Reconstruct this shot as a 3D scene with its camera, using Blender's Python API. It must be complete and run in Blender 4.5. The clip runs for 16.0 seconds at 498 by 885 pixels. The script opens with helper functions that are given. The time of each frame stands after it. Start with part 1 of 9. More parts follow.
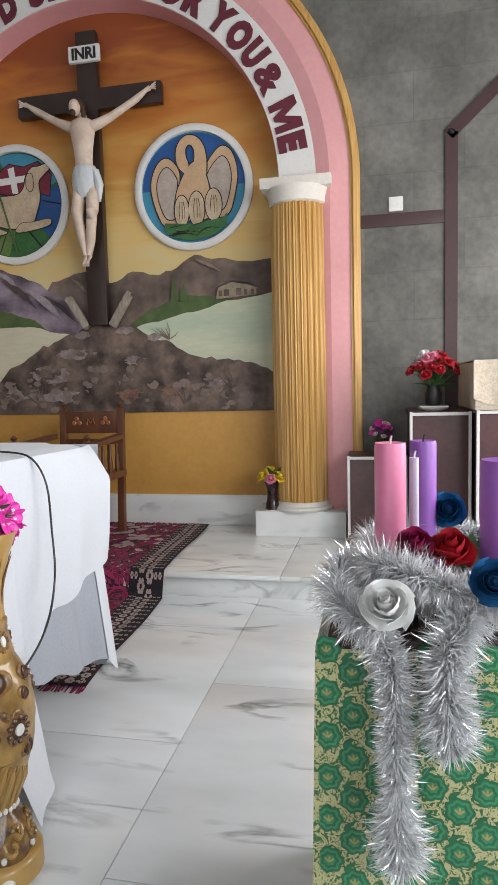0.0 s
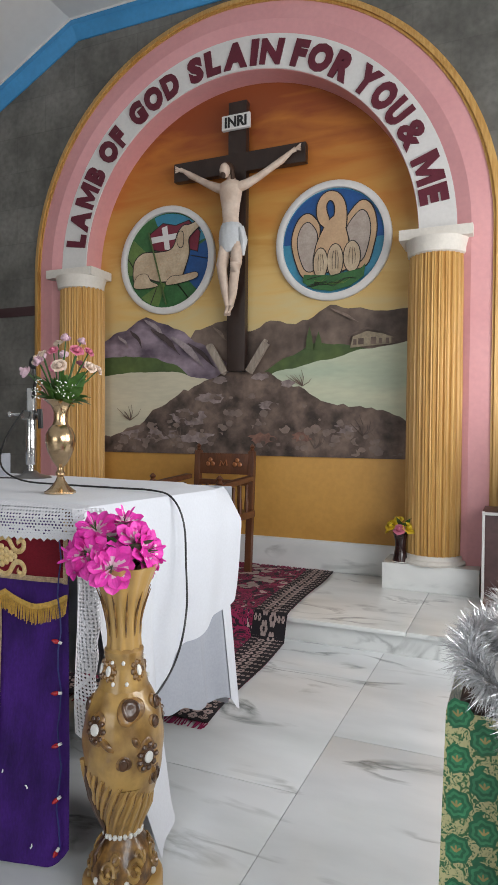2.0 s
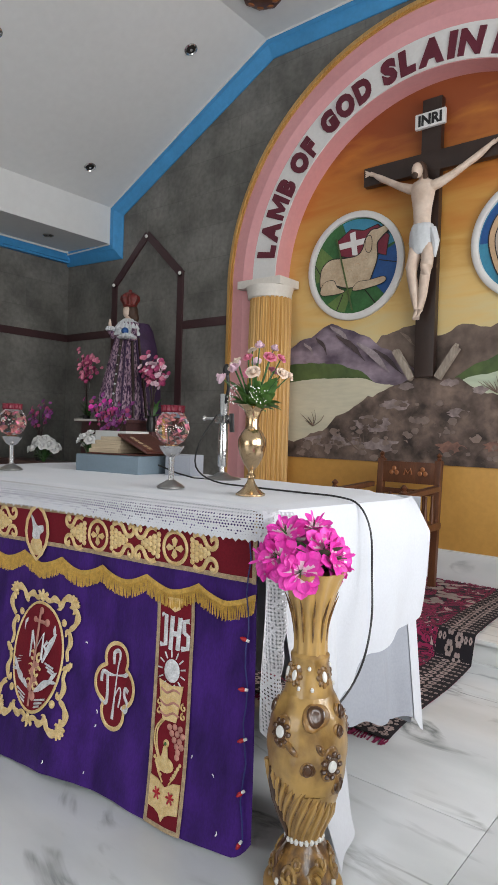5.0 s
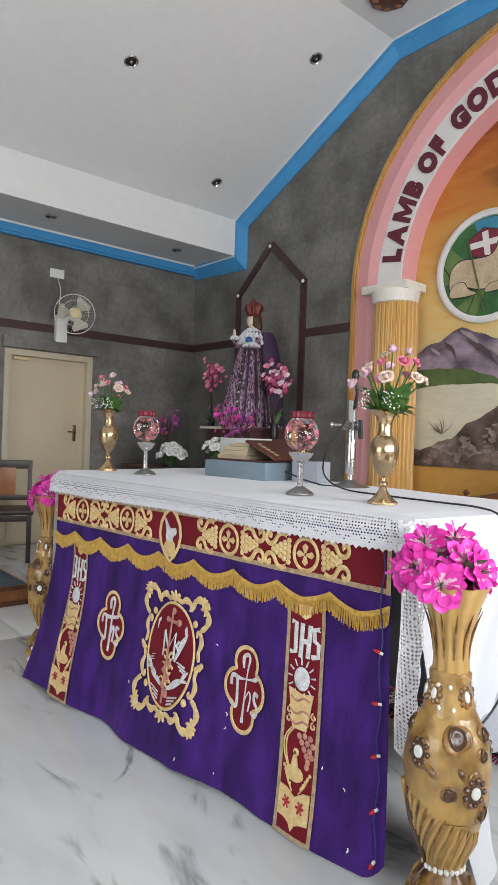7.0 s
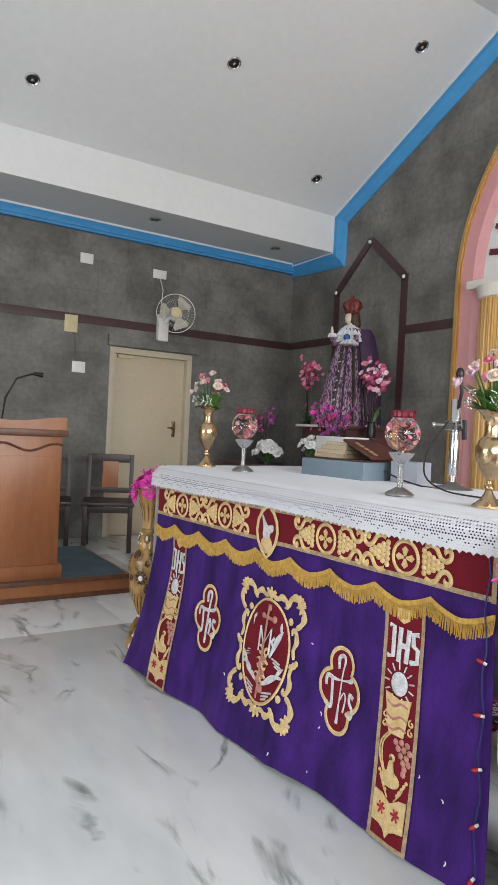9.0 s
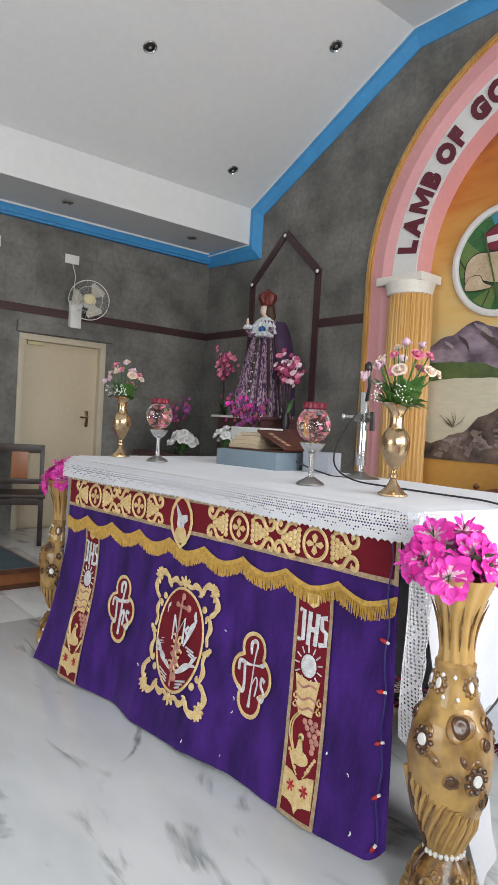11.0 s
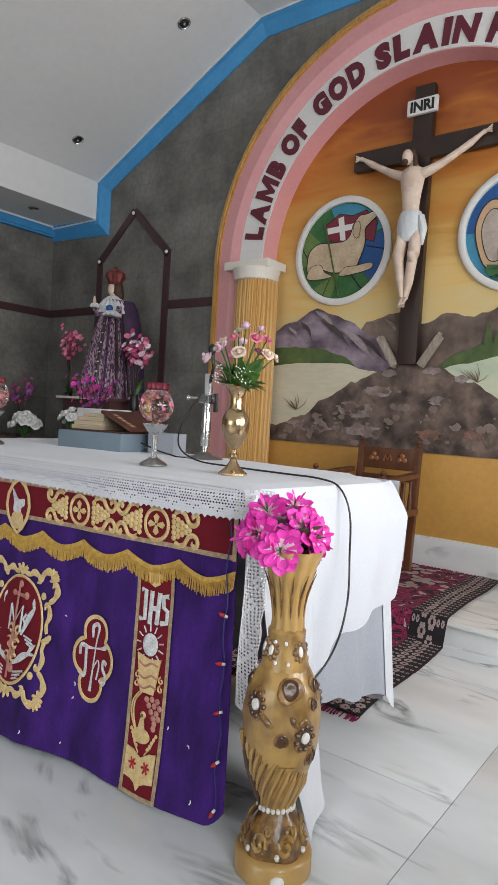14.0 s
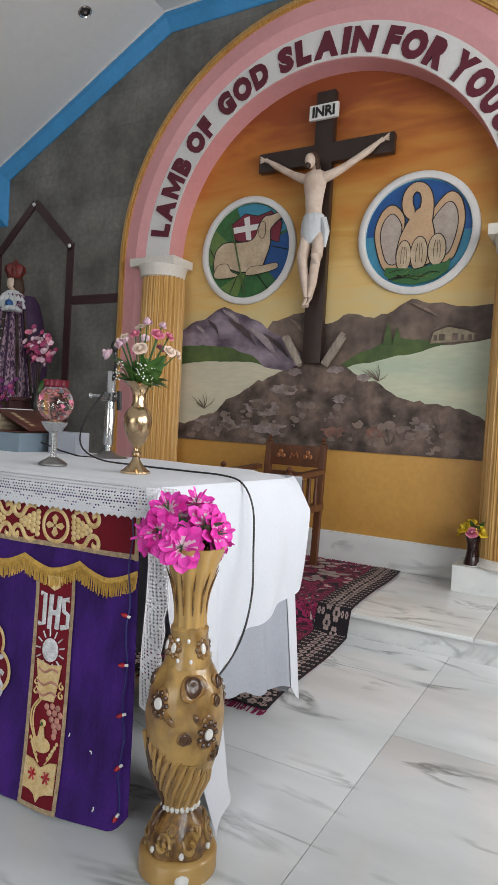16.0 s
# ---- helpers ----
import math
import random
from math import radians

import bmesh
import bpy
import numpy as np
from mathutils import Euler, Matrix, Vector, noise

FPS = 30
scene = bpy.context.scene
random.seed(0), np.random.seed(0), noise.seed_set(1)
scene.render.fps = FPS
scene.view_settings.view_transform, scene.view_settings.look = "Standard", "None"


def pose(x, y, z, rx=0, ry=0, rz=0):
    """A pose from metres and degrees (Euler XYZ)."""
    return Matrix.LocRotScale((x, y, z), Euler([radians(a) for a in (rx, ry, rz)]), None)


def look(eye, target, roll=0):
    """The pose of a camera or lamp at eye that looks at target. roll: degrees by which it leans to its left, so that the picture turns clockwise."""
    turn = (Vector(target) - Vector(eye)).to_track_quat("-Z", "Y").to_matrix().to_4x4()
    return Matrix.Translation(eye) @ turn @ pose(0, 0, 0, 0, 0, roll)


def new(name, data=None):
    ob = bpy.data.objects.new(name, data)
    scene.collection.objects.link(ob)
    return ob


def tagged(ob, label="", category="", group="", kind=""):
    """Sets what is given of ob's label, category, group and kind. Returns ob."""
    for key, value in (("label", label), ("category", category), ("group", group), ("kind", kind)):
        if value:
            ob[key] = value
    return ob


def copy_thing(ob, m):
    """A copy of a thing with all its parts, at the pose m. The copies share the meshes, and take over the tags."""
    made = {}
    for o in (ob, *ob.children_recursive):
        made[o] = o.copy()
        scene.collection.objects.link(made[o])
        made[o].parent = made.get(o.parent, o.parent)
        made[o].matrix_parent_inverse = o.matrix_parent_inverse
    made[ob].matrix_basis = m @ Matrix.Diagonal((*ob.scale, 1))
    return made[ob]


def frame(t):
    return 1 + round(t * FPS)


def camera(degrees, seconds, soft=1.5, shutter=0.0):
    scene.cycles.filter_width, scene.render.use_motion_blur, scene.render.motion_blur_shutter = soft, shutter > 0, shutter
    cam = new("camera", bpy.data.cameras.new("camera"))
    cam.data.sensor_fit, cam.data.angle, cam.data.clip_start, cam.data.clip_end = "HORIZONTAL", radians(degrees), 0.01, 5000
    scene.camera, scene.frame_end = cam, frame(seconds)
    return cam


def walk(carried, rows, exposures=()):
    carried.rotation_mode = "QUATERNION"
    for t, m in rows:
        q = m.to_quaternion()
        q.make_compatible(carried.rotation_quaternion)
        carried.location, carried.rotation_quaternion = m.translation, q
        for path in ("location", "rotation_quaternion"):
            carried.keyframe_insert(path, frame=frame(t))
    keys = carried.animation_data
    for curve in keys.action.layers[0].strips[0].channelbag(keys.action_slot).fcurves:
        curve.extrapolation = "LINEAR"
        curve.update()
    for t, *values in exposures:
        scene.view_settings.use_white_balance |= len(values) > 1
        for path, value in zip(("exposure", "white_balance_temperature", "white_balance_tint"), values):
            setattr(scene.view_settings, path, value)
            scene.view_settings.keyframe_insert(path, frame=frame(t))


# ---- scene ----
# ---- camera ----
cam = camera(42.7, 16.0)
PATH = [
    (0.0, (0.539, 1.106, 1.153), (0.13, 3.056, 0.973), -1.5),
    (0.5, (0.539, 1.105, 1.155), (0.017, 3.03, 1.016), -0.9),
    (1.0, (0.537, 1.084, 1.17), (-0.097, 2.98, 1.116), -0.1),
    (1.5, (0.533, 1.071, 1.171), (-0.18, 2.939, 1.118), 0.6),
    (2.0, (0.535, 1.058, 1.169), (-0.252, 2.896, 1.129), 0.5),
    (2.5, (0.537, 1.048, 1.173), (-0.326, 2.852, 1.132), 0.8),
    (3.0, (0.534, 1.047, 1.171), (-0.402, 2.815, 1.133), 0.6),
    (3.5, (0.525, 1.05, 1.171), (-0.501, 2.767, 1.135), 0.7),
    (4.0, (0.519, 1.052, 1.17), (-0.585, 2.719, 1.124), 0.6),
    (4.2, (0.516, 1.057, 1.17), (-0.62, 2.702, 1.128), 0.8),
    (6.5, (0.463, 1.043, 1.161), (-1.003, 2.404, 1.136), 2.3),
    (7.0, (0.457, 1.038, 1.159), (-1.068, 2.331, 1.142), 2.0),
    (7.5, (0.45, 1.036, 1.158), (-1.138, 2.252, 1.137), 2.2),
    (8.0, (0.446, 1.029, 1.159), (-1.191, 2.177, 1.13), 2.5),
    (8.2, (0.443, 1.026, 1.161), (-1.214, 2.145, 1.132), 2.7),
    (8.7, (0.447, 1.025, 1.161), (-1.244, 2.092, 1.127), 2.77),
    (9.25, (0.451, 1.024, 1.161), (-1.249, 2.078, 1.123), 2.85),
    (9.8, (0.455, 1.024, 1.161), (-1.225, 2.108, 1.118), 2.93),
    (10.3, (0.459, 1.023, 1.161), (-1.173, 2.18, 1.113), 3.0),
    (10.5, (0.463, 1.022, 1.16), (-1.142, 2.214, 1.112), 3.0),
    (11.0, (0.469, 1.018, 1.161), (-1.075, 2.288, 1.108), 3.2),
    (11.5, (0.48, 1.015, 1.161), (-1.007, 2.352, 1.106), 3.5),
    (12.0, (0.486, 1.015, 1.161), (-0.951, 2.405, 1.097), 3.3),
    (12.5, (0.492, 1.015, 1.161), (-0.895, 2.456, 1.102), 3.4),
    (13.0, (0.497, 1.021, 1.161), (-0.837, 2.509, 1.092), 3.2),
    (13.5, (0.504, 1.03, 1.156), (-0.772, 2.568, 1.078), 3.1),
    (14.0, (0.505, 1.036, 1.156), (-0.708, 2.624, 1.076), 3.5),
    (14.5, (0.512, 1.046, 1.153), (-0.612, 2.698, 1.072), 3.4),
    (15.0, (0.517, 1.042, 1.157), (-0.557, 2.727, 1.083), 3.6),
    (15.5, (0.522, 1.046, 1.154), (-0.512, 2.757, 1.086), 3.4),
    (16.0, (0.528, 1.053, 1.152), (-0.455, 2.793, 1.085), 3.2),
]
walk(cam, [(t, look(e, g, r)) for t, e, g, r in PATH], [(0.0, -0.46), (1.5, -0.52), (3.5, -0.47), (6.5, -0.03), (8.0, 0.08), (10.5, 0.08), (12.5, -0.08), (14.5, -0.37), (16.0, -0.45)])

# ---- world, light, exposure ----
world = bpy.data.worlds.new("world")
scene.world = world
world.use_nodes = True
wn = world.node_tree.nodes
sky = wn.new("ShaderNodeTexSky")
sky.sky_type, sky.sun_disc = "NISHITA", False
sky.sun_elevation, sky.sun_rotation = radians(48), radians(120)
wn["Background"].inputs["Strength"].default_value = 0.12
world.node_tree.links.new(sky.outputs["Color"], wn["Background"].inputs["Color"])
sun_data = bpy.data.lights.new("sun", "SUN")
sun_data.energy, sun_data.angle, sun_data.color = 2.5, radians(0.6), (1.0, 0.95, 0.88)
sun = new("sun", sun_data)
sun.matrix_world = look((-12, 3, 14), (0, 0, 0))


def window_lamp(name, at, target, w, h, watts, colour=(1.0, 0.985, 0.972)):
    d = bpy.data.lights.new(name, "AREA")
    d.shape, d.size, d.size_y, d.energy, d.color = "RECTANGLE", w, h, watts, colour
    o = new(name, d)
    o.matrix_world = look(at, target)
    return o


window_lamp("window_light", (2.92, 3.3, 1.85), (-0.7, 4.3, 1.2), 2.2, 1.7, 165)
window_lamp("window_light", (2.92, 0.5, 1.85), (0.2, 1.7, 0.7), 2.2, 1.7, 125, (0.95, 0.98, 1.0))
window_lamp("door_light", (-1.4, -5.85, 1.7), (-1.4, 4, 0.6), 4.4, 2.7, 160)

# ---- materials ----


def material(name, colour, rough=0.6, metal=0.0, vary=0.12, scale=6.0, fine=60.0, bump=0.1, second=None, spec=0.5, coat=0.0,
             stretch=(1, 1, 1), sheen=0.0, detail=6.0, random_tint=0.0, contrast=0.25, bias=0.0, blocks=0.0):
    """Principled surface with colour broken up at two scales and a fine relief."""
    m = bpy.data.materials.new(name)
    m.use_nodes = True
    nt = m.node_tree
    n, l = nt.nodes, nt.links
    b = n["Principled BSDF"]
    b.inputs["Roughness"].default_value, b.inputs["Metallic"].default_value = rough, metal
    b.inputs["Specular IOR Level"].default_value, b.inputs["Coat Weight"].default_value = spec, coat
    b.inputs["Sheen Weight"].default_value = sheen
    tc = n.new("ShaderNodeTexCoord")
    mp = n.new("ShaderNodeMapping")
    mp.inputs["Scale"].default_value = stretch
    l.new(tc.outputs["Object"], mp.inputs["Vector"])
    big, small = n.new("ShaderNodeTexNoise"), n.new("ShaderNodeTexNoise")
    for node, s in ((big, scale), (small, fine)):
        node.inputs["Scale"].default_value, node.inputs["Detail"].default_value = s, detail
        l.new(mp.outputs["Vector"], node.inputs["Vector"])
    ramp = n.new("ShaderNodeValToRGB")
    c = Vector(colour)
    two = Vector(second) if second else c * (1 - vary * 2)
    ramp.color_ramp.elements[0].position, ramp.color_ramp.elements[1].position = 0.5 + bias - contrast, 0.5 + bias + contrast
    ramp.color_ramp.elements[0].color, ramp.color_ramp.elements[1].color = (*two, 1), (*c, 1)
    l.new(big.outputs["Fac"], ramp.inputs["Fac"])
    mix = n.new("ShaderNodeMix")
    mix.data_type, mix.blend_type = "RGBA", "MULTIPLY"
    mix.inputs["Factor"].default_value = min(1.0, vary * 2.5)
    grey = n.new("ShaderNodeMapRange")
    grey.inputs["From Min"].default_value, grey.inputs["From Max"].default_value = 0.3, 0.7
    grey.inputs["To Min"].default_value, grey.inputs["To Max"].default_value = 0.6, 1.15
    l.new(small.outputs["Fac"], grey.inputs["Value"])
    l.new(ramp.outputs["Color"], mix.inputs["A"])
    l.new(grey.outputs["Result"], mix.inputs["B"])
    out = mix.outputs["Result"]
    if random_tint:
        oi = n.new("ShaderNodeObjectInfo")
        mr = n.new("ShaderNodeMapRange")
        mr.inputs["To Min"].default_value, mr.inputs["To Max"].default_value = 1 - random_tint, 1 + random_tint * 0.3
        l.new(oi.outputs["Random"], mr.inputs["Value"])
        mx = n.new("ShaderNodeMix")
        mx.data_type, mx.blend_type = "RGBA", "MULTIPLY"
        mx.inputs["Factor"].default_value = 1
        l.new(out, mx.inputs["A"])
        l.new(mr.outputs["Result"], mx.inputs["B"])
        out = mx.outputs["Result"]
    if blocks:
        pos, sp, cb = n.new("ShaderNodeNewGeometry"), n.new("ShaderNodeSeparateXYZ"), n.new("ShaderNodeCombineXYZ")
        sm = n.new("ShaderNodeMath")
        l.new(pos.outputs["Position"], sp.inputs[0])
        l.new(sp.outputs["X"], sm.inputs[0])
        l.new(sp.outputs["Y"], sm.inputs[1])
        l.new(sm.outputs[0], cb.inputs["X"])
        l.new(sp.outputs["Z"], cb.inputs["Y"])
        br = n.new("ShaderNodeTexBrick")
        br.inputs["Scale"].default_value, br.inputs["Mortar Size"].default_value = 1.0, 0.004
        br.inputs["Brick Width"].default_value, br.inputs["Row Height"].default_value = 0.62, 0.31
        br.inputs["Color1"].default_value, br.inputs["Color2"].default_value = (1 - blocks,) * 3 + (1,), (1 + blocks * 0.4,) * 3 + (1,)
        br.inputs["Mortar"].default_value = (1 - blocks * 1.3,) * 3 + (1,)
        l.new(cb.outputs[0], br.inputs["Vector"])
        mb = n.new("ShaderNodeMix")
        mb.data_type, mb.blend_type = "RGBA", "MULTIPLY"
        mb.inputs["Factor"].default_value = 1
        l.new(out, mb.inputs["A"])
        l.new(br.outputs["Color"], mb.inputs["B"])
        out = mb.outputs["Result"]
    l.new(out, b.inputs["Base Color"])
    if bump:
        bp = n.new("ShaderNodeBump")
        bp.inputs["Strength"].default_value, bp.inputs["Distance"].default_value = bump, 0.01
        l.new(small.outputs["Fac"], bp.inputs["Height"])
        l.new(bp.outputs["Normal"], b.inputs["Normal"])
    return m


def marble(name, base=(0.76, 0.785, 0.8), vein=(0.24, 0.26, 0.26), scale=1.1, amount=0.11, rough=0.12, tint=0.0, shift=0.0):
    """Polished white marble with drifting grey veins and cloudy patches."""
    m = bpy.data.materials.new(name)
    m.use_nodes = True
    nt = m.node_tree
    n, l = nt.nodes, nt.links
    b = n["Principled BSDF"]
    b.inputs["Roughness"].default_value = rough
    geo = n.new("ShaderNodeNewGeometry")
    mp = n.new("ShaderNodeMapping")
    mp.inputs["Rotation"].default_value = (0.25, 0.2, 0.75)
    mp.inputs["Location"].default_value = (shift, shift * 0.7, shift * 0.3)
    mp.inputs["Scale"].default_value = (1.0, 2.6, 2.0)
    l.new(geo.outputs["Position"], mp.inputs["Vector"])
    warp = n.new("ShaderNodeTexNoise")
    warp.inputs["Scale"].default_value, warp.inputs["Detail"].default_value, warp.inputs["Distortion"].default_value = scale, 8, 1.3
    cloud = n.new("ShaderNodeTexNoise")
    cloud.inputs["Scale"].default_value, cloud.inputs["Detail"].default_value = 1.7, 5
    spots = n.new("ShaderNodeTexNoise")
    spots.inputs["Scale"].default_value, spots.inputs["Detail"].default_value = 2.3, 3
    for node in (warp, cloud, spots):
        l.new(mp.outputs["Vector"], node.inputs["Vector"])
    near = n.new("ShaderNodeMath")
    near.operation = "SUBTRACT"
    near.inputs[1].default_value = 0.5
    l.new(warp.outputs["Fac"], near.inputs[0])
    ab = n.new("ShaderNodeMath")
    ab.operation = "ABSOLUTE"
    l.new(near.outputs[0], ab.inputs[0])
    line = n.new("ShaderNodeMapRange")
    line.inputs["From Max"].default_value = amount * 0.32
    line.inputs["To Min"].default_value, line.inputs["To Max"].default_value = 1.0, 0.0
    l.new(ab.outputs[0], line.inputs["Value"])
    patch = n.new("ShaderNodeMapRange")
    patch.inputs["From Min"].default_value, patch.inputs["From Max"].default_value = 0.5, 0.66
    l.new(spots.outputs["Fac"], patch.inputs["Value"])
    mul = n.new("ShaderNodeMath")
    mul.operation = "MULTIPLY"
    l.new(line.outputs["Result"], mul.inputs[0])
    l.new(patch.outputs["Result"], mul.inputs[1])
    ramp = n.new("ShaderNodeValToRGB")
    ramp.color_ramp.elements[0].position, ramp.color_ramp.elements[1].position = 0.32, 0.62
    ramp.color_ramp.elements[0].color = (base[0] * 0.82, base[1] * 0.83, base[2] * 0.83, 1)
    ramp.color_ramp.elements[1].color = (*base, 1)
    l.new(cloud.outputs["Fac"], ramp.inputs["Fac"])
    mix = n.new("ShaderNodeMix")
    mix.data_type = "RGBA"
    l.new(mul.outputs[0], mix.inputs["Factor"])
    l.new(ramp.outputs["Color"], mix.inputs["A"])
    mix.inputs["B"].default_value = (*vein, 1)
    oi = n.new("ShaderNodeObjectInfo")
    mr = n.new("ShaderNodeMapRange")
    mr.inputs["To Min"].default_value, mr.inputs["To Max"].default_value = 0.93, 1.03
    l.new(oi.outputs["Random"], mr.inputs["Value"])
    mx = n.new("ShaderNodeMix")
    mx.data_type, mx.blend_type = "RGBA", "MULTIPLY"
    mx.inputs["Factor"].default_value = 1
    l.new(mix.outputs["Result"], mx.inputs["A"])
    l.new(mr.outputs["Result"], mx.inputs["B"])
    l.new(mx.outputs["Result"], b.inputs["Base Color"])
    return m


def height_paint(name, stops, z0, z1, streak=0.1, rough=0.6):
    """Painted gradient up a wall picture, with brushed horizontal streaks."""
    m = bpy.data.materials.new(name)
    m.use_nodes = True
    nt = m.node_tree
    n, l = nt.nodes, nt.links
    b = n["Principled BSDF"]
    b.inputs["Roughness"].default_value = rough
    geo = n.new("ShaderNodeNewGeometry")
    sep = n.new("ShaderNodeSeparateXYZ")
    l.new(geo.outputs["Position"], sep.inputs[0])
    mr = n.new("ShaderNodeMapRange")
    mr.inputs["From Min"].default_value, mr.inputs["From Max"].default_value = z0, z1
    l.new(sep.outputs["Z"], mr.inputs["Value"])
    mp = n.new("ShaderNodeMapping")
    mp.inputs["Scale"].default_value = (1.2, 1, 6)
    l.new(geo.outputs["Position"], mp.inputs["Vector"])
    no = n.new("ShaderNodeTexNoise")
    no.inputs["Scale"].default_value, no.inputs["Detail"].default_value, no.inputs["Distortion"].default_value = 1.3, 7, 0.6
    l.new(mp.outputs["Vector"], no.inputs["Vector"])
    sc = n.new("ShaderNodeMath")
    sc.operation = "MULTIPLY_ADD"
    sc.inputs[1].default_value, sc.inputs[2].default_value = streak * 2, -streak
    l.new(no.outputs["Fac"], sc.inputs[0])
    add = n.new("ShaderNodeMath")
    l.new(mr.outputs["Result"], add.inputs[0])
    l.new(sc.outputs[0], add.inputs[1])
    ramp = n.new("ShaderNodeValToRGB")
    els = ramp.color_ramp.elements
    while len(els) < len(stops):
        els.new(0.5)
    for e, (p, c) in zip(els, stops):
        e.position, e.color = p, (*c, 1)
    l.new(add.outputs[0], ramp.inputs["Fac"])
    l.new(ramp.outputs["Color"], b.inputs["Base Color"])
    return m


GREY_WALL = material("grey_wall", (0.205, 0.2, 0.183), 0.62, scale=2.6, fine=24, bump=0.25, second=(0.102, 0.1, 0.09), vary=0.22, contrast=0.17, blocks=0.12, detail=9)
PINK = material("pink_paint", (0.72, 0.36, 0.37), 0.55, vary=0.05, scale=2.5, fine=30, bump=0.04, second=(0.66, 0.31, 0.325))
WHITE = material("white_paint", (0.74, 0.73, 0.72), 0.55, vary=0.05, scale=3, fine=40, bump=0.05)
CREAM = material("cream_plaster", (0.76, 0.72, 0.66), 0.6, vary=0.06, scale=8, fine=50, bump=0.08)
GOLD_PAINT = material("gold_paint", (0.7, 0.44, 0.15), 0.4, 0.1, vary=0.12, scale=7, fine=60, bump=0.05, second=(0.44, 0.215, 0.05), stretch=(9, 9, 0.3))
CEIL = material("ceiling_paint", (0.72, 0.73, 0.73), 0.8, vary=0.03, scale=0.8, fine=15, bump=0.03)
BLUE = material("blue_cornice", (0.055, 0.3, 0.62), 0.5, vary=0.08, scale=4, fine=30, bump=0.05)
MAROON_STRIP = material("maroon_strip", (0.06, 0.027, 0.03), 0.45, vary=0.1, scale=5, bump=0.05)
OCHRE = material("ochre_panel", (0.62, 0.34, 0.085), 0.5, vary=0.07, scale=1.5, fine=30, bump=0.06, second=(0.5, 0.255, 0.055))
MARBLE = marble("white_marble")
MARBLE_STEP = marble("veined_marble", base=(0.8, 0.81, 0.8), vein=(0.4, 0.41, 0.41), scale=1.6, amount=0.14, shift=3.1)
GROUT = material("grout", (0.56, 0.56, 0.55), 0.85)
SKY = height_paint("painted_sky", [(0.0, (0.62, 0.5, 0.25)), (0.18, (0.68, 0.46, 0.17)), (0.42, (0.55, 0.29, 0.065)), (0.7, (0.48, 0.165, 0.026)), (0.92, (0.27, 0.062, 0.014))], 1.9, 3.8, 0.32)
MTN_PURPLE = material("painted_purple_mountain", (0.33, 0.26, 0.32), 0.65, vary=0.2, scale=3.2, fine=14, bump=0.05, second=(0.085, 0.06, 0.09), stretch=(1, 1, 1.6), contrast=0.12)
MTN_BROWN = material("painted_brown_mountain", (0.22, 0.16, 0.13), 0.65, vary=0.2, scale=3.5, fine=14, bump=0.05, second=(0.075, 0.052, 0.043), contrast=0.16)
FIELD_GREEN = material("painted_green_field", (0.11, 0.16, 0.045), 0.65, vary=0.2, scale=4, fine=20, bump=0.05, second=(0.04, 0.075, 0.03))
WATER = material("painted_water", (0.66, 0.6, 0.45), 0.6, vary=0.08, scale=2, fine=20, bump=0.04, second=(0.52, 0.5, 0.38), stretch=(0.5, 1, 2.5))
TEAL = material("painted_teal_water", (0.64, 0.63, 0.46), 0.6, vary=0.08, scale=1.8, fine=20, bump=0.04, second=(0.4, 0.5, 0.38), stretch=(0.5, 1, 2))
ROCK = material("painted_rock", (0.22, 0.155, 0.125), 0.65, vary=0.25, scale=7, fine=22, bump=0.1, second=(0.045, 0.031, 0.026), contrast=0.17)
ROCK_PALE = material("painted_pale_stone", (0.27, 0.2, 0.165), 0.65, vary=0.2, scale=9, fine=30, bump=0.1, second=(0.16, 0.12, 0.11))
DARK_WOOD = material("dark_wood", (0.04, 0.022, 0.017), 0.38, vary=0.2, scale=3, fine=40, bump=0.08, stretch=(6, 6, 1))
BROWN_WOOD = material("brown_wood", (0.16, 0.06, 0.025), 0.4, vary=0.2, scale=3, fine=40, bump=0.08, stretch=(6, 6, 1), second=(0.07, 0.024, 0.012))
ORANGE_WOOD = material("orange_wood", (0.36, 0.14, 0.05), 0.35, vary=0.12, scale=2, fine=30, bump=0.05, stretch=(5, 5, 0.7), second=(0.25, 0.085, 0.03))
SKIN = material("painted_skin", (0.72, 0.6, 0.51), 0.5, vary=0.1, scale=11, fine=40, bump=0.05, second=(0.56, 0.42, 0.33))
HAIR = material("painted_hair", (0.06, 0.028, 0.015), 0.6, vary=0.2)
LINEN = material("painted_linen", (0.66, 0.69, 0.72), 0.6, vary=0.08, scale=12)
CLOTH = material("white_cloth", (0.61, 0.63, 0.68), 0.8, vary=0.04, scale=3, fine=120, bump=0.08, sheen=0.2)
# about the hue of CLOTH, darkened in the colour itself
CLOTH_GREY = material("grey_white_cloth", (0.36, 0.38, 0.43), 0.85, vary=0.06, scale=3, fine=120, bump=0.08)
LACE = material("white_lace", (0.7, 0.7, 0.74), 0.8, vary=0.06, fine=200, bump=0.2)
PURPLE = material("purple_velvet", (0.062, 0.013, 0.195), 0.65, vary=0.2, scale=9, fine=120, bump=0.15, second=(0.02, 0.003, 0.075), sheen=0.05, contrast=0.2, stretch=(1.5, 1.5, 0.6), spec=0.2)
MAROON = material("maroon_velvet", (0.19, 0.007, 0.018), 0.75, vary=0.14, scale=7, fine=160, bump=0.12, sheen=0.03, spec=0.2)
GOLD_THREAD = material("gold_thread", (0.88, 0.69, 0.38), 0.38, 0.2, vary=0.2, scale=60, fine=260, bump=0.5, second=(0.72, 0.48, 0.18))
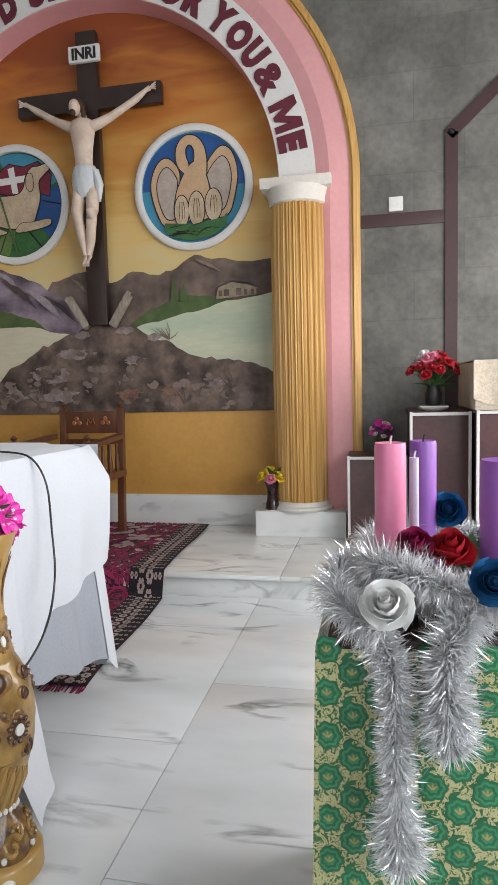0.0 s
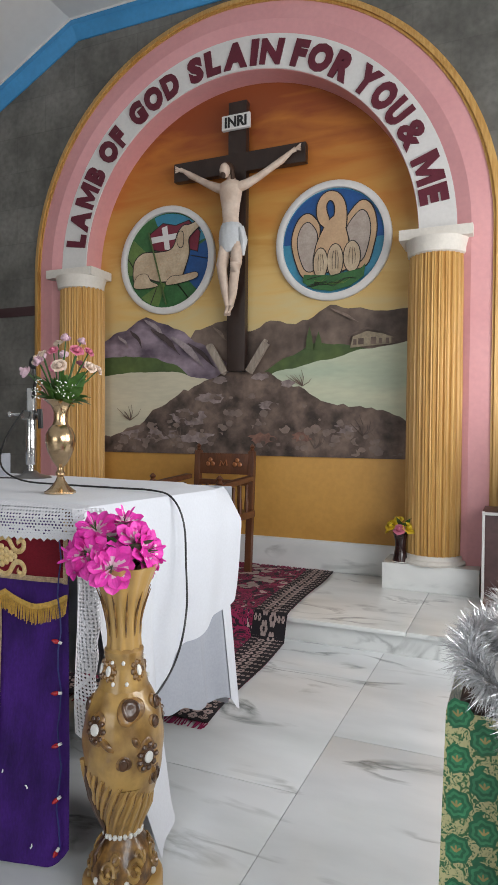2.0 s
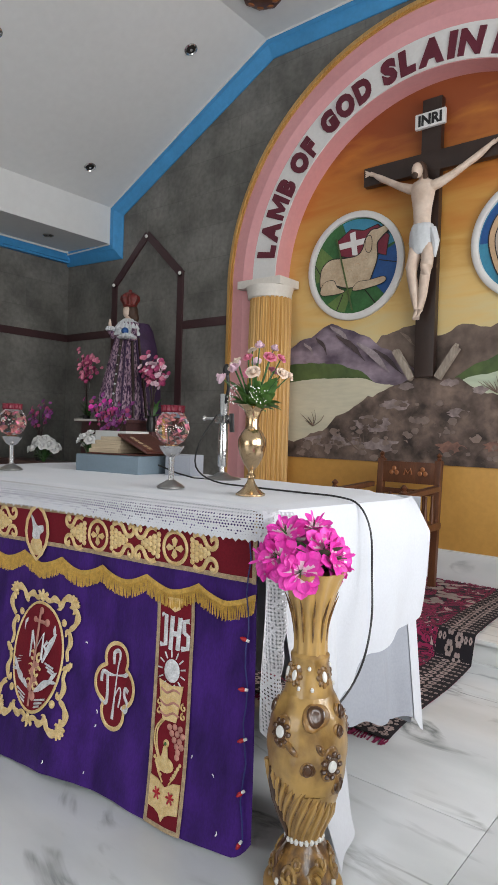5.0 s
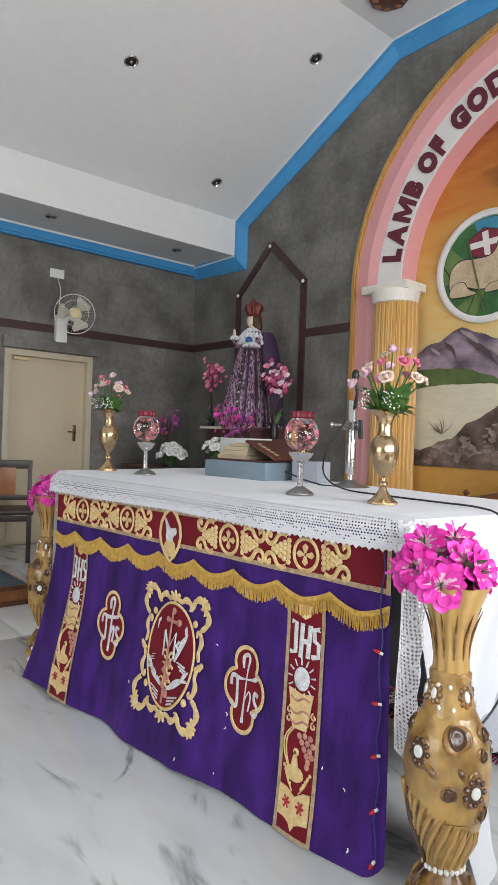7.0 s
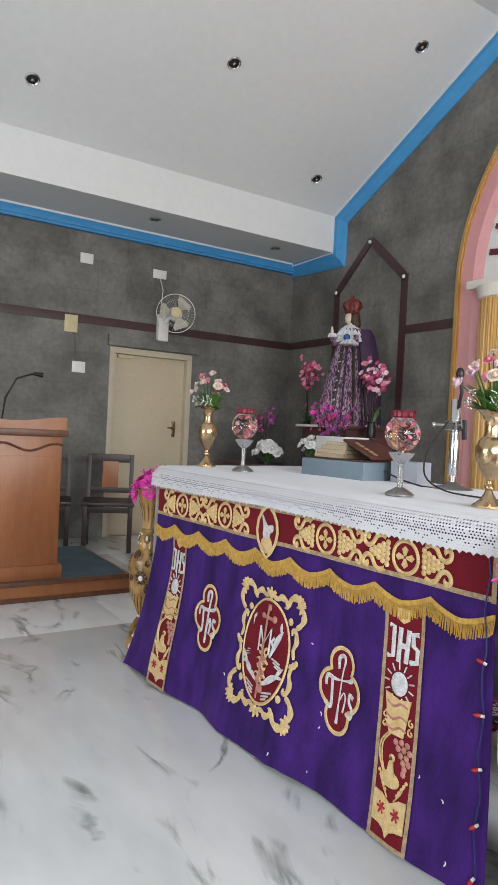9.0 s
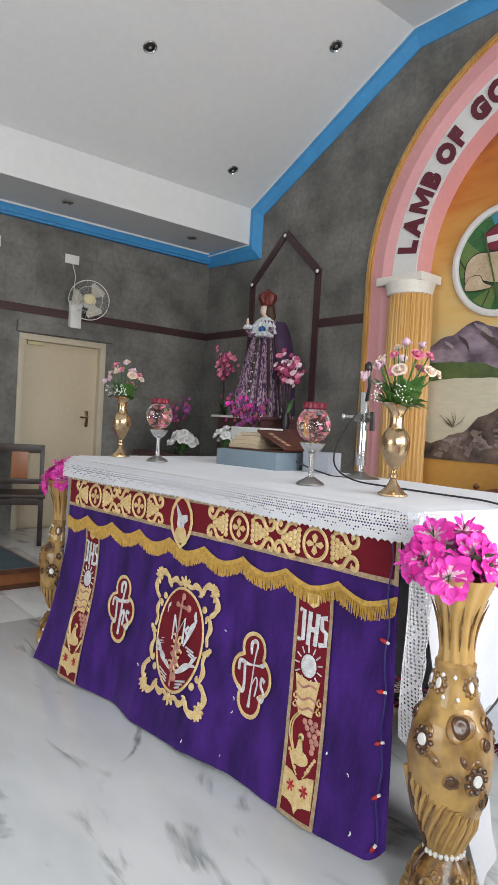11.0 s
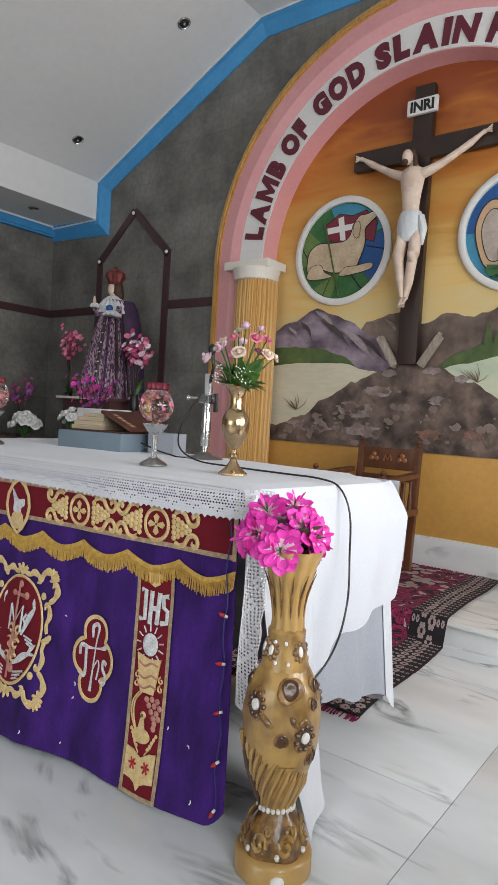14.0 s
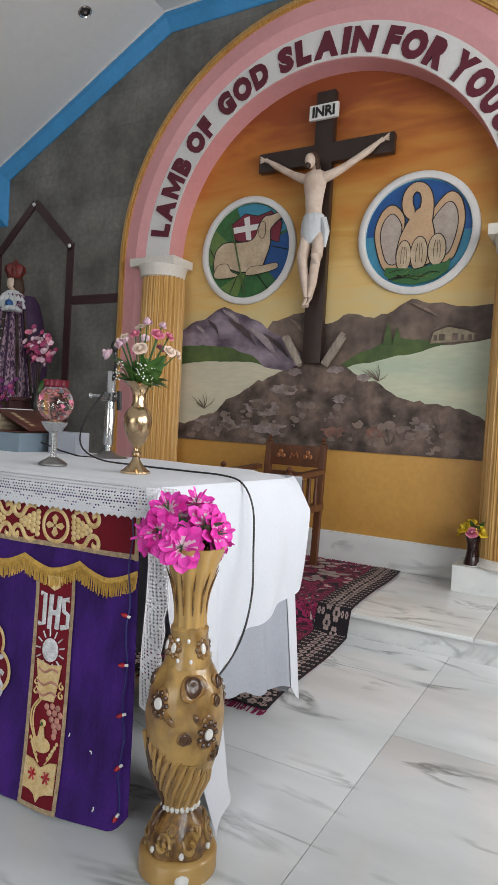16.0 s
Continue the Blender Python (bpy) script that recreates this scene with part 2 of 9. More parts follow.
GOLD_BRAID = material("gold_braid", (0.62, 0.45, 0.27), 0.5, 0.2, vary=0.25, scale=60, fine=220, bump=0.5)
FRINGE = material("yellow_fringe", (0.72, 0.44, 0.09), 0.6, 0.1, vary=0.2, scale=60, fine=200, bump=0.3)
SILVER_THREAD = material("silver_thread", (0.84, 0.84, 0.86), 0.4, 0.15, vary=0.2, scale=50, fine=200, bump=0.4)
PINK_THREAD = material("pink_thread", (0.62, 0.28, 0.22), 0.6, vary=0.2, scale=50)
CERAMIC = material("ochre_ceramic", (0.47, 0.285, 0.085), 0.34, vary=0.12, scale=10, fine=30, bump=0.1, second=(0.13, 0.06, 0.016), coat=0.4, contrast=0.13, bias=-0.02)
CERAMIC_PLAIN = material("plain_ochre_ceramic", (0.52, 0.325, 0.11), 0.36, vary=0.06, scale=7, fine=30, bump=0.05, second=(0.34, 0.19, 0.05), coat=0.3)
CERAMIC_STAIN = material("browned_glaze", (0.3, 0.155, 0.04), 0.3, vary=0.2, scale=30, fine=60, bump=0.2, second=(0.08, 0.035, 0.012), coat=0.25, contrast=0.14)
CERAMIC_DARK = material("brown_ceramic", (0.11, 0.045, 0.015), 0.3, vary=0.3, scale=14, fine=40, bump=0.1, second=(0.04, 0.016, 0.008), coat=0.3)
PEARL = material("white_bead", (0.8, 0.79, 0.76), 0.2, vary=0.05)
MAGENTA = material("magenta_petal", (0.84, 0.07, 0.5), 0.5, vary=0.12, scale=30, fine=90, bump=0.05, second=(0.68, 0.02, 0.36))
PALE_PINK = material("pale_pink_petal", (0.85, 0.6, 0.7), 0.55, vary=0.1, scale=30)
ROSE_PINK = material("rose_pink_petal", (0.78, 0.24, 0.36), 0.55, vary=0.12, scale=30)
CREAM_PETAL = material("cream_petal", (0.82, 0.66, 0.55), 0.55, vary=0.1, scale=30)
WHITE_PETAL = material("white_petal", (0.87, 0.87, 0.86), 0.5, vary=0.05, scale=30)
RED_PETAL = material("red_petal", (0.5, 0.012, 0.025), 0.5, vary=0.2, scale=30)
VIOLET_PETAL = material("violet_petal", (0.3, 0.06, 0.27), 0.55, vary=0.15, scale=30)
YELLOW_PETAL = material("yellow_petal", (0.82, 0.6, 0.04), 0.5, vary=0.1, scale=30)
BLUE_PETAL = material("blue_petal", (0.02, 0.13, 0.33), 0.35, vary=0.2, scale=30)
BRIGHT_LEAF = material("bright_green_leaf", (0.13, 0.27, 0.05), 0.45, vary=0.25, scale=20, fine=60, bump=0.1, second=(0.045, 0.12, 0.03))
WEDGE = material("painted_grey_plank", (0.42, 0.36, 0.3), 0.6, vary=0.15, scale=9, fine=40, bump=0.1, second=(0.2, 0.16, 0.13), stretch=(5, 5, 1))
LEAF = material("green_leaf", (0.06, 0.16, 0.035), 0.5, vary=0.25, scale=20, fine=60, bump=0.1, second=(0.025, 0.075, 0.02))
BRASS = material("brass", (0.68, 0.49, 0.29), 0.22, 0.95, vary=0.15, scale=12, fine=60, bump=0.03)
CHROME = material("chrome", (0.72, 0.72, 0.72), 0.16, 0.95, vary=0.06)
STEEL = material("grey_steel", (0.33, 0.32, 0.31), 0.32, 0.85, vary=0.12)
BLACK = material("black_plastic", (0.012, 0.012, 0.013), 0.4, vary=0.1)
DOOR_PAINT = material("beige_door", (0.53, 0.45, 0.32), 0.5, vary=0.05, scale=1.5, fine=30, bump=0.03)
DOOR_FRAME = material("beige_door_frame", (0.5, 0.44, 0.33), 0.5, vary=0.06)
PLASTIC = material("white_plastic", (0.72, 0.72, 0.7), 0.4, vary=0.03)
IVORY = material("yellowed_plastic", (0.6, 0.52, 0.3), 0.45, vary=0.06)
MAROON_STONE = material("maroon_stone", (0.1, 0.042, 0.042), 0.4, vary=0.15, scale=5, fine=40, bump=0.02, second=(0.06, 0.025, 0.027))

# ---- mesh helpers ----


class Geo:
    """Collects vertices and faces of one part."""

    def __init__(self):
        self.v, self.f, self.m = [], [], []

    def add(self, verts, faces, mi=0):
        k = len(self.v)
        self.v += [tuple(p) for p in verts]
        self.f += [tuple(i + k for i in f) for f in faces]
        self.m += [mi] * len(faces)
        return self

    def box(self, lo, hi, bevel=0.0, mi=0, at=None):
        bm = bmesh.new()
        bmesh.ops.create_cube(bm, size=1)
        for v in bm.verts:
            v.co = [lo[i] + (v.co[i] + 0.5) * (hi[i] - lo[i]) for i in range(3)]
        if bevel:
            bmesh.ops.bevel(bm, geom=bm.edges[:], offset=bevel, segments=2, affect="EDGES", profile=0.7)
        if at:
            bm.transform(at)
        bm.verts.index_update()
        self.add([v.co[:] for v in bm.verts], [[v.index for v in f.verts] for f in bm.faces], mi)
        bm.free()
        return self

    def lathe(self, profile, n=32, c=(0, 0, 0), mod=None, mi=0, cap=True, at=None):
        vs, fs = [], []
        for r, z in profile:
            for i in range(n):
                a = 2 * math.pi * i / n
                q = r * (mod(a, z) if mod else 1)
                p = Vector((c[0] + q * math.cos(a), c[1] + q * math.sin(a), c[2] + z))
                vs.append(at @ p if at else p)
        k = len(profile)
        for j in range(k - 1):
            for i in range(n):
                fs.append((j * n + i, j * n + (i + 1) % n, (j + 1) * n + (i + 1) % n, (j + 1) * n + i))
        if cap:
            fs.append(tuple(range(n))[::-1])
            fs.append(tuple(range((k - 1) * n, k * n)))
        return self.add(vs, fs, mi)

    def tube(self, pts, r, n=8, mi=0):
        pts = [Vector(p) for p in pts]
        rs = r if isinstance(r, (list, tuple)) else [r] * len(pts)
        vs, fs = [], []
        for j, p in enumerate(pts):
            d = (pts[min(j + 1, len(pts) - 1)] - pts[max(j - 1, 0)]).normalized()
            side = d.cross(Vector((0.13, 0.27, 0.95)))
            if side.length < 0.05:
                side = d.cross(Vector((1, 0, 0)))
            side.normalize()
            up = side.cross(d)
            for i in range(n):
                a = 2 * math.pi * i / n
                vs.append(p + (side * math.cos(a) + up * math.sin(a)) * rs[j])
        for j in range(len(pts) - 1):
            for i in range(n):
                fs.append((j * n + i, j * n + (i + 1) % n, (j + 1) * n + (i + 1) % n, (j + 1) * n + i))
        fs.append(tuple(range(n))[::-1])
        fs.append(tuple(range((len(pts) - 1) * n, len(pts) * n)))
        return self.add(vs, fs, mi)

    def ball(self, c, r, n=12, mi=0, at=None):
        r = r if isinstance(r, (tuple, list)) else (r, r, r)
        vs, fs = [], []
        h = max(4, n // 2)
        for j in range(h + 1):
            b = -math.pi / 2 + math.pi * j / h
            for i in range(n):
                a = 2 * math.pi * i / n
                p = Vector((r[0] * math.cos(b) * math.cos(a), r[1] * math.cos(b) * math.sin(a), r[2] * math.sin(b)))
                vs.append((at @ p if at else p) + Vector(c))
        for j in range(h):
            for i in range(n):
                fs.append((j * n + i, j * n + (i + 1) % n, (j + 1) * n + (i + 1) % n, (j + 1) * n + i))
        return self.add(vs, fs, mi)

    def prism(self, pts, place, d=0.004, mi=0):
        """A flat shape with thickness: 2D outline, and place(u, v, h) that gives the point at height h above its ground."""
        k = len(pts)
        vs = [place(u, v, 0) for u, v in pts] + [place(u, v, d) for u, v in pts]
        fs = [tuple(range(k, 2 * k))] + [(i, (i + 1) % k, k + (i + 1) % k, k + i) for i in range(k)]
        return self.add(vs, fs, mi)

    def grid(self, nu, nv, fn, mi=0, closed=False):
        vs = [fn(i / nu, j / nv) for j in range(nv + 1) for i in range(nu + 1)]
        fs = [(j * (nu + 1) + i, j * (nu + 1) + i + 1, (j + 1) * (nu + 1) + i + 1, (j + 1) * (nu + 1) + i) for j in range(nv) for i in range(nu)]
        return self.add(vs, fs, mi)

    def mesh(self, name, mats, smooth=40):
        me = bpy.data.meshes.new(name)
        me.from_pydata(self.v, [], self.f)
        for m in (mats if isinstance(mats, (list, tuple)) else [mats]):
            me.materials.append(m)
        me.polygons.foreach_set("material_index", self.m)
        bm = bmesh.new()
        bm.from_mesh(me)
        bmesh.ops.recalc_face_normals(bm, faces=bm.faces[:])
        bm.to_mesh(me)
        bm.free()
        if smooth:
            me.polygons.foreach_set("use_smooth", [True] * len(me.polygons))
            me.set_sharp_from_angle(angle=radians(smooth))
        me.update()
        return me


def part(name, geo, mats, parent=None, label="", smooth=40):
    ob = new(name, geo.mesh(name, mats, smooth))
    if parent:
        ob.parent = parent
    if label:
        ob["label"] = label
    return ob


def thing(name, label, category, at=(0, 0, 0), group="", turn=0):
    ob = new(name)
    ob.empty_display_size = 0.05
    ob.matrix_world = pose(*at, 0, 0, turn)
    return tagged(ob, label, category, group)


def rounded(pts, k=4):
    """Closed outline drawn smoothly through a few points."""
    out, n = [], len(pts)
    for i in range(n):
        p0, p1, p2, p3 = [Vector(pts[(i + d) % n]) for d in (-1, 0, 1, 2)]
        for j in range(k):
            t = j / k
            q = 0.5 * (2 * p1 + (p2 - p0) * t + (2 * p0 - 5 * p1 + 4 * p2 - p3) * t * t + (3 * p1 - p0 - 3 * p2 + p3) * t ** 3)
            out.append((q.x, q.y))
    return out


def curve_through(pts, k=5):
    """Open smooth line through a few points."""
    pts = [Vector(p) for p in pts]
    out = []
    for i in range(len(pts) - 1):
        p0, p1, p2, p3 = [pts[max(0, min(len(pts) - 1, i + d))] for d in (-1, 0, 1, 2)]
        for j in range(k):
            t = j / k
            out.append(0.5 * (2 * p1 + (p2 - p0) * t + (2 * p0 - 5 * p1 + 4 * p2 - p3) * t * t + (3 * p1 - p0 - 3 * p2 + p3) * t ** 3))
    return out + [pts[-1]]


def letters(text, size, bold=0.0, depth=0.004):
    """Vertices (x right, y up), faces and width of a line of writing."""
    cu = bpy.data.curves.new("writing", "FONT")
    cu.body, cu.size, cu.extrude, cu.offset, cu.resolution_u = text, size, depth, bold, 3
    ob = new("writing", cu)
    dg = bpy.context.evaluated_depsgraph_get()
    me = bpy.data.meshes.new_from_object(ob.evaluated_get(dg))
    vs = [v.co.copy() for v in me.vertices]
    fs = [tuple(p.vertices) for p in me.polygons]
    bpy.data.objects.remove(ob)
    bpy.data.curves.remove(cu)
    bpy.data.meshes.remove(me)
    xs = [v.x for v in vs]
    lo, hi = min(xs), max(xs)
    return [Vector((v.x - lo, v.y, v.z)) for v in vs], fs, hi - lo


def blossom(g, c, n, r, petals=9, mi=0, mid=None, cup=0.25, width=0.55, layers=1, rng=random):
    """A flower of pointed petals round the direction n."""
    q = Vector(n).to_track_quat("Z", "Y")
    c = Vector(c)
    for layer in range(layers):
        s = 1 - layer * 0.3
        for k in range(petals):
            a = 2 * math.pi * (k + 0.5 * layer + rng.uniform(-0.15, 0.15)) / petals
            w = r * s * width * math.pi / petals * 2
            lift = r * (cup + 0.35 * layer) * rng.uniform(0.7, 1.2)
            rr = r * s * rng.uniform(0.88, 1.08)
            row = [(0.08 * rr, 0.2 * w, 0), (0.5 * rr, w, lift * 0.45), (0.82 * rr, w * 0.75, lift * 0.85), (rr, 0.04 * w, lift * 0.8)]
            vs = []
            for d, hw, z in row:
                for sgn in (-1, 0, 1):
                    x, y = d, hw * sgn
                    vs.append(c + q @ Vector((x * math.cos(a) - y * math.sin(a), x * math.sin(a) + y * math.cos(a), z + abs(sgn) * 0.06 * r)))
            fs = []
            for j in range(3):
                for i in range(2):
                    fs.append((j * 3 + i, j * 3 + i + 1, j * 3 + i + 4, j * 3 + i + 3))
            g.add(vs, fs, mi)
            if mid is not None:
                vs2 = [c + q @ Vector((x * math.cos(a) - y * math.sin(a), x * math.sin(a) + y * math.cos(a), z + 0.004)) for x, y, z in
                       ((0.05 * rr, 0, 0.0), (0.3 * rr, -0.22 * w, lift * 0.27), (0.6 * rr, 0, lift * 0.58), (0.3 * rr, 0.22 * w, lift * 0.27))]
                g.add(vs2, [(0, 1, 2, 3)], mid)
    return g


def rose(g, c, n, r, mi=0, rng=random, tight=False):
    """A rose: closed curled petals in the middle, opening outwards."""
    q = Vector(n).to_track_quat("Z", "Y")
    c = Vector(c)
    for ring, (rad, h, k, curl) in enumerate(((1.0, 0.42, 5, 0.35), (0.82, 0.7, 5, 0.15), (0.6, 0.9, 4, -0.1), (0.4, 1.02, 3, -0.25), (0.22, 1.06, 3, -0.3))):
        if tight:
            rad, h, curl = rad * 0.9, h * 1.25 + 0.18, curl * 0.5 + 0.02
        for i in range(k):
            a0 = 2 * math.pi * (i + 0.41 * ring) / k + rng.uniform(-0.15, 0.15)
            span = 2 * math.pi / k * 0.66
            hh = h * rng.uniform(0.82, 1.12)
            vs = []
            for j in range(5):
                v = j / 4
                for t in range(5):
                    u = t / 4 * 2 - 1
                    a = a0 + u * span
                    rr = r * (0.15 + (rad - 0.15) * math.sin(min(1.0, v * 1.25) * math.pi / 2)) * (1 + curl * v ** 3) * (1.0 - 0.07 * u)
                    z = r * (hh * v - (0.22 * curl if curl > 0 else 0) * v ** 4 - 0.27 * u * u * v)
                    vs.append(c + q @ Vector((rr * math.cos(a), rr * math.sin(a), z)))
            g.add(vs, [(y * 5 + x, y * 5 + x + 1, y * 5 + x + 6, y * 5 + x + 5) for y in range(4) for x in range(4)], mi)
    g.ball(c + q @ Vector((0, 0, 0.62 * r)), 0.4 * r, 8, mi)
    return g


def leaf(g, base, tip, w, mi=0, bend=0.15):
    base, tip = Vector(base), Vector(tip)
    d = tip - base
    side = d.cross(Vector((0.2, 0.3, 1))).normalized() * w
    up = side.cross(d).normalized() * d.length * bend
    vs = []
    for t, k in ((0, 0.12), (0.3, 0.85), (0.6, 1.0), (0.85, 0.5), (1, 0.03)):
        p = base + d * t + up * math.sin(math.pi * t)
        vs += [p - side * k, p - up.normalized() * w * 0.2 * k, p + side * k]
    g.add(vs, [(j * 3 + i, j * 3 + i + 1, j * 3 + i + 4, j * 3 + i + 3) for j in range(4) for i in range(2)], mi)
    return g


# ---- large structure ----
WALL_Y, MURAL_Y, LEFT_X, RIGHT_X, REAR_Y = 5.45, 5.63, -5.85, 2.9, -5.9
XC, ZC = -1.473, 2.48            # centre of the arch
R_IN, R_TEXT, R_PINK, R_OUT = 1.352, 1.60, 1.822, 1.884
STEP_Y, STEP_Z = 4.41, 0.128


def structure(ob, label, category):
    return tagged(ob, label, category, kind="structure")


def arch_outline(r, bottom, n=48):
    pts = [(XC + r, bottom)] + [(XC + r * math.cos(math.pi * i / n), ZC + r * math.sin(math.pi * i / n)) for i in range(n + 1)] + [(XC - r, bottom)]
    return pts


def wall_with_hole(g, outer, hole, y0, y1):
    """Wall plate from y0 (front) to y1 with an arched opening open to the floor. outer: (x0, x1, z0, z1)."""
    x0, x1, z0, z1 = outer
    pts = [(x0, z0)] + hole[::-1] + [(x1, z0), (x1, z1), (x0, z1)]
    k = len(pts)
    vs = [(x, y0, z) for x, z in pts] + [(x, y1, z) for x, z in pts]
    fs = [tuple(range(k)), tuple(range(2 * k - 1, k - 1, -1))] + [(i, (i + 1) % k, k + (i + 1) % k, k + i) for i in range(k)]
    g.add(vs, fs)


g = Geo()
wall_with_hole(g, (LEFT_X - 0.2, RIGHT_X + 0.2, -0.1, 4.9), arch_outline(R_IN + 0.03, -0.1), WALL_Y, WALL_Y + 0.16)
structure(part("wall_north", g, GREY_WALL), "grey mottled stone-clad sanctuary wall with an arched niche", "wall")
g = Geo().box((LEFT_X - 0.2, WALL_Y + 0.2, -0.1), (RIGHT_X + 0.2, WALL_Y + 0.4, 4.9))
structure(part("wall_niche", g, OCHRE), "ochre painted back of the niche", "wall")

# side wall with its doorway
DOOR_Y0, DOOR_Y1, DOOR_Z = 3.22, 4.15, 1.95
g = Geo()
g.box((LEFT_X - 0.2, REAR_Y - 0.2, -0.1), (LEFT_X, DOOR_Y0, 4.9))
g.box((LEFT_X - 0.2, DOOR_Y1, -0.1), (LEFT_X, WALL_Y, 4.9))
g.box((LEFT_X - 0.2, DOOR_Y0, DOOR_Z), (LEFT_X, DOOR_Y1, 4.9))
g.box((LEFT_X, DOOR_Y0 - 0.03, DOOR_Z + 0.01), (LEFT_X + 0.05, DOOR_Y1 + 0.06, DOOR_Z + 0.12), 0.006)
structure(part("wall_west", g, GREY_WALL), "grey mottled stone-clad side wall", "wall")
# the wall with daylight windows, and the rear wall with its wide doorway
g = Geo()
wins = [(-0.6, 1.6), (2.2, 4.4)]
g.box((RIGHT_X, REAR_Y, -0.1), (RIGHT_X + 0.2, WALL_Y, 1.0))
g.box((RIGHT_X, REAR_Y, 2.7), (RIGHT_X + 0.2, WALL_Y, 4.9))
edges = [REAR_Y] + [e for w in wins for e in w] + [WALL_Y]
for i in range(0, len(edges), 2):
    g.box((RIGHT_X, edges[i], 1.0), (RIGHT_X + 0.2, edges[i + 1], 2.7))
structure(part("wall_east", g, GREY_WALL), "grey plastered side wall with two window openings", "wall")
g = Geo()
g.box((LEFT_X, REAR_Y - 0.2, -0.1), (XC - 2.2, REAR_Y, 4.9))
g.box((XC + 2.2, REAR_Y - 0.2, -0.1), (RIGHT_X + 0.2, REAR_Y, 4.9))
g.box((XC - 2.2, REAR_Y - 0.2, 3.2), (XC + 2.2, REAR_Y, 4.9))
structure(part("wall_south", g, WHITE), "white plastered rear wall with a wide doorway", "wall")

# ceiling
prof = [(LEFT_X, 3.175), (-5.04, 3.14), (-5.04, 3.53), (-2.97, 4.57), (0.0, 4.57), (2.07, 3.53), (2.07, 3.14), (RIGHT_X, 3.14)]
g = Geo()
y0, y1 = REAR_Y, WALL_Y
k = len(prof)
for i in range(k - 1):
    (xa, za), (xb, zb) = prof[i], prof[i + 1]
    if xa == xb:
        continue
    g.add([(xa, y0, za), (xb, y0, zb), (xb, y1, zb), (xa, y1, za), (xa, y0, 5.0), (xb, y0, 5.0), (xb, y1, 5.0), (xa, y1, 5.0)],
          [(0, 1, 2, 3), (4, 5, 6, 7), (0, 1, 5, 4), (3, 2, 6, 7), (0, 3, 7, 4), (1, 2, 6, 5)])
structure(part("ceiling", g, CEIL, smooth=0), "white painted ceiling with sloping sides and dropped edges", "ceiling")


def cornice(path, low, proud, wall_y):
    """Mitred moulded strip that follows the ceiling's edge on the end wall."""
    ps = [Vector(p) for p in path]
    ns = []
    for a, c in zip(ps, ps[1:]):
        d = (c - a).normalized()
        ns.append(Vector((d.y, -d.x)))
    g = Geo()
    rows = []
    for i, p in enumerate(ps):
        n1, n2 = ns[max(i - 1, 0)], ns[min(i, len(ns) - 1)]
        m = (n1 + n2) / (1 + n1.dot(n2))
        row = []
        for off, y in ((-0.004, proud), (low * 0.35, proud), (low * 0.5, proud * 0.6), (low * 0.9, proud * 0.45), (low, proud * 0.2), (low, 0.0)):
            q = p + m * off
            row.append((q.x, wall_y - y, q.y))
        rows.append(row)
    for ra, rb_ in zip(rows, rows[1:]):
        g.add(ra + rb_, [(i, i + 1, 7 + i, 6 + i) for i in range(5)])
    return g


mid = cornice([(LEFT_X, 3.175), (-5.04, 3.14), (-5.04, 3.53), (-2.97, 4.57), (0.0, 4.57), (2.07, 3.53), (2.07, 3.14), (RIGHT_X, 3.14)], 0.16, 0.06, WALL_Y)
mid.box((LEFT_X, REAR_Y, 3.045), (LEFT_X + 0.06, WALL_Y - 0.03, 3.18), 0.004)
mid.box((LEFT_X, REAR_Y, 3.07), (LEFT_X + 0.075, WALL_Y - 0.03, 3.125), 0.004)
structure(part("trim_cornice", mid, BLUE), "sky-blue painted cornice along the ceiling edge", "cornice")
g = Geo()
for (xa, za), (xb, zb) in zip(prof[2:5], prof[3:6]):
    d = Vector((xb - xa, 0, zb - za)).normalized()
    nrm = Vector((d.z, 0, -d.x))
    pts = []
    for p in (Vector((xa, 0, za)), Vector((xb, 0, zb))):
        for off, y in ((-0.01, 0.066), (0.014, 0.066), (0.014, 0.0), (-0.01, 0.0)):
            q = p + nrm * off
            pts.append((q.x, WALL_Y - y, q.z))
    g.add(pts, [(i, (i + 1) % 4, 4 + (i + 1) % 4, 4 + i) for i in range(4)] + [(0, 1, 2, 3), (4, 5, 6, 7)])
g.box((-5.052, WALL_Y - 0.066, 3.13), (-5.035, WALL_Y, 3.54))
g.box((LEFT_X + 0.06, WALL_Y - 0.068, 3.128), (-5.04, WALL_Y - 0.05, 3.142))
g.box((LEFT_X + 0.06, REAR_Y, 3.15), (LEFT_X + 0.07, WALL_Y - 0.06, 3.168))
structure(part("trim_fillet", g, WHITE), "thin white fillet above the blue cornice", "trim")

# maroon bands on the walls
bands = [("x", LEFT_X, -4.98), ("x", -3.95, XC - R_OUT), ("x", XC + R_OUT, 0.94), ("x", 2.02, RIGHT_X)]
g = Geo()
for _, a, b in bands:
    g.box((a, WALL_Y - 0.012, 2.15), (b, WALL_Y, 2.232), 0.003)
g.box((LEFT_X, REAR_Y, 2.15), (LEFT_X + 0.012, WALL_Y - 0.012, 2.232), 0.003)
structure(part("trim_band", g, MAROON_STRIP), "dark maroon stone band round the walls", "trim")


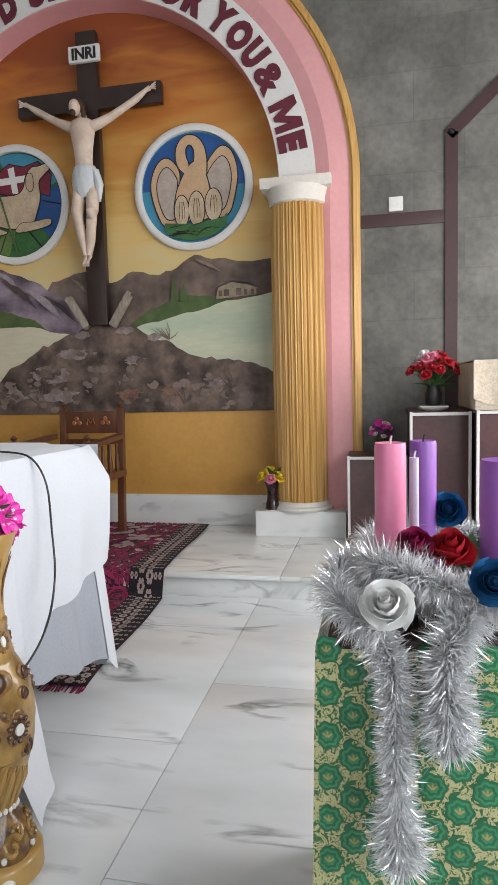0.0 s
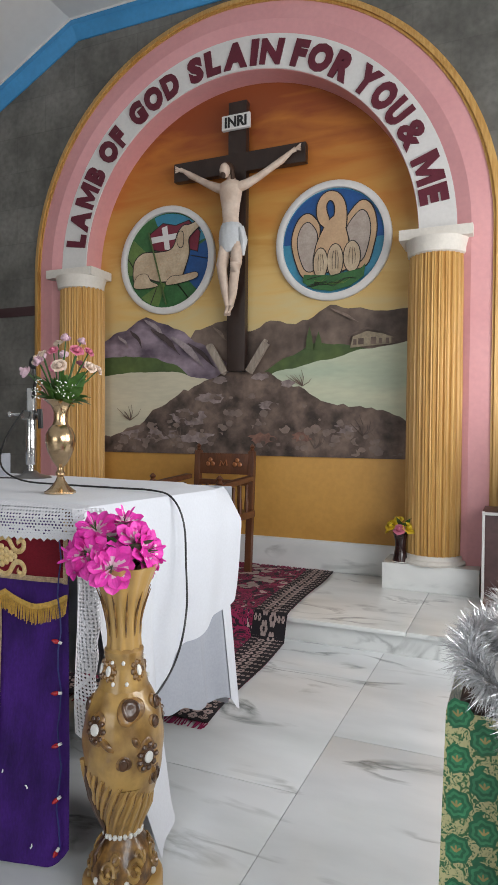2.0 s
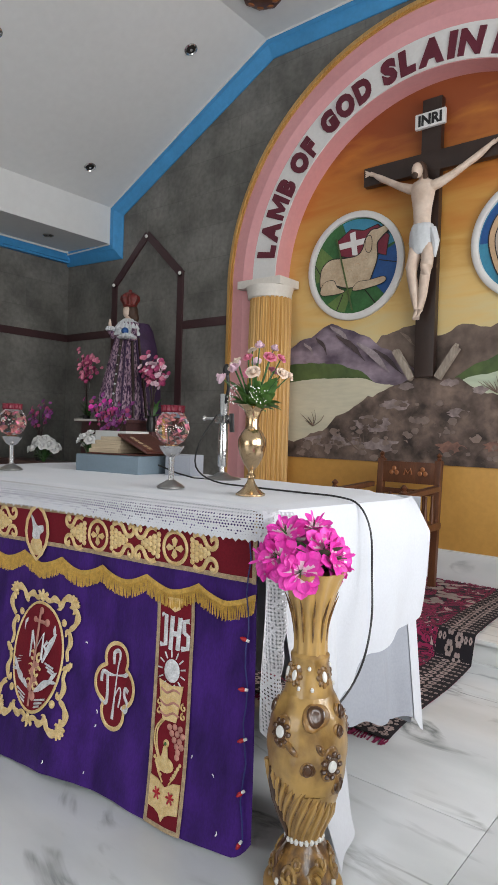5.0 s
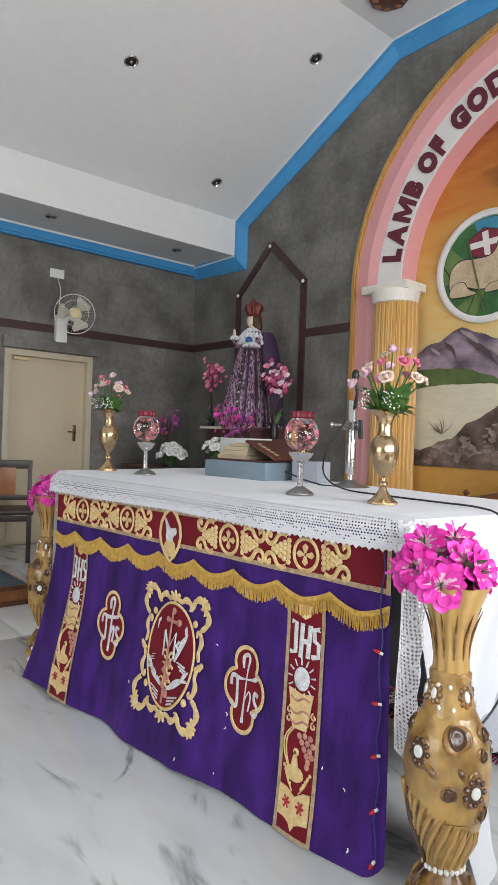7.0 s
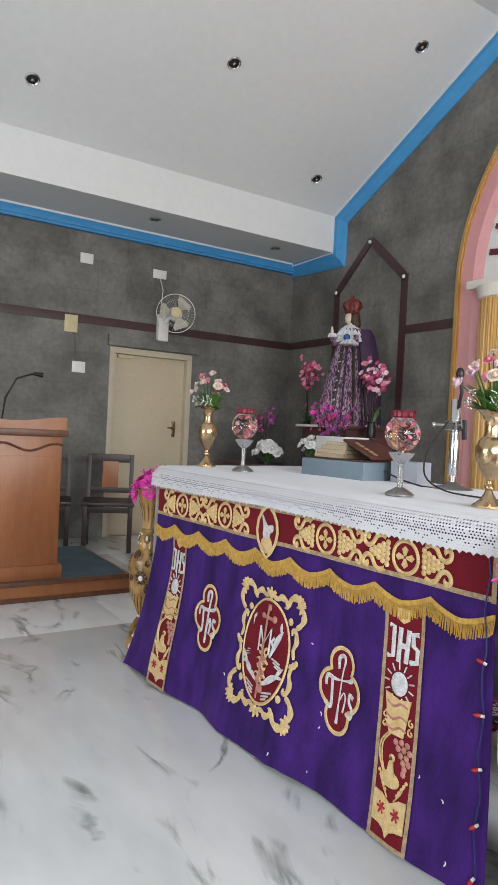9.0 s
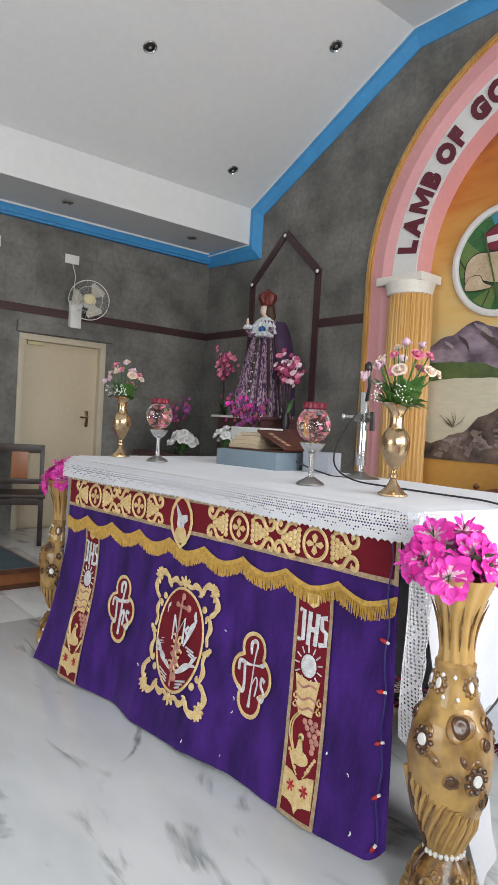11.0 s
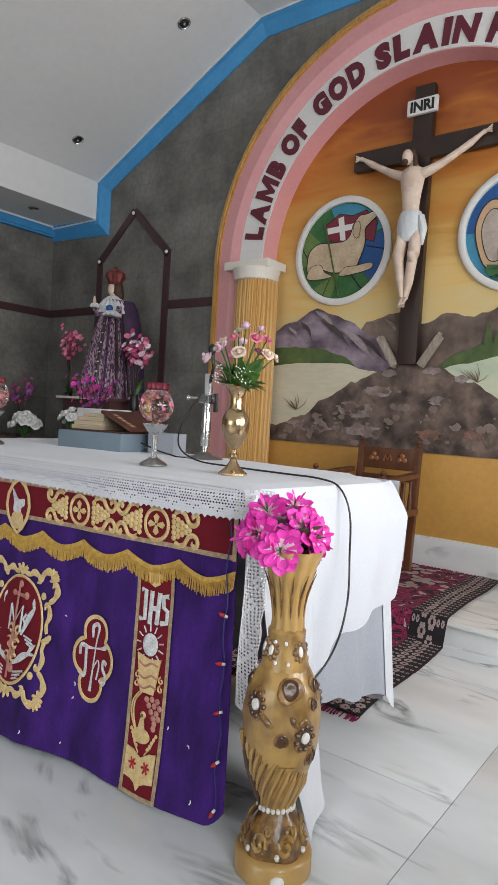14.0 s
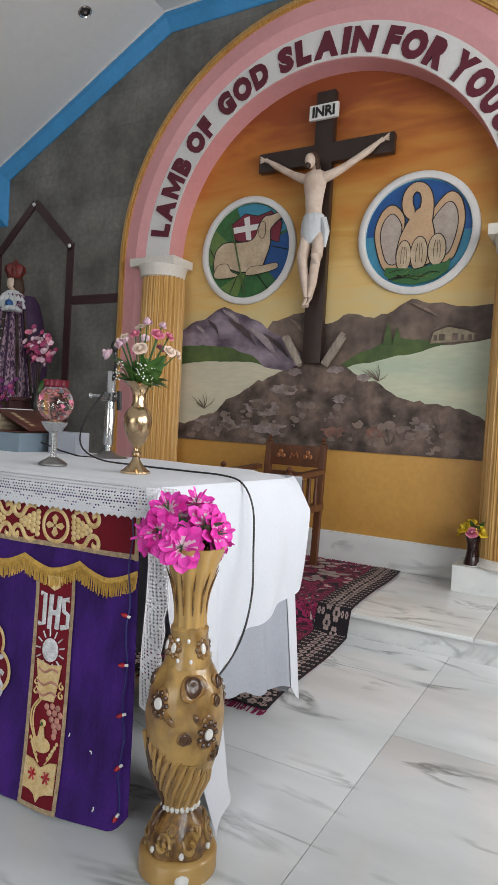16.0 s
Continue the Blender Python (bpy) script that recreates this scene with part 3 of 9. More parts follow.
def pentagon_frame(cx):
    g = Geo()
    hw, za, zb, zt, w = 0.5, 0.13, 2.70, 3.16, 0.077

    def bar(p, q):
        p, q = Vector(p), Vector(q)
        d = (q - p).normalized()
        nn = Vector((-d.y, d.x)) * w / 2
        c = [p + nn, p - nn, q - nn, q + nn]
        g.prism([(v.x, v.y) for v in c], lambda u, v, h: (u, WALL_Y - h, v), 0.016)
    bar((cx - hw, za), (cx - hw, zb))
    bar((cx + hw, za), (cx + hw, zb))
    bar((cx - hw - 0.02, zb - 0.015), (cx, zt))
    bar((cx + hw + 0.02, zb - 0.015), (cx, zt))
    ob = part("trim_pentagon", g, MAROON_STRIP)
    structure(ob, "dark maroon stone house-shaped frame on the grey wall", "trim")
    for p, z in ((cx, zt - 0.02), (cx + hw, zb), (cx - hw, zb)):
        b = Geo().lathe([(0.013, 0), (0.02, 0.01), (0.012, 0.022)], 12, at=pose(p, WALL_Y - 0.016, z, 90, 0, 0))
        part("stud", b, PLASTIC if cx < 0 else BLACK, ob)


pentagon_frame(-4.49)
pentagon_frame(1.48)

# floor: slabs over a bed of grout
floor = structure(part("floor", Geo().box((LEFT_X, REAR_Y, -0.1), (RIGHT_X, STEP_Y + 0.02, -0.006)), GROUT), "polished white marble slab floor with grey veins", "floor")
XJ, SL = -0.113, 0.98
slabs = {}
for i in range(-7, 4):
    xa, xb = XJ + i * SL, XJ + (i + 1) * SL
    xa, xb = max(xa, LEFT_X), min(xb, RIGHT_X)
    if xb - xa < 0.05:
        continue
    off = 2.985 if i % 2 else 3.41
    if i in (-2, -3):
        continue
    if i == -1:
        xa = XJ - 3 * SL
    y = off
    while y > REAR_Y:
        y -= 1.0
    while y < STEP_Y:
        depth = 2.0 if i == -1 and 0.9 < y < 1.1 else 1.0
        ya, yb = max(y, REAR_Y), min(y + depth, STEP_Y)
        y += depth
        if yb - ya < 0.03:
            continue
        key = (round(xb - xa, 3), round(yb - ya, 3))
        if key not in slabs:
            j = 0.0012
            w2, d2 = key[0] / 2 - j, key[1] / 2 - j
            slabs[key] = Geo().box((-w2, -d2, -0.03), (w2, d2, 0.0), 0.0015).mesh("slab", MARBLE)
        s = new("slab", slabs[key])
        s.location = ((xa + xb) / 2, (ya + yb) / 2, 0)
        s.parent = floor
# raised step before the niche
g = Geo()
g.box((LEFT_X, STEP_Y + 0.012, -0.05), (RIGHT_X, MURAL_Y + 0.02, STEP_Z - 0.028))
stp = structure(part("floor_step", g, MARBLE_STEP), "raised veined marble step across the sanctuary", "step")
xs = [LEFT_X, -3.9, -2.6, -1.3, 0.0, 1.3, RIGHT_X]
for a, b in zip(xs, xs[1:]):
    part("tread", Geo().box((a + 0.001, STEP_Y - 0.018, STEP_Z - 0.026), (b - 0.001, MURAL_Y + 0.02, STEP_Z), 0.008), MARBLE_STEP, stp)

# ---- the arch ----
arch = structure(new("arch"), "pink moulded arch with a white lettered band and gold edge", "arch")
FACE_Y = WALL_Y - 0.02


def ring(g, r0, r1, y_of, bottom, n=64, mi=0):
    """Band of the arch between two radii, its legs going down to bottom. y_of(k): front face at inner and outer radius."""
    ts = [("leg", bottom)] + [("arc", math.pi * i / n) for i in range(n + 1)] + [("leg2", bottom)]
    vs = []
    for kind, val in ts:
        for r, y in ((r0, WALL_Y + 0.19 if y_of[2] else WALL_Y), (r0, y_of[0]), (r1, y_of[1]), (r1, WALL_Y)):
            if kind == "leg":
                x, z = XC + r, val
            elif kind == "leg2":
                x, z = XC - r, val
            else:
                x, z = XC + r * math.cos(val), ZC + r * math.sin(val)
            vs.append((x, y, z))
    m = len(ts)
    fs = []
    for j in range(m - 1):
        for i in range(3):
            fs.append((j * 4 + i, j * 4 + i + 1, j * 4 + i + 5, j * 4 + i + 4))
    g.add(vs, fs, mi)


g = Geo()
ring(g, R_IN, R_TEXT + 0.002, (FACE_Y + 0.004, FACE_Y + 0.004, True), STEP_Z)
part("inner_band", g, PINK, arch, "pink reveal")
g = Geo()
ts = [math.pi * i / 72 for i in range(73)]
vs = []
for t in ts:
    for r in (R_IN + 0.004, R_TEXT):
        vs.append((XC + r * math.cos(t), FACE_Y - 0.006, ZC + r * math.sin(t)))
for t in ts:
    for r in (R_IN + 0.004, R_TEXT):
        vs.append((XC + r * math.cos(t), FACE_Y + 0.004, ZC + r * math.sin(t)))
fs = [(2 * i, 2 * i + 1, 2 * i + 3, 2 * i + 2) for i in range(72)]
fs += [(2 * i + 146, 2 * i, 2 * i + 2, 2 * i + 148) for i in range(72)] + [(2 * i + 1, 2 * i + 147, 2 * i + 149, 2 * i + 3) for i in range(72)]
part("lettered_band", Geo().add(vs, fs), WHITE, arch, "white painted band")
g = Geo()
ring(g, R_TEXT, R_TEXT + 0.09, (FACE_Y - 0.004, FACE_Y - 0.03, False), STEP_Z)
ring(g, R_TEXT + 0.09, R_PINK, (FACE_Y - 0.03, FACE_Y - 0.012, False), STEP_Z)
part("outer_band", g, PINK, arch)
for k, (ra, rb, pr) in enumerate(((R_PINK, R_PINK + 0.018, 0.022), (R_PINK + 0.018, R_PINK + 0.042, 0.034), (R_PINK + 0.042, R_OUT, 0.024))):
    g = Geo()
    ring(g, ra, rb, (FACE_Y - pr, FACE_Y - pr + 0.006, False), STEP_Z)
    part("gold_edge", g, GOLD_PAINT, arch)
# lettering
TEXT_RED = material("dark_red_letters", (0.13, 0.012, 0.03), 0.5, vary=0.1)
words = [("LAMB", 172.0, 146.0), ("OF", 143.2, 132.6), ("GOD", 128.0, 109.2), ("SLAIN", 105.4, 75.2), ("FOR", 71.8, 52.8), ("YOU", 50.6, 32.0), ("&", 30.8, 23.4), ("ME", 20.6, 7.6)]
rb = R_IN + 0.04


def bold_m(w=0.2, lo=-0.012, hi=0.162, s=0.046):
    """Heavy capital M."""
    h = hi - lo
    pts = [(0, lo), (0, hi), (0.056, hi), (w / 2, lo + 0.45 * h), (w - 0.056, hi), (w, hi), (w, lo), (w - s, lo), (w - s, lo + 0.55 * h), (w / 2 + 0.014, lo + 0.06 * h), (w / 2 - 0.014, lo + 0.06 * h), (s, lo + 0.55 * h), (s, lo)]
    k = len(pts)
    vs = [Vector((x, y, z)) for z in (-0.005, 0.005) for x, y in pts]
    return vs, [tuple(range(k)), tuple(range(k, 2 * k))] + [(i, (i + 1) % k, k + (i + 1) % k, k + i) for i in range(k)], w


for w, a0, a1 in words:
    cells = [bold_m() if ch == "M" else letters(ch, 0.215, {"&": 0.009, "N": 0.012}.get(ch, 0.0155), 0.005) for ch in w]
    gap = 0.022
    total = sum(c[2] for c in cells) + gap * (len(w) - 1)
    arc = radians(a0 - a1) * (rb + 0.07)
    s = arc / total
    pos = 0.0
    for vs, fs, wd in cells:
        a = radians(a0) - (pos + wd / 2) * s / (rb + 0.07)
        g = Geo()
        out = []
        for v in vs:
            x, y = (v.x - wd / 2) * s, v.y * 1.07
            rr = rb + y
            aa = a - x / (rb + 0.07)
            out.append((XC + rr * math.cos(aa), FACE_Y - 0.007 - (v.z + 0.005) * 0.9, ZC + rr * math.sin(aa)))
        g.add(out, fs)
        part("letter", g, TEXT_RED, arch, "dark red painted letter", smooth=0)
        pos += wd + gap

# ---- columns ----


def column(x, lean=0.0):
    col = thing("column", "fluted gold-painted column with a cream capital on a marble plinth", "column", (x, 5.455, STEP_Z), "columns of the arch")
    part("plinth", Geo().box((-0.305, -0.175, 0), (0.305, 0.17, 0.172), 0.006), MARBLE_STEP, col, "white veined marble plinth")
    part("base", Geo().lathe([(0.215, 0.172), (0.222, 0.185), (0.215, 0.2), (0.2, 0.206), (0.196, 0.215), (0.192, 0.232)], 40), CREAM, col, "cream round base")
    fl = 26

    def mod(a, z):
        u = (a * fl / (2 * math.pi)) % 1.0
        return 1.0 - 0.075 * (0.5 + 0.5 * math.cos(2 * math.pi * u)) ** 2.2 + 0.018 * math.cos(6 * math.pi * u)
    part("shaft", Geo().lathe([(0.183, 0.226), (0.186, 0.4), (0.186, 1.2), (0.183, 2.0), (0.178, 2.2)], fl * 10, (lean, 0, 0), mod=mod), GOLD_PAINT, col, "fluted gold shaft", smooth=60)
    part("echinus", Geo().lathe([(0.178, 2.19), (0.19, 2.2), (0.193, 2.235), (0.2, 2.262), (0.208, 2.295)], 40, (lean * 0.7, 0, 0)), CREAM, col)
    part("abacus", Geo().box((-0.232, -0.13, 2.292), (0.232, 0.15, 2.362), 0.006), CREAM, col)
    return col


column(0.0)
column(-2.93, 0.045)

# ---- the mural in the niche ----
mural = structure(new("mural"), "painted landscape mural with sunset sky, mountains and a rocky hill", "mural")
MZ0 = 0.97


def on_mural(layer):
    return lambda u, v, h: (u, MURAL_Y - layer * 0.003 - h, v)


pts = [(XC + (R_IN + 0.05) * math.cos(math.pi * i / 40), ZC + (R_IN + 0.05) * math.sin(math.pi * i / 40)) for i in range(41)]
part("sky", Geo().prism([(XC + 1.4, MZ0)] + pts + [(XC - 1.4, MZ0)], on_mural(0), 0.002), SKY, mural, "orange sunset sky")


def skyline(keys, base, jag, seed, step=0.04):
    """Outline of a hill: a few heights joined by a rough line, closed along base."""
    rng = random.Random(seed)
    pts = []
    for (xa, za), (xb, zb) in zip(keys, keys[1:]):
        k = max(1, int((xb - xa) / step))
        for i in range(k):
            t = i / k
            e = t * t * (3 - 2 * t)
            pts.append((xa + (xb - xa) * t, za + (zb - za) * e + rng.uniform(-jag, jag)))
    pts.append(keys[-1])
    return pts + [(keys[-1][0], base), (keys[0][0], base)]


ML, MR = XC - 1.38, XC + 1.38
hill = [("mountain", [(-2.0, 1.82), (-1.9, 1.97), (-1.62, 2.03), (-1.42, 1.93), (-1.25, 2.0), (-0.95, 1.95), (-0.85, 1.7)], 1.4, 0.008, MTN_BROWN, "brown far mountain"),
        ("mountain", [(-1.5, 1.72), (-1.2, 1.9), (-0.95, 2.0), (-0.776, 2.09), (-0.6, 2.06), (-0.4, 2.03), (MR, 2.04)], 1.4, 0.006, MTN_BROWN, "dark brown mountain"),
        ("mountain", [(ML, 1.9), (-2.6, 1.99), (-2.36, 2.1), (-2.2, 2.03), (-2.05, 1.98), (-1.85, 1.86), (-1.65, 1.72), (-1.5, 1.6)], 1.4, 0.007, MTN_PURPLE, "purple mountain"),
        ("field", [(ML, 1.77), (-2.6, 1.78), (-2.3, 1.76), (-2.1, 1.7), (-1.9, 1.58)], 1.4, 0.004, FIELD_GREEN, "dark green field"),
        ("field", [(-1.35, 1.6), (-1.1, 1.72), (-0.88, 1.82), (-0.7, 1.8), (-0.55, 1.77), (-0.3, 1.7)], 1.4, 0.004, FIELD_GREEN, "dark green hill"),
        ("water", [(ML, 1.61), (-2.5, 1.64), (-2.1, 1.64), (-1.85, 1.58), (-1.5, 1.5)], 1.1, 0.003, WATER, "pale beige water"),
        ("water", [(-1.5, 1.5), (-1.1, 1.63), (-0.8, 1.69), (-0.5, 1.76), (MR, 1.81)], 1.1, 0.003, TEAL, "pale green water"),
        ("rocks", [(ML, 1.1), (-2.7, 1.11), (-2.45, 1.2), (-2.2, 1.36), (-1.95, 1.49), (-1.75, 1.58), (-1.55, 1.63), (-1.3, 1.62), (-1.05, 1.5), (-0.75, 1.36), (-0.5, 1.34), (MR, 1.22)], MZ0, 0.012, ROCK, "dark rocky hill")]
for k, (nm, keys, base, jag, mt, lab) in enumerate(hill):
    part(nm, Geo().prism(skyline(keys, base, jag, k), on_mural(1 + k), 0.002), mt, mural, lab, smooth=0)
RIDGE_PALE = material("painted_pale_ridge", (0.42, 0.36, 0.37), 0.65, vary=0.25, scale=14, fine=40, second=(0.24, 0.19, 0.22))
RIDGE_BROWN = material("painted_brown_ridge", (0.34, 0.26, 0.21), 0.65, vary=0.25, scale=14, fine=40, second=(0.2, 0.145, 0.115))
RIDGE_DARK = material("painted_dark_ridge", (0.1, 0.07, 0.075), 0.65, vary=0.25, scale=14, fine=40)
for x0, z0, dx, dz, w, mt in ((-2.36, 2.08, 0.2, -0.16, 0.03, RIDGE_PALE), (-2.3, 2.0, 0.28, -0.22, 0.035, RIDGE_DARK), (-2.5, 2.0, 0.12, -0.16, 0.025, RIDGE_DARK), (-2.1, 1.92, 0.3, -0.24, 0.045, RIDGE_PALE), (-1.95, 1.86, 0.26, -0.2, 0.025, RIDGE_DARK),
                            (-2.62, 1.96, 0.1, -0.12, 0.02, RIDGE_PALE), (-0.76, 2.07, 0.2, -0.12, 0.018, RIDGE_BROWN),
                            (-1.72, 1.97, 0.12, -0.1, 0.018, RIDGE_BROWN)):
    rg = random.Random(int(x0 * 1000))
    side, other = [], []
    for k in range(9):
        t = k / 8
        px, pz = x0 + dx * t + 0.008 * math.sin(7 * t + x0), z0 + dz * t + 0.008 * math.sin(5 * t + 3 * x0)
        ww = w * math.sin(math.pi * min(0.97, t + 0.06)) * rg.uniform(0.8, 1.1)
        side.append((px + ww * 0.5, pz + ww * 0.5))
        other.append((px - ww * 0.5, pz - ww * 0.5))
    part("ridge", Geo().prism(side + other[::-1], on_mural(9), 0.001 + 0.0001 * (x0 + 3)), mt, mural, "painted mountain ridge", smooth=0)
rng = random.Random(5)
g = Geo()
for i in range(230):
    x = rng.uniform(-2.65, -0.2)
    top = 1.6 - abs(x + 1.45) * 0.42
    z = rng.uniform(MZ0 + 0.03, max(MZ0 + 0.06, top - 0.04))
    r = rng.uniform(0.012, 0.045)
    k = rng.randint(6, 8)
    ph = rng.uniform(0, 6)
    g.prism([(x + r * rng.uniform(0.7, 1.2) * math.cos(ph + 2 * math.pi * j / k), z + 0.75 * r * rng.uniform(0.7, 1.2) * math.sin(ph + 2 * math.pi * j / k)) for j in range(k)], on_mural(9), 0.0012 + i * 0.00003, rng.choice((0, 0, 1)))
st = part("scree", g, [ROCK, ROCK_PALE, MTN_PURPLE], mural, "painted grey and brown stones", smooth=0)
st["kind"] = "stuff"
HILL_PALE = material("painted_lilac_stone", (0.36, 0.29, 0.28), 0.65, vary=0.3, scale=12, fine=36, second=(0.16, 0.12, 0.115), contrast=0.2)
HILL_RED = material("painted_red_stone", (0.3, 0.15, 0.11), 0.65, vary=0.3, scale=12, fine=36, second=(0.12, 0.07, 0.055))
for k, (px, pz, rx, rz, mt) in enumerate(((-2.3, 1.12, 0.3, 0.06, HILL_PALE), (-1.95, 1.27, 0.22, 0.07, HILL_PALE), (-1.75, 1.42, 0.14, 0.05, HILL_PALE), (-1.85, 1.1, 0.2, 0.05, HILL_PALE), (-1.25, 1.36, 0.1, 0.035, HILL_PALE), (-0.98, 1.12, 0.09, 0.04, HILL_RED), (-1.3, 1.1, 0.12, 0.05, HILL_RED), (-0.65, 1.18, 0.1, 0.04, HILL_PALE), (-1.1, 1.52, 0.07, 0.03, HILL_PALE), (-1.66, 1.56, 0.08, 0.03, HILL_PALE), (-1.32, 1.58, 0.08, 0.03, HILL_PALE))):
    rg = random.Random(40 + k)
    part("stone_patch", Geo().prism([(px + rx * rg.uniform(0.6, 1.1) * math.cos(2 * math.pi * j / 18), pz + rz * rg.uniform(0.6, 1.15) * math.sin(2 * math.pi * j / 18)) for j in range(18)], on_mural(9), 0.0006 + 0.00005 * k), mt, mural, "painted patch of stones", smooth=0)
# far house, cypresses and bare bushes
g = Geo()
HOUSE = material("painted_house", (0.4, 0.33, 0.23), 0.7, vary=0.2, scale=20)
g.prism([(-0.62, 1.77), (-0.6, 1.85), (-0.5, 1.885), (-0.38, 1.86), (-0.3, 1.83), (-0.3, 1.79)], on_mural(9), 0.001)
part("house", g, HOUSE, mural, "small brown farmhouse", smooth=0)
part("house_roof", Geo().prism([(-0.63, 1.845), (-0.5, 1.9), (-0.36, 1.87), (-0.29, 1.835), (-0.29, 1.85), (-0.37, 1.885), (-0.5, 1.915), (-0.64, 1.86)], on_mural(10), 0.001), MTN_BROWN, mural, smooth=0)
for x in (-0.585, -0.4, -0.35, -0.31):
    part("house_window", Geo().prism([(x - 0.012, 1.79), (x + 0.012, 1.79), (x + 0.012, 1.83), (x - 0.012, 1.83)], on_mural(10), 0.001), MTN_BROWN, mural, smooth=0)
part("house_window", Geo().prism([(-0.56, 1.79), (-0.52, 1.79), (-0.52, 1.835), (-0.56, 1.835)], on_mural(10), 0.001).prism([(-0.47, 1.79), (-0.43, 1.79), (-0.43, 1.84), (-0.47, 1.84)], on_mural(10), 0.001), MTN_BROWN, mural, smooth=0)
for x, h in ((-0.93, 0.17), (-0.86, 0.13)):
    part("cypress", Geo().prism([(x - 0.03, 1.77), (x + 0.03, 1.77), (x + 0.022, 1.77 + h * 0.5), (x, 1.77 + h), (x - 0.02, 1.77 + h * 0.5)], on_mural(9), 0.001), FIELD_GREEN, mural, smooth=0)
for bx, bz in ((-0.98, 1.5), (-0.88, 1.03), (-0.52, 1.13), (-2.5, 1.24), (-2.05, 1.05)):
    g = Geo()
    for i in range(7):
        a = rng.uniform(0.5, 2.6)
        L = rng.uniform(0.08, 0.16)
        g.tube([(bx, MURAL_Y - 0.03, bz), (bx + 0.6 * L * math.cos(a), MURAL_Y - 0.03, bz + 0.5 * L * math.sin(a)), (bx + L * math.cos(a + 0.2), MURAL_Y - 0.03, bz + L * math.sin(a))], [0.004, 0.003, 0.001], 4)
    part("bush", g, MTN_BROWN, mural, "painted bare bush", smooth=0)
# ochre panel and marble skirting under it
structure(part("baseboard", Geo().box((XC - 1.37, MURAL_Y - 0.035, STEP_Z), (XC + 1.37, MURAL_Y + 0.02, 0.352), 0.004), MARBLE_STEP), "veined marble skirting at the foot of the niche", "baseboard")
structure(part("trim_panel", Geo().box((XC - 1.37, MURAL_Y - 0.012, 0.35), (XC + 1.37, MURAL_Y + 0.02, MZ0), 0.003), OCHRE), "plain ochre painted panel below the mural", "panel")

# medallions


def medallion(x, z, r, label):
    md = thing("medallion", label, "medallion", (x, MURAL_Y - 0.004, z))
    to = lambda u, v, h: (u, -h, v)
    part("rim", Geo().lathe([(r * 0.88, 0), (r * 0.88, 0.034), (r * 0.9, 0.038), (r * 0.98, 0.034), (r, 0.026), (r, 0)], 64, cap=False, at=pose(0, 0, 0, 90, 0, 0)), WHITE, md, "white plaster rim")
    return md, to


def ellipse(cx, cz, rx, rz, n=32, a0=0, a1=2 * math.pi, rot=0.0):
    full = abs(a1 - a0) > 6.2
    out = []
    for i in range(n + (0 if full else 1)):
        a = a0 + (a1 - a0) * i / n
        u, v = rx * math.cos(a), rz * math.sin(a)
        out.append((cx + u * math.cos(rot) - v * math.sin(rot), cz + u * math.sin(rot) + v * math.cos(rot)))
    return out


GLASS_BLUE = material("painted_blue", (0.015, 0.09, 0.3), 0.4, vary=0.12, scale=9)
GLASS_SKY = material("painted_sky_blue", (0.05, 0.27, 0.42), 0.4, vary=0.12, scale=9)
GLASS_GREEN = material("painted_green", (0.045, 0.17, 0.05), 0.4, vary=0.2, scale=9)
GLASS_LIME = material("painted_lime", (0.14, 0.23, 0.06), 0.4, vary=0.15, scale=9)
GLASS_DARK = material("painted_outline", (0.02, 0.015, 0.014), 0.5)
BEIGE = material("painted_beige", (0.64, 0.53, 0.38), 0.5, vary=0.15, scale=10, second=(0.42, 0.3, 0.19))
GREY_BEIGE = material("painted_grey_beige", (0.5, 0.43, 0.38), 0.5, vary=0.15, scale=14, second=(0.36, 0.29, 0.25))
PEACH = material("painted_peach", (0.6, 0.4, 0.24), 0.5, vary=0.1, scale=10)
WINE = material("painted_wine", (0.22, 0.02, 0.045), 0.5, vary=0.15)


def outlined(md, to, name, pts, mt, lift, label="", line=0.009):
    """A flat painted shape with a dark contour under it."""
    if sum(a[0] * b[1] - b[0] * a[1] for a, b in zip(pts, list(pts[1:]) + [pts[0]])) < 0:
        pts = list(pts)[::-1]
    big = []
    for i, p in enumerate(pts):
        a, b = Vector(pts[i - 1]), Vector(pts[(i + 1) % len(pts)])
        d = b - a
        nn = Vector((d.y, -d.x)).normalized() if d.length else Vector((0, 0))
        big.append((p[0] + nn.x * line, p[1] + nn.y * line))
    part("contour", Geo().prism(big, lambda u, v, h: to(u, v, h + lift), 0.0012), GLASS_DARK, md, smooth=0)
    return part(name, Geo().prism(pts, lambda u, v, h: to(u, v, h + lift), 0.0024), mt, md, label, smooth=0)


R = 0.44
md, to = medallion(-2.16, 2.55, R, "round painted medallion with a white-rimmed plain pale shape and flag")
part("ground", Geo().prism(ellipse(0, 0, R * 0.88, R * 0.88, 48), to, 0.008), GLASS_GREEN, md, "green painted glass ground")
part("pane", Geo().prism([(0.05, -0.02)] + ellipse(0, 0, R * 0.86, R * 0.86, 18, -0.75, 0.35), lambda u, v, h: to(u, v, h + 0.009), 0.002), GLASS_BLUE, md, smooth=0)
part("pane", Geo().prism([(0.02, 0.02)] + ellipse(0, 0, R * 0.86, R * 0.86, 16, 0.4, 1.9), lambda u, v, h: to(u, v, h + 0.009), 0.002), GLASS_SKY, md, smooth=0)
part("pane", Geo().prism([(-0.05, -0.05)] + ellipse(0, 0, R * 0.86, R * 0.86, 12, 2.6, 3.4), lambda u, v, h: to(u, v, h + 0.009), 0.002), GLASS_LIME, md, smooth=0)
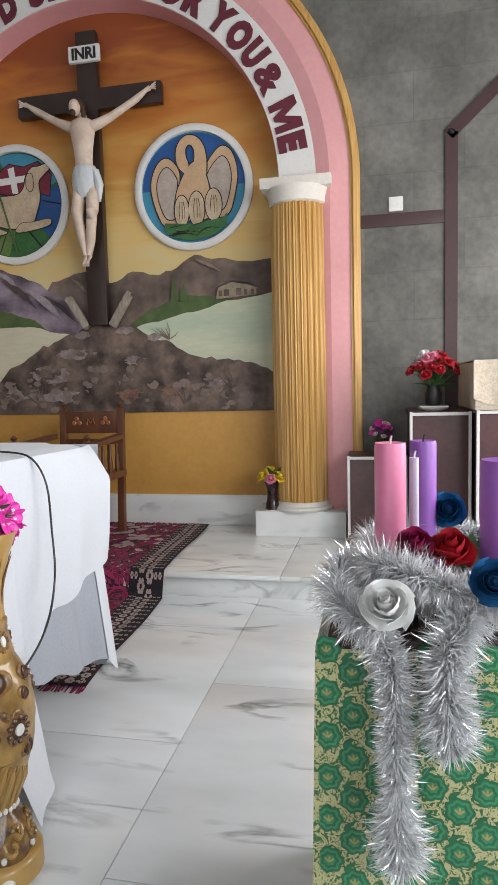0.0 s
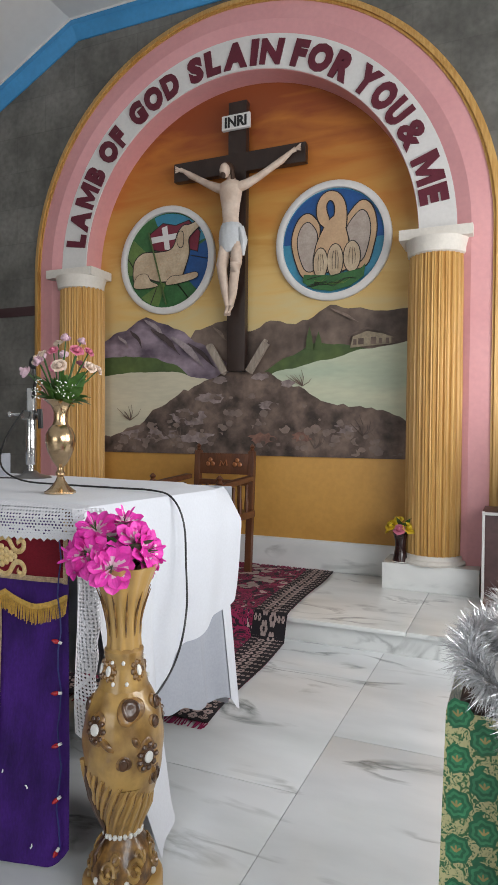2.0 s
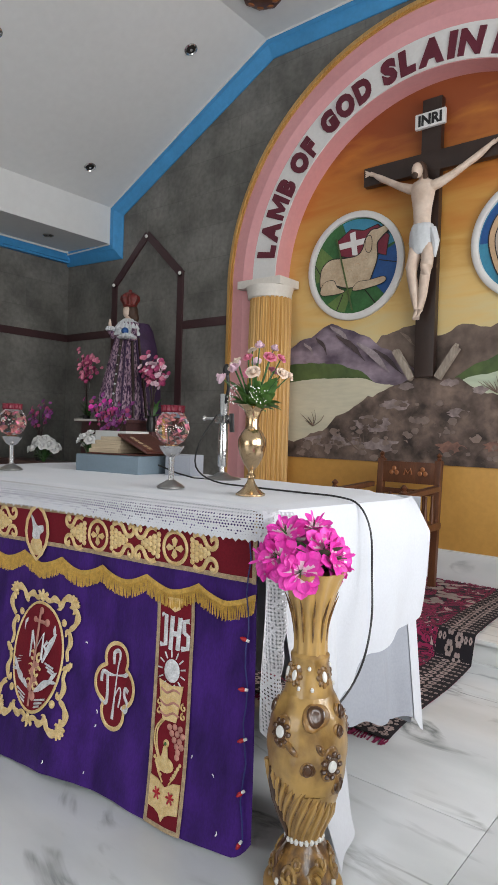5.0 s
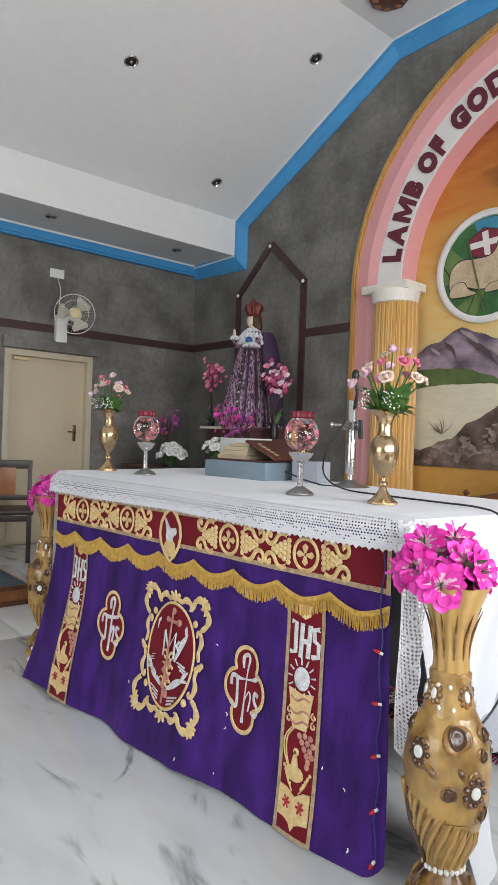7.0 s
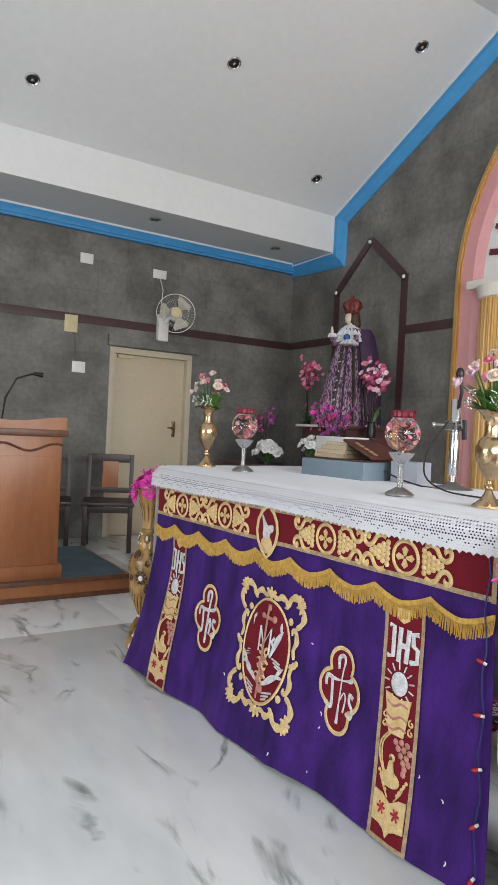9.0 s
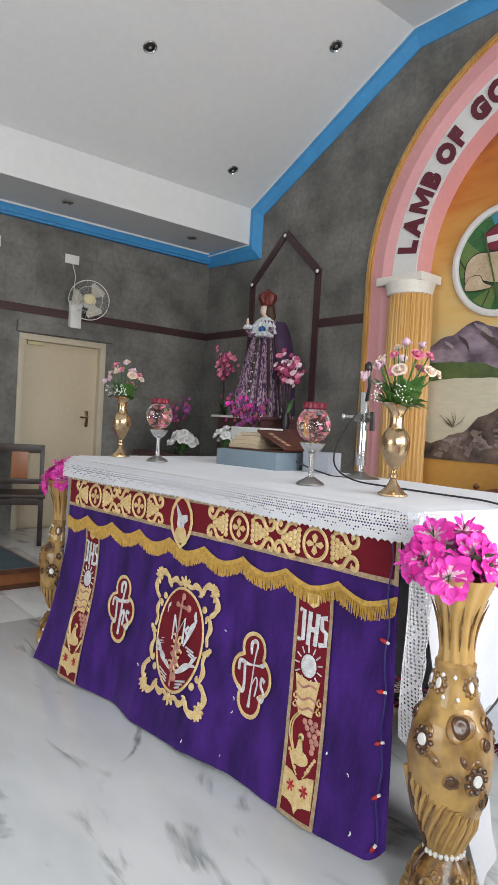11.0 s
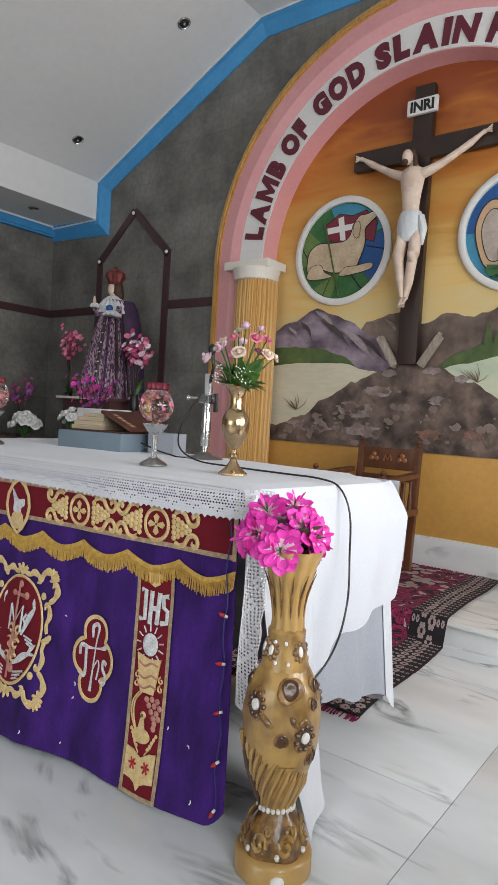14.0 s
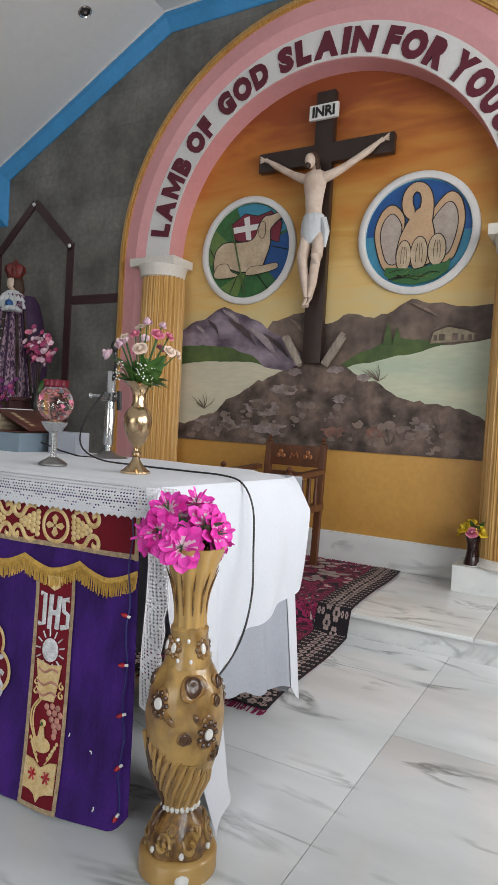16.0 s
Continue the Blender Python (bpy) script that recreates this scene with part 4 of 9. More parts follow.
part("pane", Geo().prism([(0.0, -0.15)] + ellipse(0, 0, R * 0.86, R * 0.86, 12, 4.0, 4.5), lambda u, v, h: to(u, v, h + 0.009), 0.002), GLASS_LIME, md, smooth=0)
outlined(md, to, "flag", [(-0.17, 0.22), (-0.04, 0.3), (0.08, 0.27), (0.2, 0.3), (0.3, 0.2), (0.28, 0.05), (0.14, 0.1), (0.02, 0.06), (-0.13, 0.1)][::-1], WINE, 0.012, "wine-red flag")
part("flag_cross", Geo().prism([(-0.02, 0.09), (0.03, 0.08), (0.0, 0.28), (-0.05, 0.27)], lambda u, v, h: to(u, v, h + 0.0145), 0.002).prism([(-0.14, 0.15), (0.16, 0.17), (0.16, 0.215), (-0.15, 0.2)], lambda u, v, h: to(u, v, h + 0.0145), 0.0026), WHITE, md, "white cross on the flag", smooth=0)
body = rounded([(-0.3, -0.16), (-0.32, -0.08), (-0.3, 0.02), (-0.22, 0.075), (-0.1, 0.07), (0.02, 0.075), (0.075, 0.12), (0.1, 0.2), (0.15, 0.26), (0.21, 0.265), (0.29, 0.285), (0.3, 0.25), (0.24, 0.2), (0.2, 0.15), (0.205, 0.04), (0.17, -0.07), (0.12, -0.15), (-0.05, -0.17), (-0.2, -0.13)])[::-1]
outlined(md, to, "pale_shape", body, BEIGE, 0.017, "plain beige painted shape")
for pts in ([(0.0, -0.2), (0.04, -0.14), (0.14, -0.135), (0.27, -0.12), (0.28, -0.16), (0.16, -0.19)], [(-0.31, -0.2), (-0.28, -0.11), (-0.19, -0.1), (-0.15, -0.16), (-0.08, -0.2), (-0.2, -0.215)], [(0.11, 0.21), (0.15, 0.21), (0.155, 0.12), (0.13, 0.09), (0.1, 0.13)]):
    outlined(md, to, "pale_lobe", rounded(pts)[::-1], BEIGE, 0.0205, "", 0.005)
for k, (u0, v0) in enumerate(((-0.24, 0.0), (-0.18, -0.05), (-0.11, 0.01), (-0.04, -0.04), (0.03, 0.0), (0.1, 0.03), (0.12, -0.05), (-0.12, -0.09), (0.02, -0.1))):
    part("brush_curl", Geo().tube([(u0 + 0.022 * math.cos(t), -0.0205, v0 + 0.016 * math.sin(t)) for t in (0.2, 1.0, 1.8, 2.6, 3.4)], 0.0018, 4), PEACH, md)
for pts in ([(-0.38, 0.05), (-0.2, -0.22)], [(0.1, -0.2), (0.2, -0.32)], [(-0.1, -0.22), (-0.16, -0.36)], [(0.22, 0.02), (0.38, -0.02)], [(0.2, 0.3), (0.3, 0.22)]):
    part("lead_line", Geo().tube([(u, -0.0125, v) for u, v in pts], 0.004, 5), GLASS_DARK, md)
part("pole", Geo().tube([(-0.17, -0.024, 0.24), (0.0, -0.026, -0.36)], 0.007, 6), FIELD_GREEN, md)

md, to = medallion(-0.765, 2.56, 0.437, "round painted medallion with a white rim, peach plain shape and nest")
R = 0.437
part("ground", Geo().prism(ellipse(0, 0, R * 0.88, R * 0.88, 48), to, 0.008), GLASS_SKY, md, "sky-blue painted glass ground")
part("pane", Geo().prism(ellipse(0, 0, R * 0.86, R * 0.86, 30, 0.0, math.pi), lambda u, v, h: to(u, v, h + 0.009), 0.002), GLASS_BLUE, md, smooth=0)
for outer, inner in (([(-0.1, 0.12), (-0.18, 0.215), (-0.26, 0.18), (-0.31, 0.05), (-0.29, -0.1), (-0.22, -0.25), (-0.12, -0.22), (-0.11, -0.03)], [(-0.12, 0.07), (-0.18, 0.15), (-0.235, 0.12), (-0.265, 0.03), (-0.25, -0.09), (-0.2, -0.2), (-0.13, -0.19), (-0.12, -0.03)]),
                     ([(0.09, 0.12), (0.2, 0.26), (0.285, 0.225), (0.325, 0.08), (0.3, -0.08), (0.25, -0.2), (0.14, -0.2), (0.12, 0.0)], [(0.11, 0.08), (0.2, 0.19), (0.255, 0.165), (0.28, 0.06), (0.26, -0.07), (0.22, -0.16), (0.15, -0.17), (0.13, 0.0)])):
    order = 1 if outer[0][0] < 0 else -1
    outlined(md, to, "side_shape", rounded(outer[::-order])[::-1] if order > 0 else rounded(outer[::-1])[::-1], PEACH, 0.013, "peach painted lobe", 0.009)
    outlined(md, to, "side_fill", rounded(inner[::-order])[::-1] if order > 0 else rounded(inner[::-1])[::-1], GREY_BEIGE, 0.0165, "", 0.007)
outlined(md, to, "middle_shape", rounded([(-0.12, -0.2), (-0.125, -0.05), (-0.07, 0.08), (-0.01, 0.16), (0.06, 0.18), (0.1, 0.08), (0.125, -0.06), (0.1, -0.22)][::-1]), PEACH, 0.0195, "", 0.008)
line = curve_through(((0.045, 0.1), (0.062, 0.18), (0.055, 0.26), (0.02, 0.315), (-0.035, 0.325), (-0.075, 0.28), (-0.08, 0.21), (-0.06, 0.15), (-0.045, 0.1)), 4)
wide = [v.y for v in curve_through([(0.1 * k, w) for k, w in enumerate((0.06, 0.045, 0.037, 0.033, 0.032, 0.033, 0.037, 0.036, 0.008))], 4)]
last = len(line) - 1
left_e, right_e = [], []
for k, p in enumerate(line):
    d = (line[min(k + 1, last)] - line[max(k - 1, 0)]).normalized()
    left_e.append((p.x - d.y * wide[k], p.y + d.x * wide[k]))
    right_e.append((p.x + d.y * wide[k], p.y - d.x * wide[k]))
g = Geo()
for lift, grow, mi_ in ((0.0205, 0.008, 1), (0.0225, 0.0, 0)):
    for k in range(last):
        c = [Vector(left_e[k]), Vector(left_e[k + 1]), Vector(right_e[k + 1]), Vector(right_e[k])]
        a, b = (c[0] - c[3]).normalized() * grow, (c[1] - c[2]).normalized() * grow
        c = [c[0] + a, c[1] + b, c[2] - b, c[3] - a]
        g.add([to(v.x, v.y, lift) for v in c], [(0, 1, 2, 3)], mi_)
part("neck_shape", g, [PEACH, GLASS_DARK], md, "curved peach band", smooth=0)
for u, v, rx, rz in ((-0.085, -0.16, 0.052, 0.11), (0.025, -0.15, 0.058, 0.12), (0.15, -0.13, 0.06, 0.11)):
    outlined(md, to, "small_shape", ellipse(u, v, rx, rz, 20), BEIGE, 0.0235, "small beige painted oval", 0.007)
    for k in (-0.4, 0.1, 0.5):
        part("brush_line", Geo().tube([(u + k * rx * w, -0.0275, v + q * rz) for w, q in ((0.5, 0.6), (0.9, 0.1), (0.8, -0.5))], 0.002, 4), GLASS_DARK, md)
part("nest", Geo().prism([(-0.21, -0.235), (0.0, -0.255), (0.22, -0.225), (0.25, -0.19), (0.24, -0.28), (0.14, -0.345), (0.0, -0.37), (-0.14, -0.345), (-0.22, -0.29)], lambda u, v, h: to(u, v, h + 0.027), 0.004), GLASS_GREEN, md, "dark green nest")
rng = random.Random(31)
for k in range(16):
    u0, v0 = rng.uniform(-0.19, 0.1), rng.uniform(-0.33, -0.25)
    part("nest_strand", Geo().tube([(u0, -0.0325, v0), (u0 + 0.05, -0.034, v0 + rng.uniform(-0.02, 0.012)), (u0 + 0.1, -0.0325, v0 + rng.uniform(-0.012, 0.03))], 0.003, 4), rng.choice((GLASS_DARK, GLASS_LIME)), md)

# ---- crucifix ----
CY = 5.53
cross = thing("crucifix", "dark brown wooden wall crucifix with a plain pale painted figure", "crucifix")
up = Geo().box((-1.575, CY, 1.62), (-1.424, CY + 0.06, 3.675), 0.006)
part("upright", up, DARK_WOOD, cross)
part("crossbeam", Geo().box((-2.05, CY - 0.002, 3.135), (-0.95, CY + 0.058, 3.28), 0.006), DARK_WOOD, cross)
sign = part("title_board", Geo().box((-1.617, CY - 0.03, 3.455), (-1.385, CY - 0.002, 3.565), 0.004, at=None), WHITE, cross, "white board with black letters")
vs, fs, wd = letters("INRI", 0.105, 0.004, 0.002)
part("lettering", Geo().add([(-1.5 + (v.x - wd / 2) * 0.95, CY - 0.032 - v.z, 3.474 + v.y) for v in vs], fs), BLACK, sign, "black letters", smooth=0)
for s, x in ((-1, -1.665), (1, -1.325)):
    part("wedge", Geo().box((-0.027, -0.02, -0.13), (0.027, 0.02, 0.13), 0.004, at=pose(x, CY + 0.02, 1.72, 0, s * 33, 0)).box((-0.031, -0.012, -0.135), (-0.006, 0.02, 0.145), 0.004, at=pose(x, CY + 0.034, 1.722, 0, s * 33, 0)), WEDGE, cross, "wooden wedge at the foot")


def plain_figure():
    """A plain standing shape with raised arms: skin, cloth and hair in one mesh."""
    g = Geo()
    y = CY - 0.085
    cx = -1.5
    chest = [(0.062, 2.62), (0.07, 2.7), (0.066, 2.76), (0.074, 2.84), (0.09, 2.93), (0.1, 2.985), (0.085, 3.025), (0.038, 3.05), (0.032, 3.08)]
    g.lathe(chest, 20, (cx - 0.01, y, 0), mod=lambda a, z: 1 - 0.35 * abs(math.sin(a)))
    g.ball((cx - 0.04, y - 0.045, 3.108), (0.04, 0.044, 0.056), 16, 0)
    g.ball((cx - 0.034, y - 0.008, 3.128), (0.05, 0.05, 0.054), 16, 2)
    g.tube([(cx + 0.008, y - 0.015, 3.12), (cx + 0.014, y - 0.02, 3.06), (cx + 0.008, y - 0.025, 3.01)], [0.014, 0.018, 0.008], 8, 2)
    g.tube([(cx - 0.078, y - 0.03, 3.12), (cx - 0.082, y - 0.035, 3.07)], [0.012, 0.01], 8, 2)
    g.ball((cx - 0.045, y - 0.07, 3.066), (0.024, 0.02, 0.028), 10, 2)
    for s, hx, hz in ((-1, -1.975, 3.215), (1, -1.02, 3.225)):
        g.tube([(cx + s * 0.05, y, 2.985), (cx + s * 0.12, y + 0.005, 3.005), (cx + s * 0.2, y + 0.02, 3.045), (cx + s * 0.29, y + 0.035, 3.1), (cx + s * 0.38, y + 0.048, 3.155), (hx - s * 0.03, y + 0.058, hz - 0.015), (hx, y + 0.06, hz)],
               [0.04, 0.036, 0.029, 0.025, 0.025, 0.015, 0.018], 12)
        for k in range(4):
            g.tube([(hx, y + 0.06, hz), (hx + s * 0.045, y + 0.05, hz + 0.03 - 0.016 * k)], [0.009, 0.005], 5)
    cloth = [(0.072, 2.5), (0.094, 2.53), (0.1, 2.6), (0.094, 2.67), (0.082, 2.715), (0.075, 2.72)]
    g.lathe(cloth, 36, (cx - 0.005, y, 0), mod=lambda a, z: (1 - 0.3 * abs(math.sin(a))) * (1 + 0.05 * math.sin(9 * a + z * 25)), mi=1)
    g.tube([(cx + 0.085, y - 0.02, 2.68), (cx + 0.108, y - 0.02, 2.58), (cx + 0.1, y - 0.01, 2.47)], [0.024, 0.03, 0.01], 8, 1)
    for s, kx in ((-1, -0.058), (1, 0.056)):
        g.tube([(cx + s * 0.048, y, 2.56), (cx + kx, y - 0.045, 2.4), (cx + kx * 0.9, y - 0.05, 2.34), (cx + s * 0.028 - 0.012, y - 0.01, 2.2), (cx + s * 0.012 - 0.015, y, 2.1), (cx - 0.01 + s * 0.012, y - 0.05, 2.03)],
               [0.05, 0.044, 0.037, 0.034, 0.021, 0.016], 12)
    return g


fig = part("statue", plain_figure(), [SKIN, LINEN, HAIR], None)
tagged(fig, "pale painted plain figure with white cloth on the cross", "statue")

# ---- the altar ----
AZ = 0.951
FL, FR, BR, BL = Vector((-2.46, 2.315)), Vector((-0.6, 2.505)), Vector((-0.505, 3.30)), Vector((-2.55, 3.28))


def top_at(u, v):
    """Point of the altar top in plan: u along the front, v from front to back."""
    return (FL * (1 - u) + FR * u) * (1 - v) + (BL * (1 - u) + BR * u) * v


altar = thing("altar_table", "long altar table under white cloths", "table", (-1.5, 2.85, 0))
altar.location = (0, 0, 0)
g = Geo()
g.add([(*(top_at(u, v)), z) for z in (0.88, AZ - 0.012) for u, v in ((0.01, 0.02), (0.99, 0.02), (0.99, 0.98), (0.01, 0.98))], [(0, 1, 2, 3), (4, 5, 6, 7), (0, 1, 5, 4), (1, 2, 6, 5), (2, 3, 7, 6), (3, 0, 4, 7)])
part("tabletop", g, BROWN_WOOD, altar)
for u, v in ((0.05, 0.1), (0.9, 0.14), (0.86, 0.85), (0.05, 0.9)):
    p = top_at(u, v)
    part("leg", Geo().box((p.x - 0.035, p.y - 0.035, 0), (p.x + 0.035, p.y + 0.035, 0.88), 0.005), BROWN_WOOD, altar)

cloth = thing("tablecloth", "white altar cloth hanging in loose folds over the table end", "tablecloth")
rng = random.Random(3)


def top_sheet(u, v):
    p = top_at(u, v)
    z = AZ + 0.004 + 0.014 * (1 - u) + 0.004 * noise.noise(Vector((p.x * 3, p.y * 4, 0)))
    if v < 0.05:
        z -= 0.012 * (1 - v / 0.05)
    if u > 0.97:
        z -= 0.012 * (u - 0.97) / 0.03
    if v > 0.92 and u > 0.9:
        z -= 0.05 * (v - 0.92) / 0.08 * (u - 0.9) / 0.1
    return (p.x, p.y, z)


part("top", Geo().grid(90, 40, top_sheet), CLOTH, cloth, smooth=80)


def hem(y):
    """Height of the lower edge of the end drape, from front to back."""
    keys = [(2.48, 0.03), (2.68, 0.025), (2.75, 0.22), (2.85, 0.35), (3.0, 0.45), (3.15, 0.5), (3.34, 0.52)]
    for (a, za), (b, zb) in zip(keys, keys[1:]):
        if y <= b:
            t = max(0.0, (y - a) / (b - a))
            return za + (zb - za) * t * t * (3 - 2 * t)
    return keys[-1][1]


def end_drape(u, v):
    """u front to back, v top to hem."""
    p = FR * (1 - u) + BR * u
    y = p.y + 0.0
    zb = hem(y)
    z = AZ - 0.004 - (AZ - zb) * v
    fold = 0.018 * math.sin(9 * u + 1.2) * v + 0.012 * math.sin(25 * u + 3 * v) * v ** 1.5
    out = 0.012 + 0.05 * min(1, v * 3) ** 0.5 * 0.5 + fold  + (0.22 * v * v * (1 - u / 0.35) ** 0.6 if u < 0.35 else 0)
    if u > 0.84:
        e = (u - 0.84) / 0.16
        out += e * (-0.04 + 0.065 * min(1, v * 3.5)) - 0.035 * e * v
    return (p.x + out, y + 0.035 * v * math.sin(7 * u), z)


part("end_drape", Geo().grid(70, 40, end_drape), CLOTH, cloth, "white drape over the end", smooth=80)


def front_drape(u, v):
    """White cloth hanging behind the frontal and turning the corner."""
    p = FL * (1 - u) + FR * u
    return (p.x, p.y + 0.012 + 0.006 * math.sin(40 * u) * v, AZ - 0.006 - 0.9 * v)


part("front_drape", Geo().grid(90, 12, lambda u, v: front_drape(u * 0.965, v)), CLOTH, cloth, smooth=80)


def back_drape(u, v):
    p = BL * (1 - u) + BR * u
    return (p.x, p.y + 0.02 + 0.015 * math.sin(30 * u) * v, AZ - 0.004 - 0.85 * v)


part("back_drape", Geo().grid(60, 10, back_drape), CLOTH, cloth, smooth=80)


def left_drape(u, v):
    p = FL * (1 - u) + BL * u
    return (p.x - 0.015 - 0.02 * v + 0.012 * math.sin(22 * u) * v, p.y, AZ - 0.004 - 0.88 * v)


part("end_drape", Geo().grid(30, 10, left_drape), CLOTH, cloth, smooth=80)

under = thing("underskirt", "skirt hanging under the altar cloth, coloured darker than it", "cloth")


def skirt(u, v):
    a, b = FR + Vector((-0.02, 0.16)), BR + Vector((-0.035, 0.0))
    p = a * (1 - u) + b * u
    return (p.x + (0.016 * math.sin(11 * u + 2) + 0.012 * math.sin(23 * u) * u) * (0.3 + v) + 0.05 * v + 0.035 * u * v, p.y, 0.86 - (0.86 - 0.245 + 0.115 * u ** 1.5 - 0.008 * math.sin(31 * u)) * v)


# main panel in the darkened cloth colour, corner panel in plain CLOTH
part("cloth", Geo().grid(50, 14, lambda u, v: skirt(u * 0.93, v)), CLOTH_GREY, under, "panel coloured darker than the altar cloth", smooth=80)
part("cloth", Geo().grid(24, 14, lambda u, v: tuple(a + b for a, b in zip(skirt(0.9 + 0.1 * u, v), (0.004, 0.0, -0.04 * u * v)))), CLOTH, under, "white corner panel", smooth=80)

# frontal: purple velvet hanging in front, slightly flared at the foot
A0, B0 = Vector((-2.44, 2.285)), Vector((-0.575, 2.468))
FDIR = (B0 - A0).normalized()
FN = Vector((FDIR.y, -FDIR.x))        # towards the room
FLEN = (B0 - A0).length
S0, S1 = 0.052, 1.845               # the side edges of the cloth


def front(s, z, h=0.0):
    """Point of the frontal: s metres from its left edge, height z, h metres proud of it."""
    k = max(0.0, (0.62 - z) / 0.62)
    flare = (0.115 * k ** 1.3) * min(1.0, (FLEN - s) / 0.35 + 0.35)
    wave = 0.011 * noise.noise(Vector((s * 4.5, z * 3.2, 2))) + 0.006 * noise.noise(Vector((s * 13, z * 2.0, 5))) + 0.016 * k * math.sin(7.5 * s + 0.6) + 0.007 * k * math.sin(17 * s + 2)
    splay = 0.085 * max(0.0, 0.64 - z) - 0.13 * k ** 1.5 * max(0.0, 1 - s / 0.3)
    p = A0 + FDIR * (s + splay) + FN * (flare + wave + h)
    return Vector((p.x, p.y, z))


frontal = thing("altar_frontal", "purple velvet altar frontal embroidered in gold, silver and maroon", "altar frontal")


def sheet(u, v):
    s = S0 + u * (S1 - S0)
    low = 0.01 + 0.012 * max(0, math.sin(6.5 * s + 0.4)) * (s < 1.5)
    low += 0.045 * max(0.0, (s - S1 + 0.06) / 0.06) ** 2
    return front(s, 0.93 - (0.93 - low) * v)


part("velvet", Geo().grid(130, 46, sheet), PURPLE, frontal, "purple velvet", smooth=80)


def applique(name, pts, mt, lift, label="", parent=None, d=0.0025):
    return part(name, Geo().prism(pts, lambda u, v, h: front(u, v, lift + h), d), mt, parent or frontal, label, smooth=0)


def band_strip(name, s0, s1, z0, z1, lift, mt, vertical=False, label=""):
    g = Geo()
    if vertical:
        g.grid(3, 40, lambda u, v: front(s0 + (s1 - s0) * u, z0 + (z1 - z0) * v, lift))
    else:
        g.grid(90, 3, lambda u, v: front(s0 + (s1 - s0) * u, z0 + (z1 - z0) * v, lift))
    return part(name, g, mt, frontal, label, smooth=80)


band_strip("maroon_band", S0, S1, 0.75, 0.872, 0.004, MAROON, label="maroon velvet band")
band_strip("braid", S0, S1, 0.742, 0.757, 0.006, GOLD_BRAID, label="gold braid")
band_strip("braid", S0, S1, 0.862, 0.874, 0.006, GOLD_BRAID, label="gold braid")
band_strip("braid", S1 - 0.014, S1, 0.74, 0.93, 0.0065, GOLD_BRAID, True)
band_strip("braid", S0, S0 + 0.014, 0.74, 0.93, 0.0065, GOLD_BRAID, True)


def stroke(g, pts, w, lift=0.0055, mi=0, d=0.0035):
    """A stitched line of width w along points (s, z)."""
    w *= 1.35
    pts = [Vector(p) for p in pts]
    vs = []
    for i, p in enumerate(pts):
        t = (pts[min(i + 1, len(pts) - 1)] - pts[max(i - 1, 0)])
        t = t.normalized() if t.length else Vector((1, 0))
        nn = Vector((-t.y, t.x)) * w / 2
        vs += [front(*(p + nn), lift), front(*p, lift + d), front(*(p - nn), lift)]
    g.add(vs, [(3 * i + j, 3 * i + j + 1, 3 * i + j + 4, 3 * i + j + 3) for i in range(len(pts) - 1) for j in range(2)], mi)


def spiral(cx, cz, r, turns, a0, flip=1, n=18, r1=0.25):
    out = []
    for i in range(n + 1):
        t = i / n
        a = a0 + flip * turns * 2 * math.pi * t
        rr = r * (1 - (1 - r1) * t)
        out.append((cx + rr * math.cos(a), cz + rr * math.sin(a)))
    return out


def disc(g, s, z, r, lift=0.006, n=12, mi=0, d=0.004, rz=None):
    ring_pts = [(s + r * math.cos(2 * math.pi * i / n), z + (rz or r) * math.sin(2 * math.pi * i / n)) for i in range(n)]
    k = len(g.v)
    g.add([front(u, v, lift) for u, v in ring_pts] + [front(s + (u - s) * 0.6, z + (v - z) * 0.6, lift + d) for u, v in ring_pts] + [front(s, z, lift + d)],
          [(i, (i + 1) % n, n + (i + 1) % n, n + i) for i in range(n)] + [(n + i, n + (i + 1) % n, 2 * n) for i in range(n)], mi)


# gold scrollwork, roundels and fruit along the maroon band
ZB = 0.807


def vine(s, f):
    """A bunch of stitched fruit that points away from its roundel, between two S-shaped tendrils."""
    g = Geo()
    for a, cnt in ((0.008, 5), (0.025, 4), (0.041, 3), (0.056, 2), (0.07, 1)):
        for i in range(cnt):
            disc(g, s + f * a, ZB + (i - (cnt - 1) / 2) * 0.0165, 0.0098, 0.006, 9)
    tagged(part("fruit_motif", g, GOLD_THREAD, frontal, "gold embroidered fruit", smooth=60), kind="stuff")
    for v in (1, -1):
        g = Geo()
        path = [(0.014, 0.046), (0.032, 0.053), (0.05, 0.047), (0.06, 0.032), (0.07, 0.019), (0.086, 0.015), (0.1, 0.025), (0.102, 0.042), (0.091, 0.05), (0.083, 0.043), (0.088, 0.036)]
        stroke(g, curve_through([(s + f * a, ZB + v * b) for a, b in path], 3), 0.0115, 0.0062, d=0.005)
        part("scroll", g, GOLD_THREAD, frontal, "gold embroidered scroll", smooth=60)


